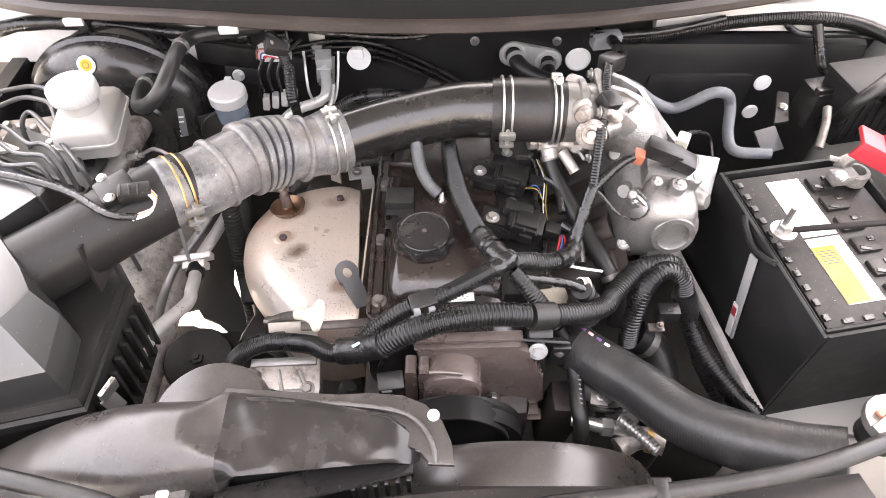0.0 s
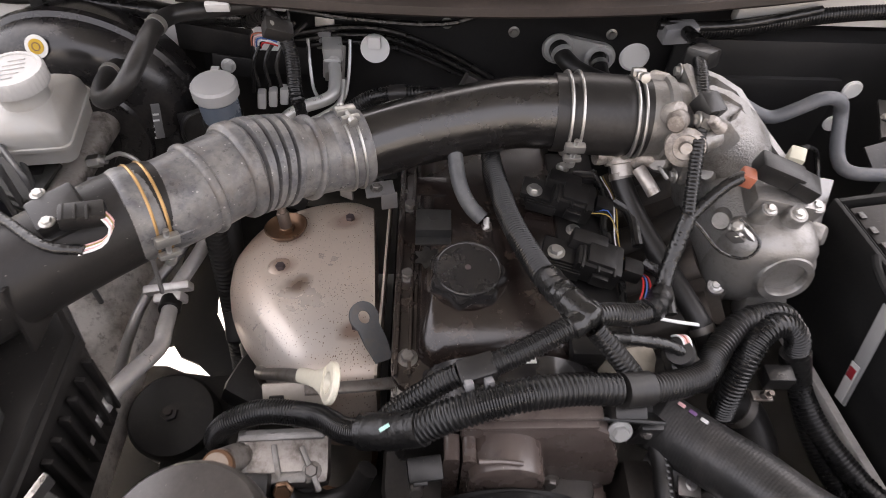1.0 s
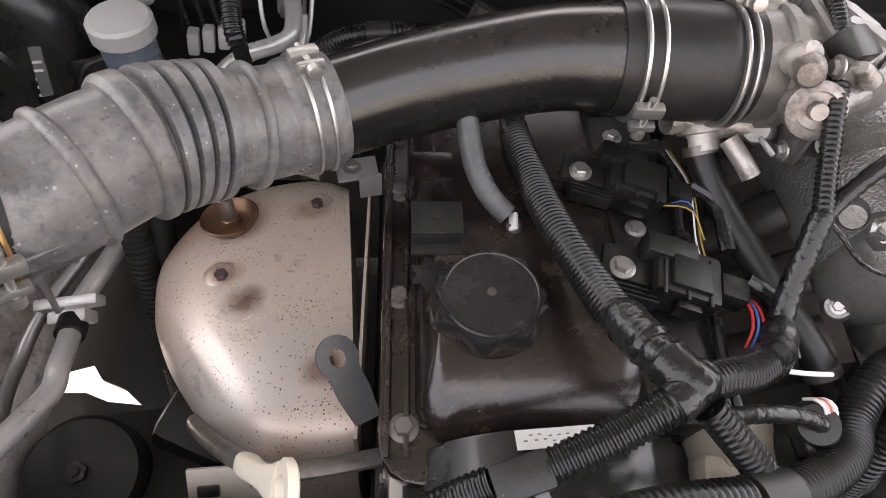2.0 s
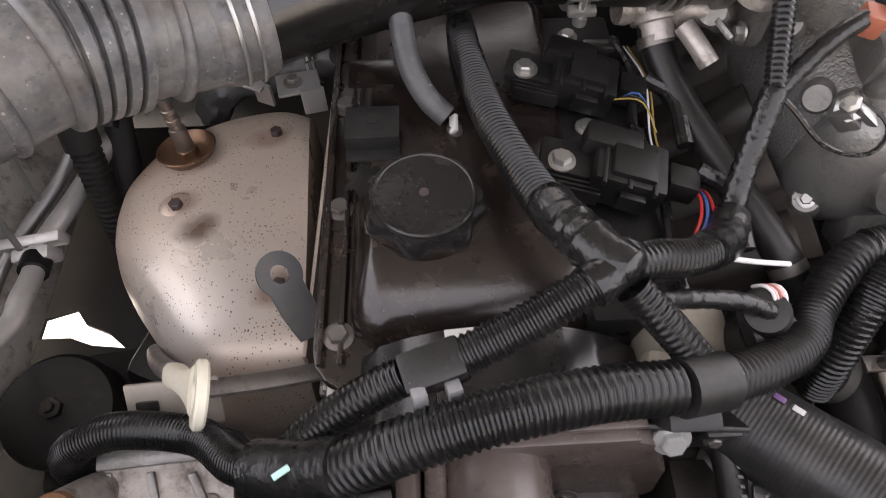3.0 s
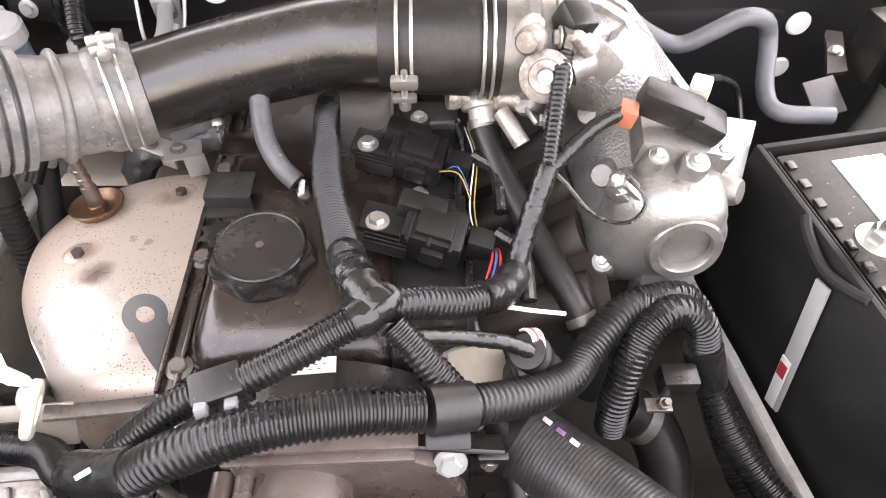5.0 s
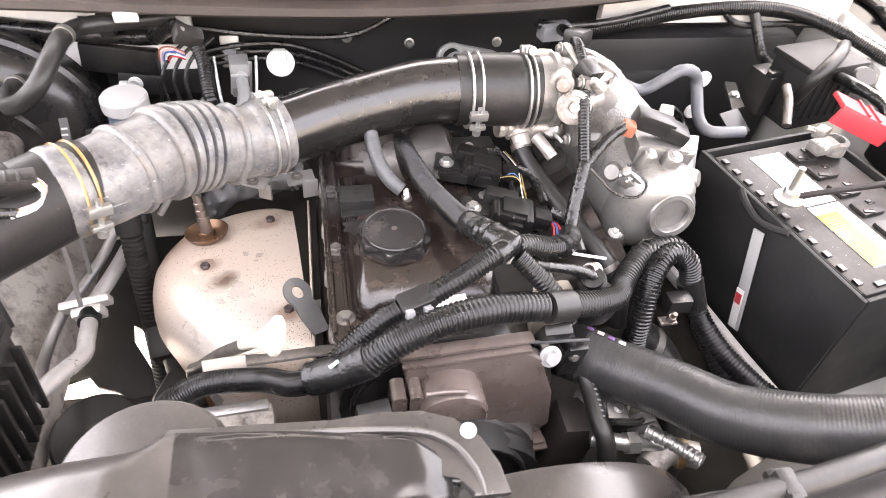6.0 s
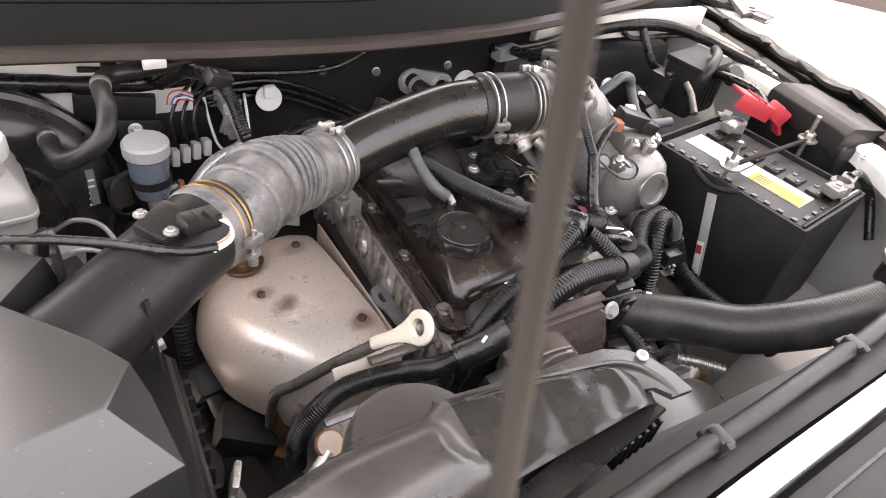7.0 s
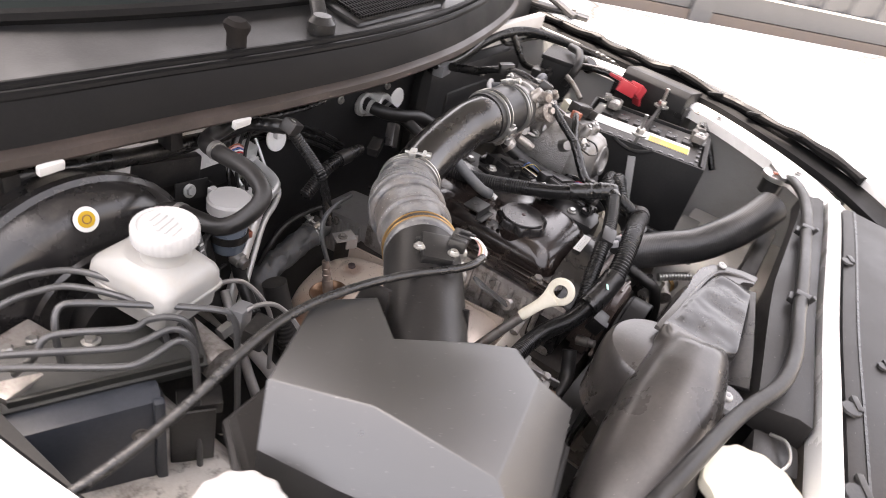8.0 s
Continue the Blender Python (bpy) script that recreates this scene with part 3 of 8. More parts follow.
solid("wall_inner_right", prism([(-0.712, 0.78), (-0.715, 0.9), (-0.725, 0.985), (-0.752, 0.985), (-0.745, 0.9), (-0.742, 0.78)], -0.62, 0.52, "y"), insul, "dark inner wing beside the brake lines", "inner wing", "structure")
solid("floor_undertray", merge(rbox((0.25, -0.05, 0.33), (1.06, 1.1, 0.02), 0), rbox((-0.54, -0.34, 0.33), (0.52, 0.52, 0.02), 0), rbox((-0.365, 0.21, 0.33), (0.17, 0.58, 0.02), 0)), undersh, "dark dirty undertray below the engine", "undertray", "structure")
solid("wall_radiator", rbox((0.0, -0.43, 0.66), (1.5, 0.05, 0.66), 0.004), undersh, "black radiator panel at the front of the bay", "radiator", "structure")
solid("wheel_arch", prism([(0.5, 0.33), (0.5, 0.6), (0.56, 0.74), (0.66, 0.79), (0.79, 0.8), (0.79, 0.33)], -0.6, -0.17, "y", 0.01), paint_dusty, "dusty off-white inner wheel arch under the battery", "wheel arch", "structure")
solid("wheel_arch", prism([(-0.463, 0.655), (-0.468, 0.7), (-0.53, 0.795), (-0.62, 0.82), (-0.712, 0.83), (-0.712, 0.81), (-0.63, 0.8), (-0.545, 0.775), (-0.488, 0.69), (-0.483, 0.655)], -0.6, 0.46, "y", 0.003), rail_beige, "pale grey inner wheel arch under the airbox", "wheel arch", "structure")


def floor_shade_sheet():
    """A dark sheet added for the deep shade beside the engine, with two gaps down to the sunlit ground."""
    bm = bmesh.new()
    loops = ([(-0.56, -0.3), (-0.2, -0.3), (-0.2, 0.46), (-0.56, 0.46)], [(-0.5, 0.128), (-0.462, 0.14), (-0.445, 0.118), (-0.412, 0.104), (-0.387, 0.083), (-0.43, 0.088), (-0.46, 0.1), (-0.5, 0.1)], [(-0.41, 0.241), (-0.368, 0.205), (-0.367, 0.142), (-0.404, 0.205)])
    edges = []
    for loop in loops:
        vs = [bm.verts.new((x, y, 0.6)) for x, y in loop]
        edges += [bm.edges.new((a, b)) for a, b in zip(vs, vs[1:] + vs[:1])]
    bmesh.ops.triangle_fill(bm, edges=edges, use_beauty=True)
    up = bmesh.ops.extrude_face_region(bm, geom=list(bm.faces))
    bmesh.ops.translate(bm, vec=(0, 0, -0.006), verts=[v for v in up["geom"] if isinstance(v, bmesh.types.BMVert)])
    solid("floor_shade_sheet", bm, undersh, "dark sheet added for the deep shade beside the engine, with gaps", "panel", "structure")


floor_shade_sheet()


def cowl():
    c = thing("cowl_panel", (0, 0.45, 1.12), "black rubber-edged plastic cowl below the windscreen", "cowl")
    part("front_lip", swept([(-0.003, 1.108), (-0.006, 1.112), (-0.004, 1.122), (0.006, 1.129), (0.014, 1.129), (0.012, 1.108)]), lip_mat, c, "faded brown front lip of the cowl seal")
    part("seal_band", swept([(0.005, 1.126), (0.008, 1.134), (0.016, 1.16), (0.024, 1.174), (0.036, 1.178), (0.04, 1.15), (0.03, 1.118)]), seal_mat, c)
    for b, z in ((0.03, 1.176), (0.044, 1.181)):
        part("seal_bead", swept([(b + 0.007 * math.cos(a), z + 0.007 * math.sin(a)) for a in (2 * math.pi * k / 10 for k in range(10))]), seal_mat, c)
    part("deck", swept([(0.048, 1.17), (0.05, 1.182), (0.09, 1.184), (0.16, 1.2), (0.16, 1.19), (0.09, 1.17)]), cowl_mat, c)
    # the raised vent with its grille, and the wiper pivot covers
    part("vent_frame", rbox((0.12, 0.428, 1.184), (0.285, 0.085, 0.022), 0.009, (9, 0, 4), 3), cowl_mat, c)
    g = bmesh.new()
    for j in range(28):
        g = merge(g, rbox((0.004 + j * 0.0086, 0.42 + 0.0006 * j, 1.198), (0.003, 0.064, 0.006), 0, (9, 0, 4)))
    for i in range(6):
        g = merge(g, rbox((0.12, 0.399 + i * 0.0115, 1.1925 + i * 0.0019), (0.24, 0.003, 0.006), 0, (9, 0, 4)))
    part("grille", g, seal_mat, c)
    part("grille_well", rbox((0.12, 0.428, 1.1945), (0.24, 0.066, 0.004), 0, (9, 0, 4)), undersh, c)
    for x, y in ((-0.31, 0.33), (-0.56, 0.352)):
        part("lip_clip", rbox((x, y - 0.006, 1.106), (0.03, 0.008, 0.012), 0.002, (10, 0, 4)), rim_white, c, "white edge clip")
    for x, y in ((-0.265, 0.39), (0.3, 0.43)):
        part("washer_jet", loft([[V(x + px, y + py, z) for px, py in rrect(w, w * 1.25, w * 0.4)] for w, z in ((0.03, 1.17), (0.022, 1.184), (0.022, 1.2), (0.029, 1.209), (0.03, 1.215), (0.02, 1.221))]), rod_mat, c)


cowl()


def windscreen():
    w = thing("windscreen", (0, 0.6, 1.2), "dark glossy windscreen above the cowl", "windscreen")
    rows = []
    for k in range(9):
        x = -0.72 + 0.18 * k
        bow = 0.11 * (x / 0.72) ** 2
        rows.append([V(x, 0.468 + bow, 1.206), V(x * 0.9, 1.0 + bow, 1.6), V(x * 0.9, 1.006 + bow, 1.595), V(x, 0.474 + bow, 1.2)])
    part("pane", loft(rows), glass, w)
    part("lower_trim", tube([r[0] + V(0, -0.004, 0.0) for r in rows], 0.011, 8, 0.03), seal_mat, w)


windscreen()


def wiper():
    w = thing("wiper", (-0.02, 0.55, 1.2), "black windscreen wiper arm lying over the cowl", "wiper")
    part("arm", tube([(-0.1, 0.385, 1.195), (-0.04, 0.46, 1.222), (0.05, 0.56, 1.255), (0.15, 0.66, 1.32)], 0.013, 10, 0.02, flat=0.55), plastic, w)
    part("pivot_cap", lathe([(0.022, 0.0), (0.022, 0.02), (0.014, 0.03), (0, 0.031)], frame_to((-0.1, 0.385, 1.18), (0, 0, 1)), 20), plastic, w)
    part("blade", tube([(-0.52, 0.64, 1.235), (-0.1, 0.58, 1.25), (0.16, 0.67, 1.32)], 0.009, 8, 0.03), rubber, w)


wiper()


CENTRE = 0.04


def fender(side, label, inset=0.0, lip=0.045):
    """A white front wing: inner gutter, crown and outer flank, along a line that curves in at the front."""
    f = thing("front_wing", (CENTRE + side * 0.9, 0.0, 1.0), label, "car wing", "front wings")
    line = [(0.905, 0.75), (0.9, 0.45), (0.872, 0.17), (0.845, -0.06), (0.79, -0.21), (0.66, -0.42), (0.5, -0.56)]
    pts = spline([V(x, y, 0) for x, y in line], 0.03)[0]
    rings = []
    for i, p in enumerate(pts):
        t = (pts[min(len(pts) - 1, i + 1)] - pts[max(0, i - 1)]).normalized()
        o = V(-t.y, t.x, 0) * 1.0
        sec = [(0.0, 1.07), (0.0, 1.088), (0.012, 1.096), (0.09, 1.09), (0.17, 1.06), (0.21, 1.0), (0.225, 0.9), (0.23, 0.55), (0.21, 0.55), (0.2, 0.9), (0.16, 1.04), (0.02, 1.075)]
        low = 0.82 if -0.3 < p.y < 0.4 else 0.55
        rings.append([V(CENTRE + side * (p.x + inset + o.x * d - CENTRE), p.y + o.y * d, max(z, low) - 0.02 * max(0, -p.y - 0.1)) for d, z in sec])
    part("panel", loft(rings), paint, f)
    gut = []
    for i, p in enumerate(pts):
        t = (pts[min(len(pts) - 1, i + 1)] - pts[max(0, i - 1)]).normalized()
        o = V(-t.y, t.x, 0)
        gut.append([V(CENTRE + side * (p.x + inset + o.x * d - CENTRE), p.y + o.y * d, z - 0.02 * max(0, -p.y - 0.1)) for d, z in ((-lip, 1.045), (-lip, 1.06), (-0.01, 1.066), (0.0, 1.072), (0.0, 1.05))])
    part("edge_seal", loft(gut), seal_mat, f, "black rubber edge seal along the wing")
    if side > 0:
        # the sponge seal is rumpled and torn where the bonnet rests on it
        rnd = random.Random(11)
        fold = [V(CENTRE + (p.x + inset - CENTRE) - 0.012 + rnd.uniform(-0.007, 0.007), p.y - 0.006, 1.078 + rnd.uniform(-0.005, 0.006)) for p in pts[8:-6:2]]
        part("rumpled_seal", tube(fold, 0.011, 10, 0.008, prof=lambda u: 1 + 0.25 * math.sin(u * 47) * math.sin(u * 19)), seal_mat, f, "rumpled black sponge seal")
        for k in range(7):
            q = fold[2 + k * 2]
            part("seal_flap", rbox((q.x - 0.008, q.y, q.z + 0.004), (0.03 + 0.008 * (k % 3), 0.014 + 0.005 * (k % 2), 0.008), 0.003, (10 * (k % 3) - 8, 14 - 9 * (k % 4), 40 + 13 * k)), seal_mat, f)
    return f


wing = fender(1, "glossy white front wing on the battery side")
fender(-1, "glossy white front wing on the airbox side", -0.014, 0.012)


def apron():
    """The white painted flange that carries the wing, inside the black gap."""
    a = thing("wing_apron", (0.7, -0.1, 1.03), "white painted steel apron flange beside the battery", "body panel")
    line = [(0.86, 0.42), (0.82, 0.2), (0.795, 0.0), (0.735, -0.16), (0.62, -0.33), (0.49, -0.43), (0.36, -0.45)]
    pts = spline([V(x, y, 0) for x, y in line], 0.03)[0]
    rings = []
    for i, p in enumerate(pts):
        t = (pts[min(len(pts) - 1, i + 1)] - pts[max(0, i - 1)]).normalized()
        o = V(-t.y, t.x, 0)
        rings.append([V(p.x + o.x * d, p.y + o.y * d, z) for d, z in ((-0.022, 1.015), (-0.02, 1.038), (-0.014, 1.045), (0.022, 1.047), (0.028, 1.04), (0.024, 1.035), (-0.012, 1.033), (-0.016, 1.015))])
    part("flange", loft(rings), paint, a)
    for x, y in ((0.8, 0.1), (0.74, -0.13), (0.6, -0.34)):
        bolt(a, (x, y, 1.047), (0, 0, 1), 0.006)


apron()


def hinge():
    h = part("hinge", rbox((0.925, 0.44, 1.09), (0.05, 0.2, 0.006), 0.002, (0, 4, 18)), plastic, wing, "black painted bonnet hinge")
    part("plate", rbox((0.925, 0.44, 1.098), (0.06, 0.22, 0.012), 0.004, (0, 4, 18)), plastic, h)
    part("arm", tube([(0.91, 0.36, 1.1), (0.925, 0.46, 1.125), (0.94, 0.6, 1.14)], 0.016, 10, 0.02, flat=0.6), plastic, h)
    for dy in (-0.06, 0.05):
        bolt(h, (0.925 - dy * 0.3, 0.44 + dy, 1.106), (0, 0, 1), 0.008, steel_dark)


hinge()


def radiator_support():
    """The upper rail at the front: white strip, plastic covers before and behind it."""
    r = thing("radiator_support", (0, -0.45, 1.08), "white painted radiator support rail with dark plastic covers", "body panel")
    line = spline([V(0.42, -0.40, 0), V(0.28, -0.415, 0), V(0.0, -0.44, 0), (-0.2, -0.463, 0), V(-0.45, -0.49, 0), V(-0.62, -0.5, 0)], 0.03)[0]

    def carry(sec, run=None):
        return loft([[V(p.x, p.y + b, z) for b, z in sec] for p in run or line])
    part("rail", carry([(-0.022, 1.05), (-0.022, 1.085), (-0.018, 1.09), (-0.004, 1.09), (0.0, 1.086), (0.0, 1.05)]), paint, r)
    rear = [p for p in line if p.x > -0.235]
    part("rear_cover", loft([[V(p.x, p.y + b * (1.06 - 0.34 * min(1.0, max(0.0, (p.x - 0.05) / 0.3))), z) for b, z in [(0.004, 1.05), (0.005, 1.078), (0.02, 1.08), (0.058, 1.07), (0.062, 1.04), (0.005, 1.03)]] for p in rear]), plastic_matt, r, "dusty grey-black plastic cover behind the rail")
    part("front_cover", carry([(-0.03, 1.03), (-0.03, 1.078), (-0.04, 1.082), (-0.15, 1.075), (-0.2, 1.05), (-0.26, 0.98), (-0.26, 0.93), (-0.03, 0.93)]), plastic_matt, r, "dusty grey-black plastic grille cover")
    part("cover_seam", carry([(-0.046, 1.0818), (-0.046, 1.0835), (-0.049, 1.0835), (-0.049, 1.0815)]), tape, r)
    for x, b, w in ((0.2, -0.035, 0.02), (-0.05, -0.075, 0.014), (-0.17, -0.036, 0.024), (-0.3, -0.04, 0.03)):
        y = -0.44 + 0.1 * x + b
        part("clip", merge(lathe([(w * 0.5, 0), (w * 0.45, 0.003), (0, 0.0035)], frame_to((x, y, 1.0815), (0, 0, 1)), 14), rbox((x + w * 0.5, y - 0.004, 1.083), (w, 0.008, 0.007), 0.002, (0, 0, 25))), plastic, r, "black push clip")
    lt = part("latch_box", rbox((-0.27, -0.44, 1.03), (0.05, 0.05, 0.05), 0.008, (0, 0, 8)), plastic, r, "black box beside the rail")
    part("latch_wire", tube([(-0.25, -0.43, 1.056), (-0.262, -0.444, 1.066), (-0.285, -0.452, 1.064), (-0.297, -0.447, 1.05)], 0.002, 8), zinc, lt)


radiator_support()


def bonnet():
    """The open bonnet over the bay: white skin, dark liner below, raised on its hinges."""
    b = thing("bonnet", (0.04, 0.5, 1.45), "open white bonnet with a dark lining underneath", "bonnet")
    rows = []
    for k in range(9):
        u = k / 8
        half = 0.8 - 0.12 * u * u
        y, z = 0.67 - 1.03 * u, 1.44 + 0.56 * u + 0.05 * math.sin(math.pi * u)
        rows.append((y, z, half))
    part("skin", loft([[V(0.04 + half * s, y + 0.035, z + 0.035 + 0.03 * (1 - s * s)) for s in (-1, -0.6, -0.2, 0.2, 0.6, 1)] + [V(0.04 + half * s, y + 0.03, z + 0.025 + 0.03 * (1 - s * s)) for s in (1, 0.6, 0.2, -0.2, -0.6, -1)] for y, z, half in rows]), paint, b)
    part("liner", loft([[V(0.04 + half * 0.97 * s, y + 0.02, z + 0.012 + 0.03 * (1 - s * s)) for s in (-1, -0.6, -0.2, 0.2, 0.6, 1)] + [V(0.04 + half * 0.97 * s, y + 0.012, z + 0.03 * (1 - s * s)) for s in (1, 0.6, 0.2, -0.2, -0.6, -1)] for y, z, half in rows]), liner_mat, b, "dark felt bonnet lining")


bonnet()


# ---- engine ----
def engine():
    e = thing("engine", (0.03, 0.05, 0.34), "dark iron and aluminium engine block with its cylinder head", "engine")
    part("block", rbox((0.03, 0.06, 0.6), (0.24, 0.5, 0.46), 0.02), block_iron, e)
    part("head", rbox((0.045, 0.056, 0.87), (0.236, 0.392, 0.11), 0.006), alu_dirty, e, "dirty cast aluminium cylinder head")
    for k in range(13):
        part("head_rib", rbox((-0.0735, -0.1 + 0.026 * k, 0.888), (0.012, 0.009, 0.056), 0.004, (0, 4, 0)), alu_dirty, e)
    part("rear_housing", rbox((-0.02, 0.305, 0.815), (0.1, 0.12, 0.09), 0.008, (-8, 0, 0)), pipe_metal, e, "grey cast housing at the back of the head")
    for k in range(7):
        part("housing_rib", rbox((-0.072, 0.262 + 0.015 * k, 0.822 - 0.002 * k), (0.008, 0.005, 0.07), 0.002, (-8, 0, 0)), pipe_metal, e)
    part("housing_boss", lathe([(0.012, 0), (0.012, 0.006), (0.006, 0.007), (0.005, 0.003), (0, 0.003)], frame_to((-0.072, 0.285, 0.83), (-1, 0, 0.2)), 20), pipe_metal, e)
    bolt(e, (-0.074, 0.32, 0.845), (-1, 0, 0.2), 0.006, steel_dark)
    for k in range(4):
        part("port_boss", lathe([(0.014, 0), (0.014, 0.008), (0.01, 0.012), (0, 0.012)], frame_to((-0.07, -0.048 + 0.09 * k, 0.885), (-1, 0, 0.1)), 20), alu_dirty, e)
    for k in range(5):
        bolt(e, (-0.074, -0.1 + 0.085 * k, 0.908), (-1, 0, 0.1), 0.006, steel_dark)
    return e


engine()


def valve_cover():
    v = thing("valve_cover", (0.03, 0.08, 0.935), "dark brown-black painted valve cover with dusty top", "valve cover")
    fl = [(x + 0.028, y + 0.075) for x, y in rrect(0.215, 0.385, 0.03)]
    part("flange", prism(fl, 0.934, 0.947, "z", 0.003), cover_paint, v)
    # a plateau with a rolled edge, wider at the front
    rings = []
    for w, y0, y1, z, r in ((0.172, -0.09, 0.248, 0.945, 0.024), (0.171, -0.0885, 0.247, 0.955, 0.024), (0.168, -0.086, 0.246, 0.962, 0.024), (0.164, -0.0815, 0.245, 0.968, 0.024), (0.159, -0.0755, 0.243, 0.973, 0.024), (0.153, -0.068, 0.241, 0.9775, 0.023), (0.147, -0.059, 0.239, 0.9815, 0.022), (0.142, -0.049, 0.237, 0.9845, 0.02), (0.136, -0.04, 0.234, 0.9862, 0.019), (0.13, -0.034, 0.23, 0.9868, 0.018)):
        rings.append([V(x + 0.032, y + (y0 + y1) / 2, z) for x, y in rrect(w, y1 - y0, r, 7)])
    part("raised_top", loft(rings), cover_paint, v)
    for x in (-0.074, -0.06):
        part("edge_bead", rbox((x, 0.08, 0.949), (0.004, 0.36, 0.006), 0.0018), cover_paint, v)
    part("side_step", rbox((0.112, 0.085, 0.955), (0.03, 0.31, 0.03), 0.006), cover_paint, v)
    part("oil_smear", lathe([(0.014, 0.9867), (0.01, 0.9873), (0, 0.9873)], Matrix.Translation((-0.042, 0.026, 0)), 24, 7, 0.25), tape, v, "black oily smear")
    part("filler_boss", lathe([(0.05, 0.93), (0.047, 0.975), (0.043, 0.988), (0.0, 0.989)], Matrix.Translation((0, 0, 0)), 32), cover_paint, v)
    for x, y in ((-0.062, -0.078), (-0.066, 0.03), (-0.066, 0.14), (-0.066, 0.245), (0.12, -0.09), (0.02, -0.108)):
        bolt(v, (x, y, 0.947), (0, 0, 1), 0.0075, steel_dark)
    # the small folded bracket with a hole
    b = part("bracket", merge(rbox((-0.037, 0.07, 1.0), (0.04, 0.03, 0.003), 0.001), rbox((-0.037, 0.0555, 0.993), (0.04, 0.003, 0.016), 0.001), rbox((-0.037, 0.05, 0.9865), (0.04, 0.012, 0.003), 0.001)), steel_black, v, "small folded black bracket")
    part("hole", lathe([(0.0055, 0), (0.0055, 0.0006), (0, 0.0006)], frame_to((-0.037, 0.072, 1.0016), (0, 0, 1)), 18), undersh, b)
    part("pad", rbox((-0.04, 0.135, 0.988), (0.036, 0.03, 0.003), 0.001), cover_paint, v)
    part("breather_nipple", tube([(0.026, 0.069, 0.982), (0.0235, 0.073, 0.992)], 0.006, 12, 0.004), steel_dark, v)


valve_cover()


def oil_cap():
    c = thing("oil_filler_cap", (0, 0, 0.985), "black ribbed plastic oil filler cap with a centre screw", "oil cap")
    part("skirt", lathe([(0.036, 0.972), (0.039, 0.974), (0.0402, 0.978), (0.0402, 0.991), (0.0394, 0.9965), (0.037, 1.0), (0.0, 1.0008)], Matrix(), 140, 7, 0.085), plastic_gloss, c)
    part("top_disc", lathe([(0.0362, 0.9995), (0.0362, 1.003), (0.0352, 1.0042), (0.0338, 1.0042), (0.033, 1.0036), (0.0, 1.0036)], Matrix(), 48), plastic_gloss, c)
    part("screw", lathe([(0.0034, 1.003), (0.0034, 1.0046), (0.0025, 1.005), (0, 1.0046)], Matrix(), 14), brown_bolt, c, "small browned screw")


oil_cap()


coil_black = mat("matt_black_coil_plastic", (0.0075, 0.0072, 0.0072), 0.4, spec=0.35, dust=(0.03, 0.027, 0.025), dust_amount=0.25, patch=30)


def coil(p, rot):
    c = thing("ignition_coil", p, "black dusty ignition coil with a zinc bolt", "ignition coil", "ignition coils on the valve cover")
    x, y, z = p
    part("body", rbox((x + 0.045, y - 0.006, z - 0.013), (0.05, 0.042, 0.028), 0.005, (0, 10, rot)), coil_black, c)
    part("top_pad", rbox((x + 0.047, y - 0.01, z + 0.002), (0.03, 0.026, 0.006), 0.002, (0, 10, rot)), coil_black, c)
    for k in range(3):
        part("top_rib", rbox((x + 0.028 + 0.0165 * k, y - 0.0065 - 0.004 * k, z + 0.003 - 0.003 * k), (0.003, 0.04, 0.004), 0.001, (0, 10, rot)), coil_black, c)
    part("side_latch", rbox((x + 0.042, y - 0.031, z - 0.012), (0.018, 0.006, 0.014), 0.0015, (0, 10, rot)), coil_black, c)
    part("body_step", rbox((x + 0.036, y + 0.012, z - 0.003), (0.04, 0.02, 0.02), 0.004, (0, 10, rot)), coil_black, c)
    part("ear", rbox((x + 0.006, y + 0.004, z - 0.008), (0.04, 0.03, 0.008), 0.003, (0, 6, rot)), coil_black, c)
    for k in range(4):
        part("fin", rbox((x + 0.006, y - 0.022 + k * 0.004, z - 0.012), (0.034, 0.002, 0.012), 0.0005, (0, 6, rot)), coil_black, c)
    part("plug", rbox((x + 0.082, y - 0.012, z - 0.018), (0.022, 0.02, 0.018), 0.003, (0, 10, rot)), coil_black, c)
    bolt(c, (x, y, z - 0.004), (0, 0, 1), 0.0068, zinc)
    part("cable", tube([(x + 0.095, y - 0.004, z - 0.014), (x + 0.115, y - 0.02, z - 0.02), (x + 0.118, y - 0.06, z - 0.03)], 0.0065, 10), tape, c)


coil((0.08, 0.113, 1.011), -14)
coil((0.093, 0.013, 1.02), -14)


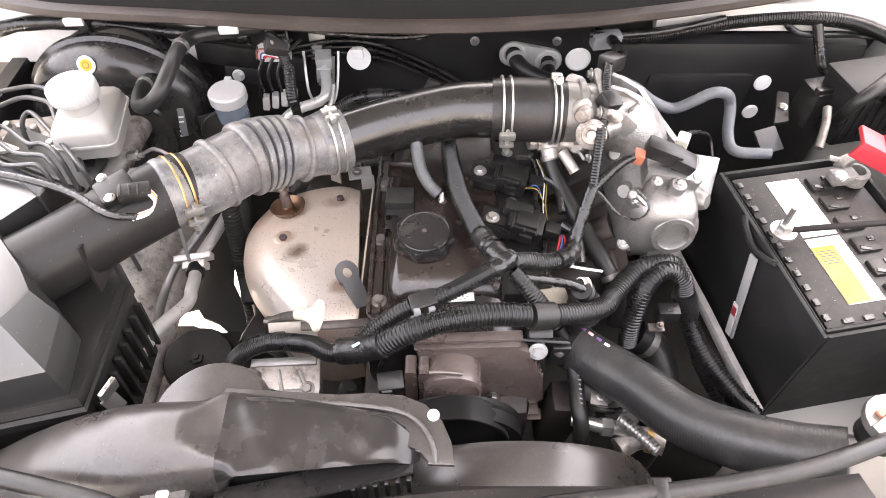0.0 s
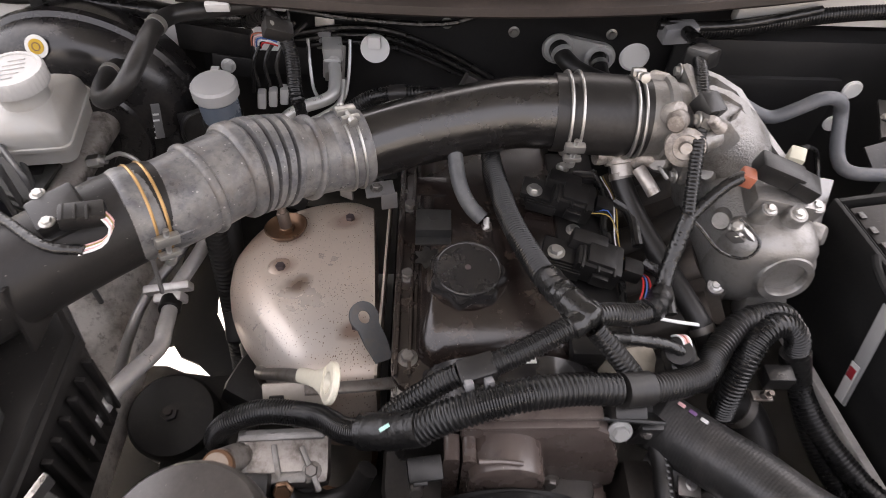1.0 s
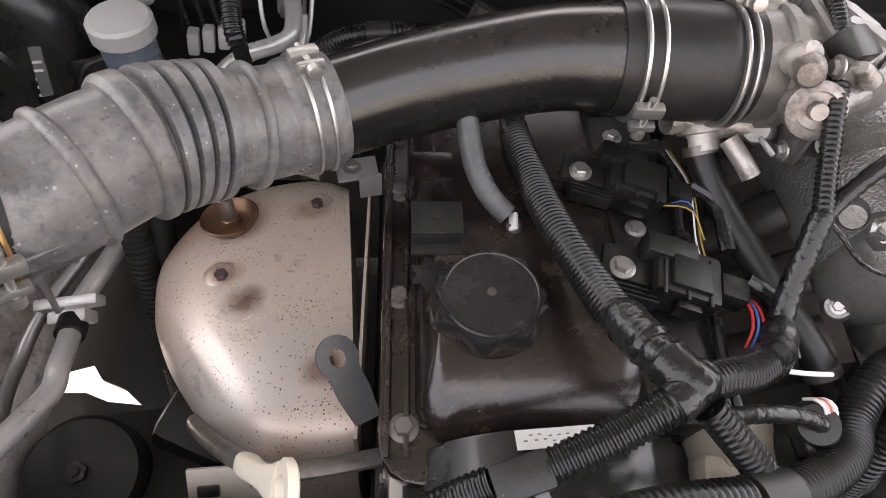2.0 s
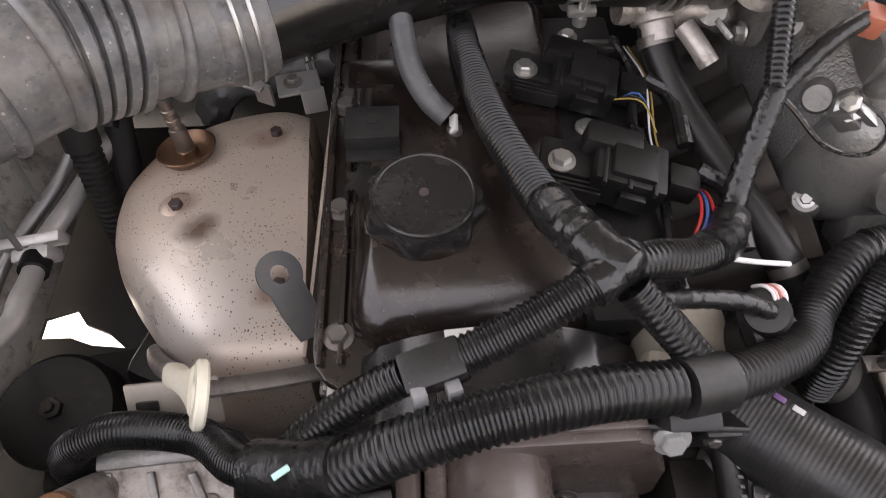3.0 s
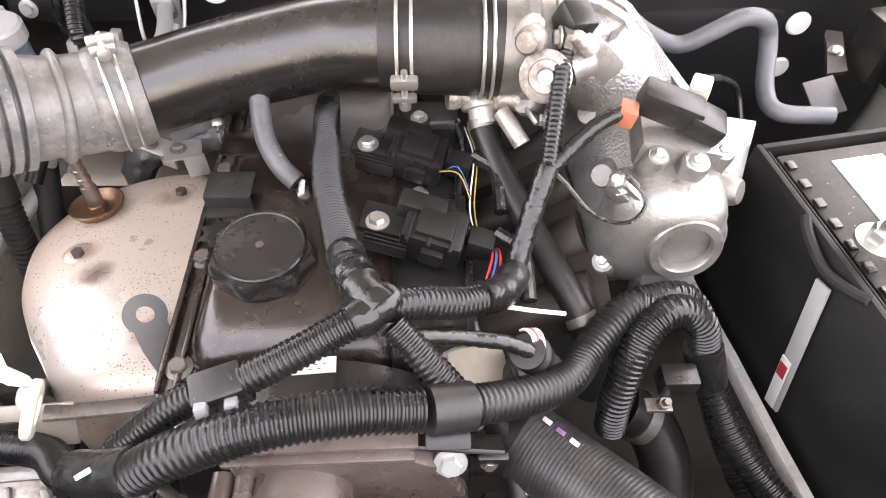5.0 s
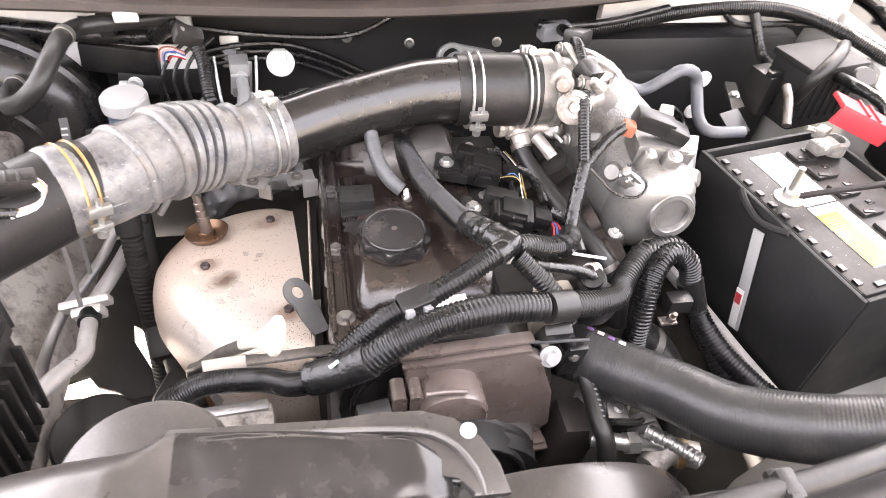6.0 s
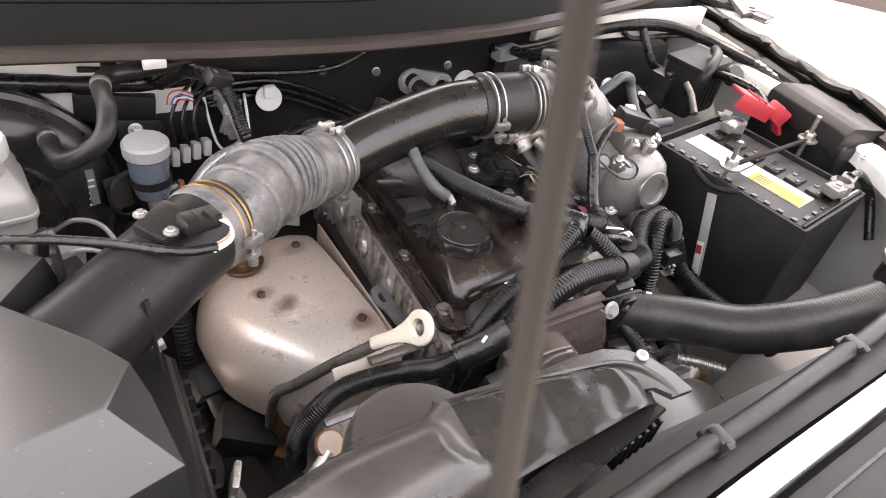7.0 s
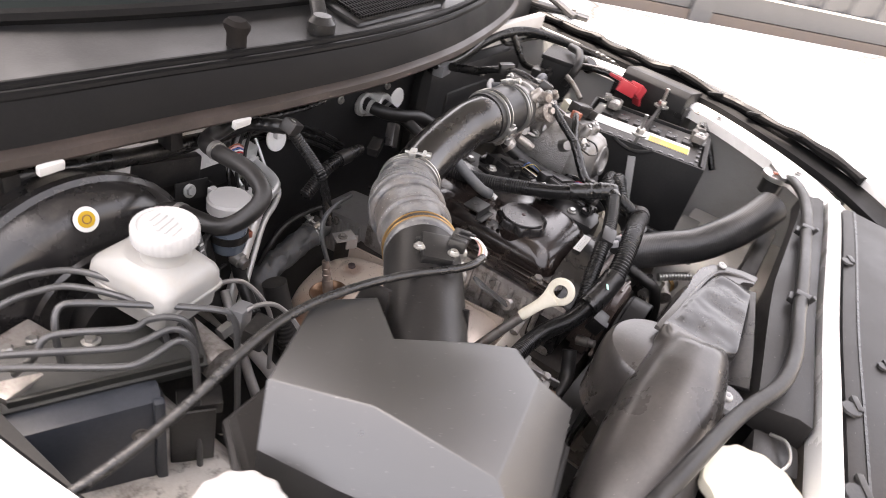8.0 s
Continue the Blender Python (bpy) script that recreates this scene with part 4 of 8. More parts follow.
def coil_rail():
    r = thing("coil_rail", (0.135, 0.06, 0.935), "dusty black plastic rail under the ignition coils", "engine cover")
    part("body", rbox((0.135, 0.06, 0.955), (0.06, 0.3, 0.05), 0.006), plastic, r)
    for y in (-0.06, 0.055, 0.16):
        part("clip", merge(rbox((0.15, y, 0.984), (0.028, 0.016, 0.01), 0.002), rbox((0.164, y, 0.978), (0.005, 0.022, 0.022), 0.001)), plastic_gloss, r)
        bolt(r, (0.126, y + 0.02, 0.981), (0, 0, 1), 0.006, zinc)
    part("wire", tube([(0.162, 0.17, 0.985), (0.168, 0.12, 0.99), (0.16, 0.07, 0.986), (0.168, 0.02, 0.99), (0.165, -0.04, 0.984), (0.172, -0.075, 0.97)], 0.0042, 8), tape, r)
    for k, m in enumerate((white_wire, yellow_wire)):
        part("strand", tube([(0.17 + 0.003 * k, 0.16, 0.986), (0.176 + 0.003 * k, 0.11, 0.993 - 0.002 * k), (0.17 + 0.004 * k, 0.05, 0.987), (0.178 + 0.002 * k, 0.0, 0.985)], 0.0008, 6), m, r)


coil_rail()


def upper_timing_cover():
    u = thing("upper_timing_cover", (0.045, -0.11, 0.88), "black dusty arched timing belt cover", "timing cover")
    arc = [(0.045 + 0.122 * math.cos(radians(a)), 0.872 + 0.113 * math.sin(radians(a))) for a in range(-20, 201, 10)]
    part("shell", prism(arc, -0.145, -0.092, "y", 0.004), plastic_gloss, u)
    arc2 = [(0.045 + 0.11 * math.cos(radians(a)), 0.872 + 0.102 * math.sin(radians(a))) for a in range(-10, 191, 10)]
    part("face_step", prism(arc2, -0.15, -0.143, "y", 0.003), plastic, u)
    for rad, y in ((0.117, -0.1435), (0.106, -0.1495)):
        part("ridge", tube([(0.045 + rad * math.cos(radians(a)), y, 0.872 + (rad - 0.009) * math.sin(radians(a))) for a in range(10, 171, 16)], 0.002, 8, 0.008), plastic_gloss, u)
    lab = part("label", rbox((0.038, -0.099, 0.9853), (0.056, 0.013, 0.0008), 0, (0, 0, 4)), label_white, u, "small white printed label")
    for k in range(14):
        part("print_bar", rbox((0.0165 + 0.0031 * k + 0.0004 * (k % 3), -0.1015 + 0.0036 * (k % 2) + 0.0003 * (k % 5), 0.9859), (0.0022, 0.0007, 0.0003), 0, (0, 0, 4)), ink, lab)


upper_timing_cover()


def lower_timing_cover():
    t = thing("lower_timing_cover", (0.08, -0.17, 0.78), "brown dusty painted timing cover with a round sensor housing", "timing cover")
    out = [(-0.008, 0.957), (0.118, 0.965), (0.138, 0.95), (0.162, 0.885), (0.17, 0.82), (0.16, 0.8), (0.02, 0.782), (-0.008, 0.8)]
    part("plate", prism(out, -0.162, -0.145, "y", 0.005), timing_paint, t)
    part("top_ridge", rbox((0.056, -0.157, 0.966), (0.135, 0.014, 0.005), 0.002, (0, -3.5, 0)), timing_paint, t)
    part("top_ridge", rbox((0.056, -0.152, 0.975), (0.14, 0.014, 0.005), 0.002, (0, -3.5, 0)), timing_paint, t)
    ring = lambda s, y, r: [V(0.038 + u * s, y, 0.886 + v * s) for u, v in rrect(0.076, 0.132, r, 9)]
    part("sensor_housing", loft([ring(1.0, -0.158, 0.037), ring(1.0, -0.192, 0.037), ring(0.975, -0.1965, 0.036), ring(0.9, -0.199, 0.034)]), timing_paint, t)
    part("housing_rim", tube([(0.008, -0.193, 0.958), (0.03, -0.192, 0.957), (0.05, -0.193, 0.955)], 0.0025, 8), timing_paint, t)
    for x, w, h in ((0.001, 0.014, 0.12), (-0.016, 0.016, 0.112)):
        part("housing_band", loft([[V(x + u, y, 0.885 + v) for u, v in rrect(w, h, 0.006, 5)] for y in (-0.158, -0.187 + 0.003 * (x < 0))]), timing_paint, t)
    plug = part("sensor_plug", rbox((-0.042, -0.186, 0.92), (0.034, 0.024, 0.026), 0.003, (18, 0, 8)), plastic, t, "black sensor plug")
    part("plug_latch", rbox((-0.046, -0.2, 0.922), (0.014, 0.006, 0.01), 0.001, (18, 0, 8)), plastic, plug)
    part("sensor_bolt", lathe([(0.008, 0), (0.008, 0.02), (0.0065, 0.021), (0.0065, 0.03), (0, 0.03)], frame_to((-0.05, -0.17, 0.875), (0, -0.9, 0.3)), 14), steel_dark, t)
    part("flange_tip", rbox((-0.012, -0.197, 0.852), (0.05, 0.006, 0.005), 0.0015, (0, -6, 0)), timing_paint, t)
    part("lower_lip", rbox((0.08, -0.166, 0.79), (0.17, 0.018, 0.006), 0.002, (0, -5, 0)), timing_paint, t)
    part("lower_lip", rbox((0.082, -0.17, 0.782), (0.175, 0.018, 0.005), 0.002, (0, -5, 0)), timing_paint, t)
    bolt(t, (0.096, -0.166, 0.836), (0, -1, 0.3), 0.0075, steel_dark)
    bolt(t, (0.11, -0.176, 0.789), (0, -1, 0.3), 0.0065, steel_dark)
    br = part("bracket", merge(rbox((0.152, -0.148, 0.963), (0.066, 0.004, 0.04), 0.0015, (38, 0, -4)), rbox((0.178, -0.152, 0.93), (0.022, 0.006, 0.06), 0.002, (10, 0, 0))), steel_black, t, "thin black steel bracket")
    bolt(br, (0.176, -0.157, 0.944), (0, -1, 0.3), 0.0045, steel_dark)
    bolt(t, (0.148, -0.157, 0.949), (0, -0.9, 0.5), 0.0085, bright_zinc)


lower_timing_cover()


def heat_shield():
    h = thing("exhaust_heat_shield", (-0.19, 0.1, 0.7), "tan heat-tinted steel exhaust shield with rust specks", "heat shield")
    edge = spline([V(-0.127, 0.27, 0), V(-0.16, 0.284, 0), V(-0.2, 0.281, 0), V(-0.25, 0.262, 0), V(-0.295, 0.225, 0), V(-0.321, 0.175, 0), V(-0.326, 0.135, 0), V(-0.316, 0.085, 0), V(-0.293, 0.04, 0), V(-0.259, -0.005, 0), V(-0.229, -0.045, 0), V(-0.2, -0.074, 0), V(-0.165, -0.087, 0), V(-0.13, -0.085, 0), V(-0.1, -0.078, 0)], 0.009)[0]
    outline = [(p.x, p.y) for p in edge] + [(-0.1 - 0.027 * k / 9, -0.078 + 0.348 * k / 9) for k in range(1, 9)]
    c = V(-0.113, 0.11, 0)

    def top(y):
        return 0.866 - 0.115 * y - 0.35 * max(0.0, -0.02 - y) ** 1.5
    rings = []
    for s, dz in ((0.06, -0.16), (0.03, -0.125), (0.0, -0.096), (0.004, -0.078), (0.02, -0.056), (0.05, -0.036), (0.1, -0.019), (0.17, -0.008), (0.28, -0.002), (0.5, 0.002), (0.8, 0.003)):
        ring = []
        for x, y in outline:
            px, py = c.x + (x - c.x) * (1 - s), c.y + (y - c.y) * (1 - s)
            ring.append(V(px, py, top(py) + dz))
        rings.append(ring)
    part("shell", loft(rings, caps=(False, True)), shield_steel, h)
    for x, y in ((-0.156, 0.21), (-0.239, 0.11), (-0.129, 0.011)):
        part("dimple", lathe([(0.021, -0.004), (0.018, -0.001), (0.012, 0.0012), (0, 0.0012)], Matrix.Translation((x, y, top(y))), 24), shield_steel, h)
        bolt(h, (x, y, top(y) + 0.0005), (0, 0.1, 1), 0.0066, brown_bolt, False)
    part("flange_lip", loft([[V(x0 + 0.006, y, z) for y, z in ((-0.06, 0.875), (-0.06, 0.83), (0.26, 0.79), (0.26, 0.836))] for x0 in (-0.108, -0.105)]), shield_steel, h)


heat_shield()


brown_steel = mat("heat_browned_steel", (0.3, 0.25, 0.22), 0.36, metal=0.8, dust=(0.16, 0.1, 0.07), dust_amount=0.35, patch=50)
eye_steel = mat("grey_phosphated_steel", (0.12, 0.123, 0.126), 0.5, metal=0.4, dust=(0.2, 0.16, 0.12), dust_amount=0.2, patch=60)


def lift_eye():
    m = frame_to((-0.115, -0.011, 0.921), (0.5, -0.25, 0.8))
    to_bolt = m.inverted() @ V(-0.074, -0.05, 0.945)
    turn = math.atan2(to_bolt.y, to_bolt.x)
    outer = [(0.0185 * math.cos(turn + a), 0.0185 * math.sin(turn + a)) for a in (radians(50 + 260 * k / 24) for k in range(25))]
    for far, side in ((0.03, -0.014), (0.054, -0.01), (0.056, 0.012), (0.03, 0.015)):
        outer.append((far * math.cos(turn) - side * math.sin(turn), far * math.sin(turn) + side * math.cos(turn)))
    hole = [(0.0078 * math.cos(a), 0.0078 * math.sin(a)) for a in (2 * math.pi * k / 20 for k in range(20))]
    bm = bmesh.new()
    edges = []
    for loop in (outer, hole):
        vs = [bm.verts.new(m @ V(x, y, 0)) for x, y in loop]
        edges += [bm.edges.new((p, q)) for p, q in zip(vs, vs[1:] + vs[:1])]
    bmesh.ops.triangle_fill(bm, edges=edges, use_beauty=True)
    up = bmesh.ops.extrude_face_region(bm, geom=list(bm.faces))
    bmesh.ops.translate(bm, vec=m.to_3x3() @ V(0, 0, 0.003), verts=[v for v in up["geom"] if isinstance(v, bmesh.types.BMVert)])
    solid("lifting_eye", bm, eye_steel, "dull grey steel lifting eye tab", "bracket")


lift_eye()


def oxygen_sensor():
    o = thing("oxygen_sensor", (-0.243, 0.184, 0.845), "steel oxygen sensor on a browned disc with a black lead", "sensor")
    lean = frame_to((-0.243, 0.184, 0.846), (-0.08, 0.17, 0.98)) @ Matrix.Translation((0, 0, -0.846))
    part("disc", lathe([(0.0, 0.84), (0.018, 0.84), (0.025, 0.844), (0.0295, 0.851), (0.0305, 0.8535), (0.0292, 0.854), (0.024, 0.8475), (0.0175, 0.8445), (0.0, 0.8445)], lean, 40), dish_mat, o, "browned concave steel disc")
    part("hex", lathe([(0.011, 0.843), (0.011, 0.852), (0.0095, 0.853), (0, 0.853)], lean, 6), dish_mat, o)
    part("body", lathe([(0.0085, 0.85), (0.0085, 0.876), (0.0078, 0.878), (0.0064, 0.8785), (0.0064, 0.884), (0.0074, 0.885), (0.0074, 0.889), (0.0062, 0.89), (0.0062, 0.895), (0.007, 0.896), (0.007, 0.9), (0.0058, 0.901), (0.0058, 0.912), (0.0, 0.913)], lean, 24), brown_steel, o, "steel sensor body")
    part("lead", tube([(-0.2437, 0.194, 0.908), (-0.253, 0.197, 0.935), (-0.26, 0.2, 0.962), (-0.242, 0.213, 0.98), (-0.19, 0.236, 0.97), (-0.109, 0.27, 0.94)], 0.0036, 8), dark_hose, o)


oxygen_sensor()
solid("exhaust_pipe", lathe([(0.05, 0.5), (0.05, 0.7), (0.056, 0.705), (0.056, 0.715), (0.062, 0.72), (0.064, 0.79), (0.05, 0.81), (0, 0.81)], Matrix.Translation((-0.178, -0.008, 0)), 32), pipe_metal, "dull silver exhaust pipe under the heat shield", "exhaust")
solid("exhaust_manifold", merge(rbox((-0.19, 0.1, 0.72), (0.14, 0.22, 0.16), 0.03), lathe([(0.07, 0.34), (0.07, 0.6), (0.06, 0.68), (0, 0.68)], Matrix.Translation((-0.2, 0.06, 0)), 24)), rust, "rusty dark exhaust manifold below its shield", "exhaust")


beige_steel = mat("dirty_beige_steel", (0.42, 0.38, 0.33), 0.45, metal=0.4, dust=(0.25, 0.2, 0.15), dust_amount=0.3, patch=50)


def dipstick():
    d = thing("dipstick", (-0.13, -0.135, 0.99), "cream plastic dipstick handle on a grey steel tube", "dipstick")
    m = frame_to((-0.131, -0.135, 0.998), (-0.9, -0.1, 0.4))
    part("handle_ring", lathe([(0.0105, -0.0035), (0.0185, -0.0035), (0.0202, -0.002), (0.0202, 0.002), (0.0185, 0.0035), (0.0105, 0.0035), (0.0095, 0.0), (0.0105, -0.0035)], m, 36), cream, d)
    n = Vector((-0.9, -0.1, 0.4)).normalized()
    p0, p1 = V(-0.131, -0.135, 0.998), V(-0.168, -0.1025, 0.952)
    run = (p1 - p0).normalized()
    run = (run - n * run.dot(n)).normalized()
    side = n.cross(run)
    neck = []
    for u, w, th in ((0.013, 0.0155, 0.0033), (0.021, 0.0115, 0.0035), (0.033, 0.0085, 0.0042), (0.044, 0.0078, 0.0055), (0.058, 0.0082, 0.0075), (0.066, 0.0078, 0.0072)):
        c = p0 + (p1 - p0).normalized() * u
        neck.append([c + side * (w * x) + n * (th * y) for x, y in rrect(2, 2, 0.7, 4)])
    part("handle_neck", loft(neck), cream, d)
    part("tube", tube([(-0.16, -0.108, 0.958), (-0.2, -0.074, 0.9), (-0.238, -0.036, 0.83), (-0.258, -0.01, 0.785), (-0.262, 0.004, 0.7)], 0.0075, 12), steel_dark, d)
    part("stay", tube([(-0.17, -0.102, 0.92), (-0.12, -0.094, 0.912), (-0.075, -0.082, 0.9)], 0.0075, 10, flat=0.5), steel_dark, d, "flat grey steel stay")
    tab = part("bracket", rbox((-0.182, -0.106, 0.907), (0.066, 0.004, 0.036), 0.0018, (-42, 0, 4)), beige_steel, d, "dirty beige steel tab")
    part("slot", rbox((-0.2, -0.1085, 0.909), (0.016, 0.004, 0.009), 0.0019, (-42, 0, 4)), tape, tab)


dipstick()


# ---- intake ----
A, M, B, E = V(-0.318, 0.0, 1.081), V(-0.141, 0.142, 1.037), V(0.115, 0.163, 1.081), V(0.19, 0.159, 1.08)


HOSE_END = V(0.9, 0.43, -0.06).normalized()


def intake_hose():
    h = thing("intake_hose", (-0.22, 0.07, 1.0), "weathered grey ribbed rubber air intake hose", "intake hose")

    d = (M - A).normalized()
    line = [A - d * 0.02, A + d * 0.03, (A + M) / 2 + V(-0.006, 0.01, 0.006), M - HOSE_END * 0.03, M + HOSE_END * 0.024]
    path = spline(line, 0.0012)[0]

    def run(u0, u1):
        return path[int(u0 * (len(path) - 1)):int(u1 * (len(path) - 1)) + 1]

    def collar(name, u0, u1, r, soft=0.25, label=""):
        part(name, tube(run(u0, u1), r, 48, straight=True, prof=lambda u: 1 - 0.08 * max(0, 1 - u / soft, 1 - (1 - u) / soft) ** 2), grey_hose, h, label)
    part("hose", tube(run(0, 1), 0.0435, 48, straight=True, prof=lambda u: 1.0 + 0.055 * math.sin(math.pi * min(1, u / 0.7)) if u < 0.7 else 0.985 + 0.02 * (u - 0.7)), grey_hose, h)
    collar("cuff", 0.0, 0.115, 0.0465)
    collar("ridge", 0.27, 0.31, 0.0495, 0.4)
    collar("ridge", 0.425, 0.487, 0.0525, 0.3)
    for k in range(4):
        collar("rib", 0.492 + 0.043 * k, 0.53 + 0.043 * k, 0.0522 - 0.0005 * k, 0.15)
    collar("ridge", 0.735, 0.769, 0.0482, 0.4)
    collar("cuff", 0.845, 1.0, 0.0462)
    part("mould_seam", tube([p + V(0.026, -0.036, 0.0) * 1.0 for p in run(0.12, 0.48)], 0.0016, 6, 0.01), grey_hose, h)


intake_hose()


def intake_pipe():
    p = thing("intake_pipe", (0.0, 0.16, 1.0), "glossy black plastic air intake pipe", "intake pipe")
    part("pipe", tube([M - HOSE_END * 0.02, M + HOSE_END * 0.025, V(-0.05, 0.167, 1.05), V(0.04, 0.17, 1.072), B + V(-0.03, 0, 0), B + V(0.012, 0, 0)], 0.0405, 48, 0.006), pipe_plastic, p)
    part("coupling", tube([B + V(-0.02, 0.001, 0), B + V(0.03, -0.001, 0.0), E + V(0.008, 0, 0)], 0.0455, 40, 0.004, prof=lambda u: 0.96 if u < 0.2 or u > 0.8 else 1.0), rubber, p, "black rubber coupling")
    part("nipple", tube([(-0.012, 0.15, 1.055), (-0.013, 0.138, 1.044)], 0.0085, 12, 0.004), plastic_gloss, p)


intake_pipe()
dAM = (M - A).normalized()


def hose_bracket(p, rot, label):
    """A folded zinc bracket with a hole and a bolt, under the intake hose."""
    b = thing("hose_bracket", p, label, "bracket", "brackets under the intake hose")
    x, y, z = p
    part("plate", merge(rbox(p, (0.036, 0.022, 0.003), 0.001, (10, 0, rot)), rbox((x + 0.012, y - 0.008, z - 0.012), (0.02, 0.004, 0.026), 0.001, (0, 0, rot))), pipe_metal, b)
    bolt(b, (x - 0.004, y, z + 0.002), (0, 0.1, 1), 0.0055, steel_dark)


hose_bracket((-0.104, 0.148, 0.968), 12, "zinc folded bracket beside the valve cover")
hose_bracket((-0.17, 0.225, 0.905), -25, "zinc folded bracket behind the heat shield")
ring_clamp("hose_clamp", A + dAM * 0.004, dAM, 0.0455, None, yellow_zinc, (0.35, -0.75, 0.1), "yellow zinc wire hose clamp on the grey hose")
ring_clamp("hose_clamp", M + HOSE_END * 0.004, HOSE_END, 0.0465, None, zinc, (0.0, 0.1, 1.0), "zinc wire hose clamp joining grey hose and black pipe")
ring_clamp("hose_clamp", B, (1, 0, 0), 0.0462, None, zinc, (0, -0.95, -0.1), "zinc wire hose clamp on the black coupling")
ring_clamp("hose_clamp", E + V(-0.006, 0, 0), (1, 0, 0), 0.0455, None, zinc, (0, 0.35, 0.9), "zinc wire hose clamp at the throttle body", 0.008)


def throttle():
    t = thing("throttle_body", (0.23, 0.15, 1.03), "bright cast aluminium throttle body with brass-coloured fittings", "throttle body")
    part("barrel", lathe([(0.043, 0), (0.043, 0.02), (0.047, 0.022), (0.047, 0.03), (0.04, 0.034), (0.04, 0.06)], frame_to(E + V(0.004, 0, 0), (1, 0, 0)), 36), alu, t)
    part("flange", rbox((0.245, 0.155, 1.075), (0.014, 0.1, 0.1), 0.008), alu, t)
    for y, z in ((0.113, 1.117), (0.197, 1.117), (0.113, 1.035), (0.197, 1.035)):
        bolt(t, (0.237, y, z), (-1, 0, 0), 0.006)
    part("idle_housing", lathe([(0.019, 0), (0.019, 0.02), (0.021, 0.022), (0.021, 0.028), (0.014, 0.031), (0.013, 0.028), (0.007, 0.028), (0.006, 0.034), (0, 0.034)], frame_to((0.232, 0.118, 1.08), (-0.2, -0.85, 0.5)), 24), alu_dirty, t)
    part("water_neck", tube([(0.152, 0.15, 1.032), (0.182, 0.152, 1.03), (0.224, 0.14, 1.036)], 0.0125, 16, prof=lambda u: 1.0 + 0.1 * math.sin(u * 30)), alu_dirty, t)
    part("neck_flange", lathe([(0.019, -0.004), (0.02, 0.0), (0.019, 0.005), (0.0145, 0.006), (0.0145, 0.02), (0, 0.02)], frame_to((0.184, 0.15, 1.024), (0.15, -0.75, -0.65)), 24), alu_dirty, t)
    part("outlet", tube([(0.2, 0.13, 1.03), (0.21, 0.115, 1.022), (0.218, 0.104, 1.014)], 0.008, 12), alu_dirty, t)
    rnd = random.Random(5)
    for k in range(16):
        x, y, z = 0.2 + 0.075 * rnd.random(), 0.1 + 0.11 * rnd.random(), 1.02 + 0.1 * rnd.random()
        ax = (rnd.uniform(-1, 0.4), rnd.uniform(-1, 0.2), rnd.uniform(0, 1))
        r = rnd.uniform(0.006, 0.013)
        if k % 3:
            part("casting_lump", lathe([(r * 1.2, -0.012), (r, 0.006), (r * 0.8, 0.009), (0, 0.009)], frame_to((x, y, z), ax), 14), alu if k % 2 else alu_dirty, t)
        else:
            part("casting_web", obox(frame_to((x, y, z), ax, k), (r * 3.2, r * 0.9, r * 1.6), 0.002), alu, t)


throttle()


plug_cream = mat("dull_core_plug", (0.42, 0.39, 0.33), 0.5, metal=0.2, dust=(0.3, 0.26, 0.2), dust_amount=0.3, patch=50)


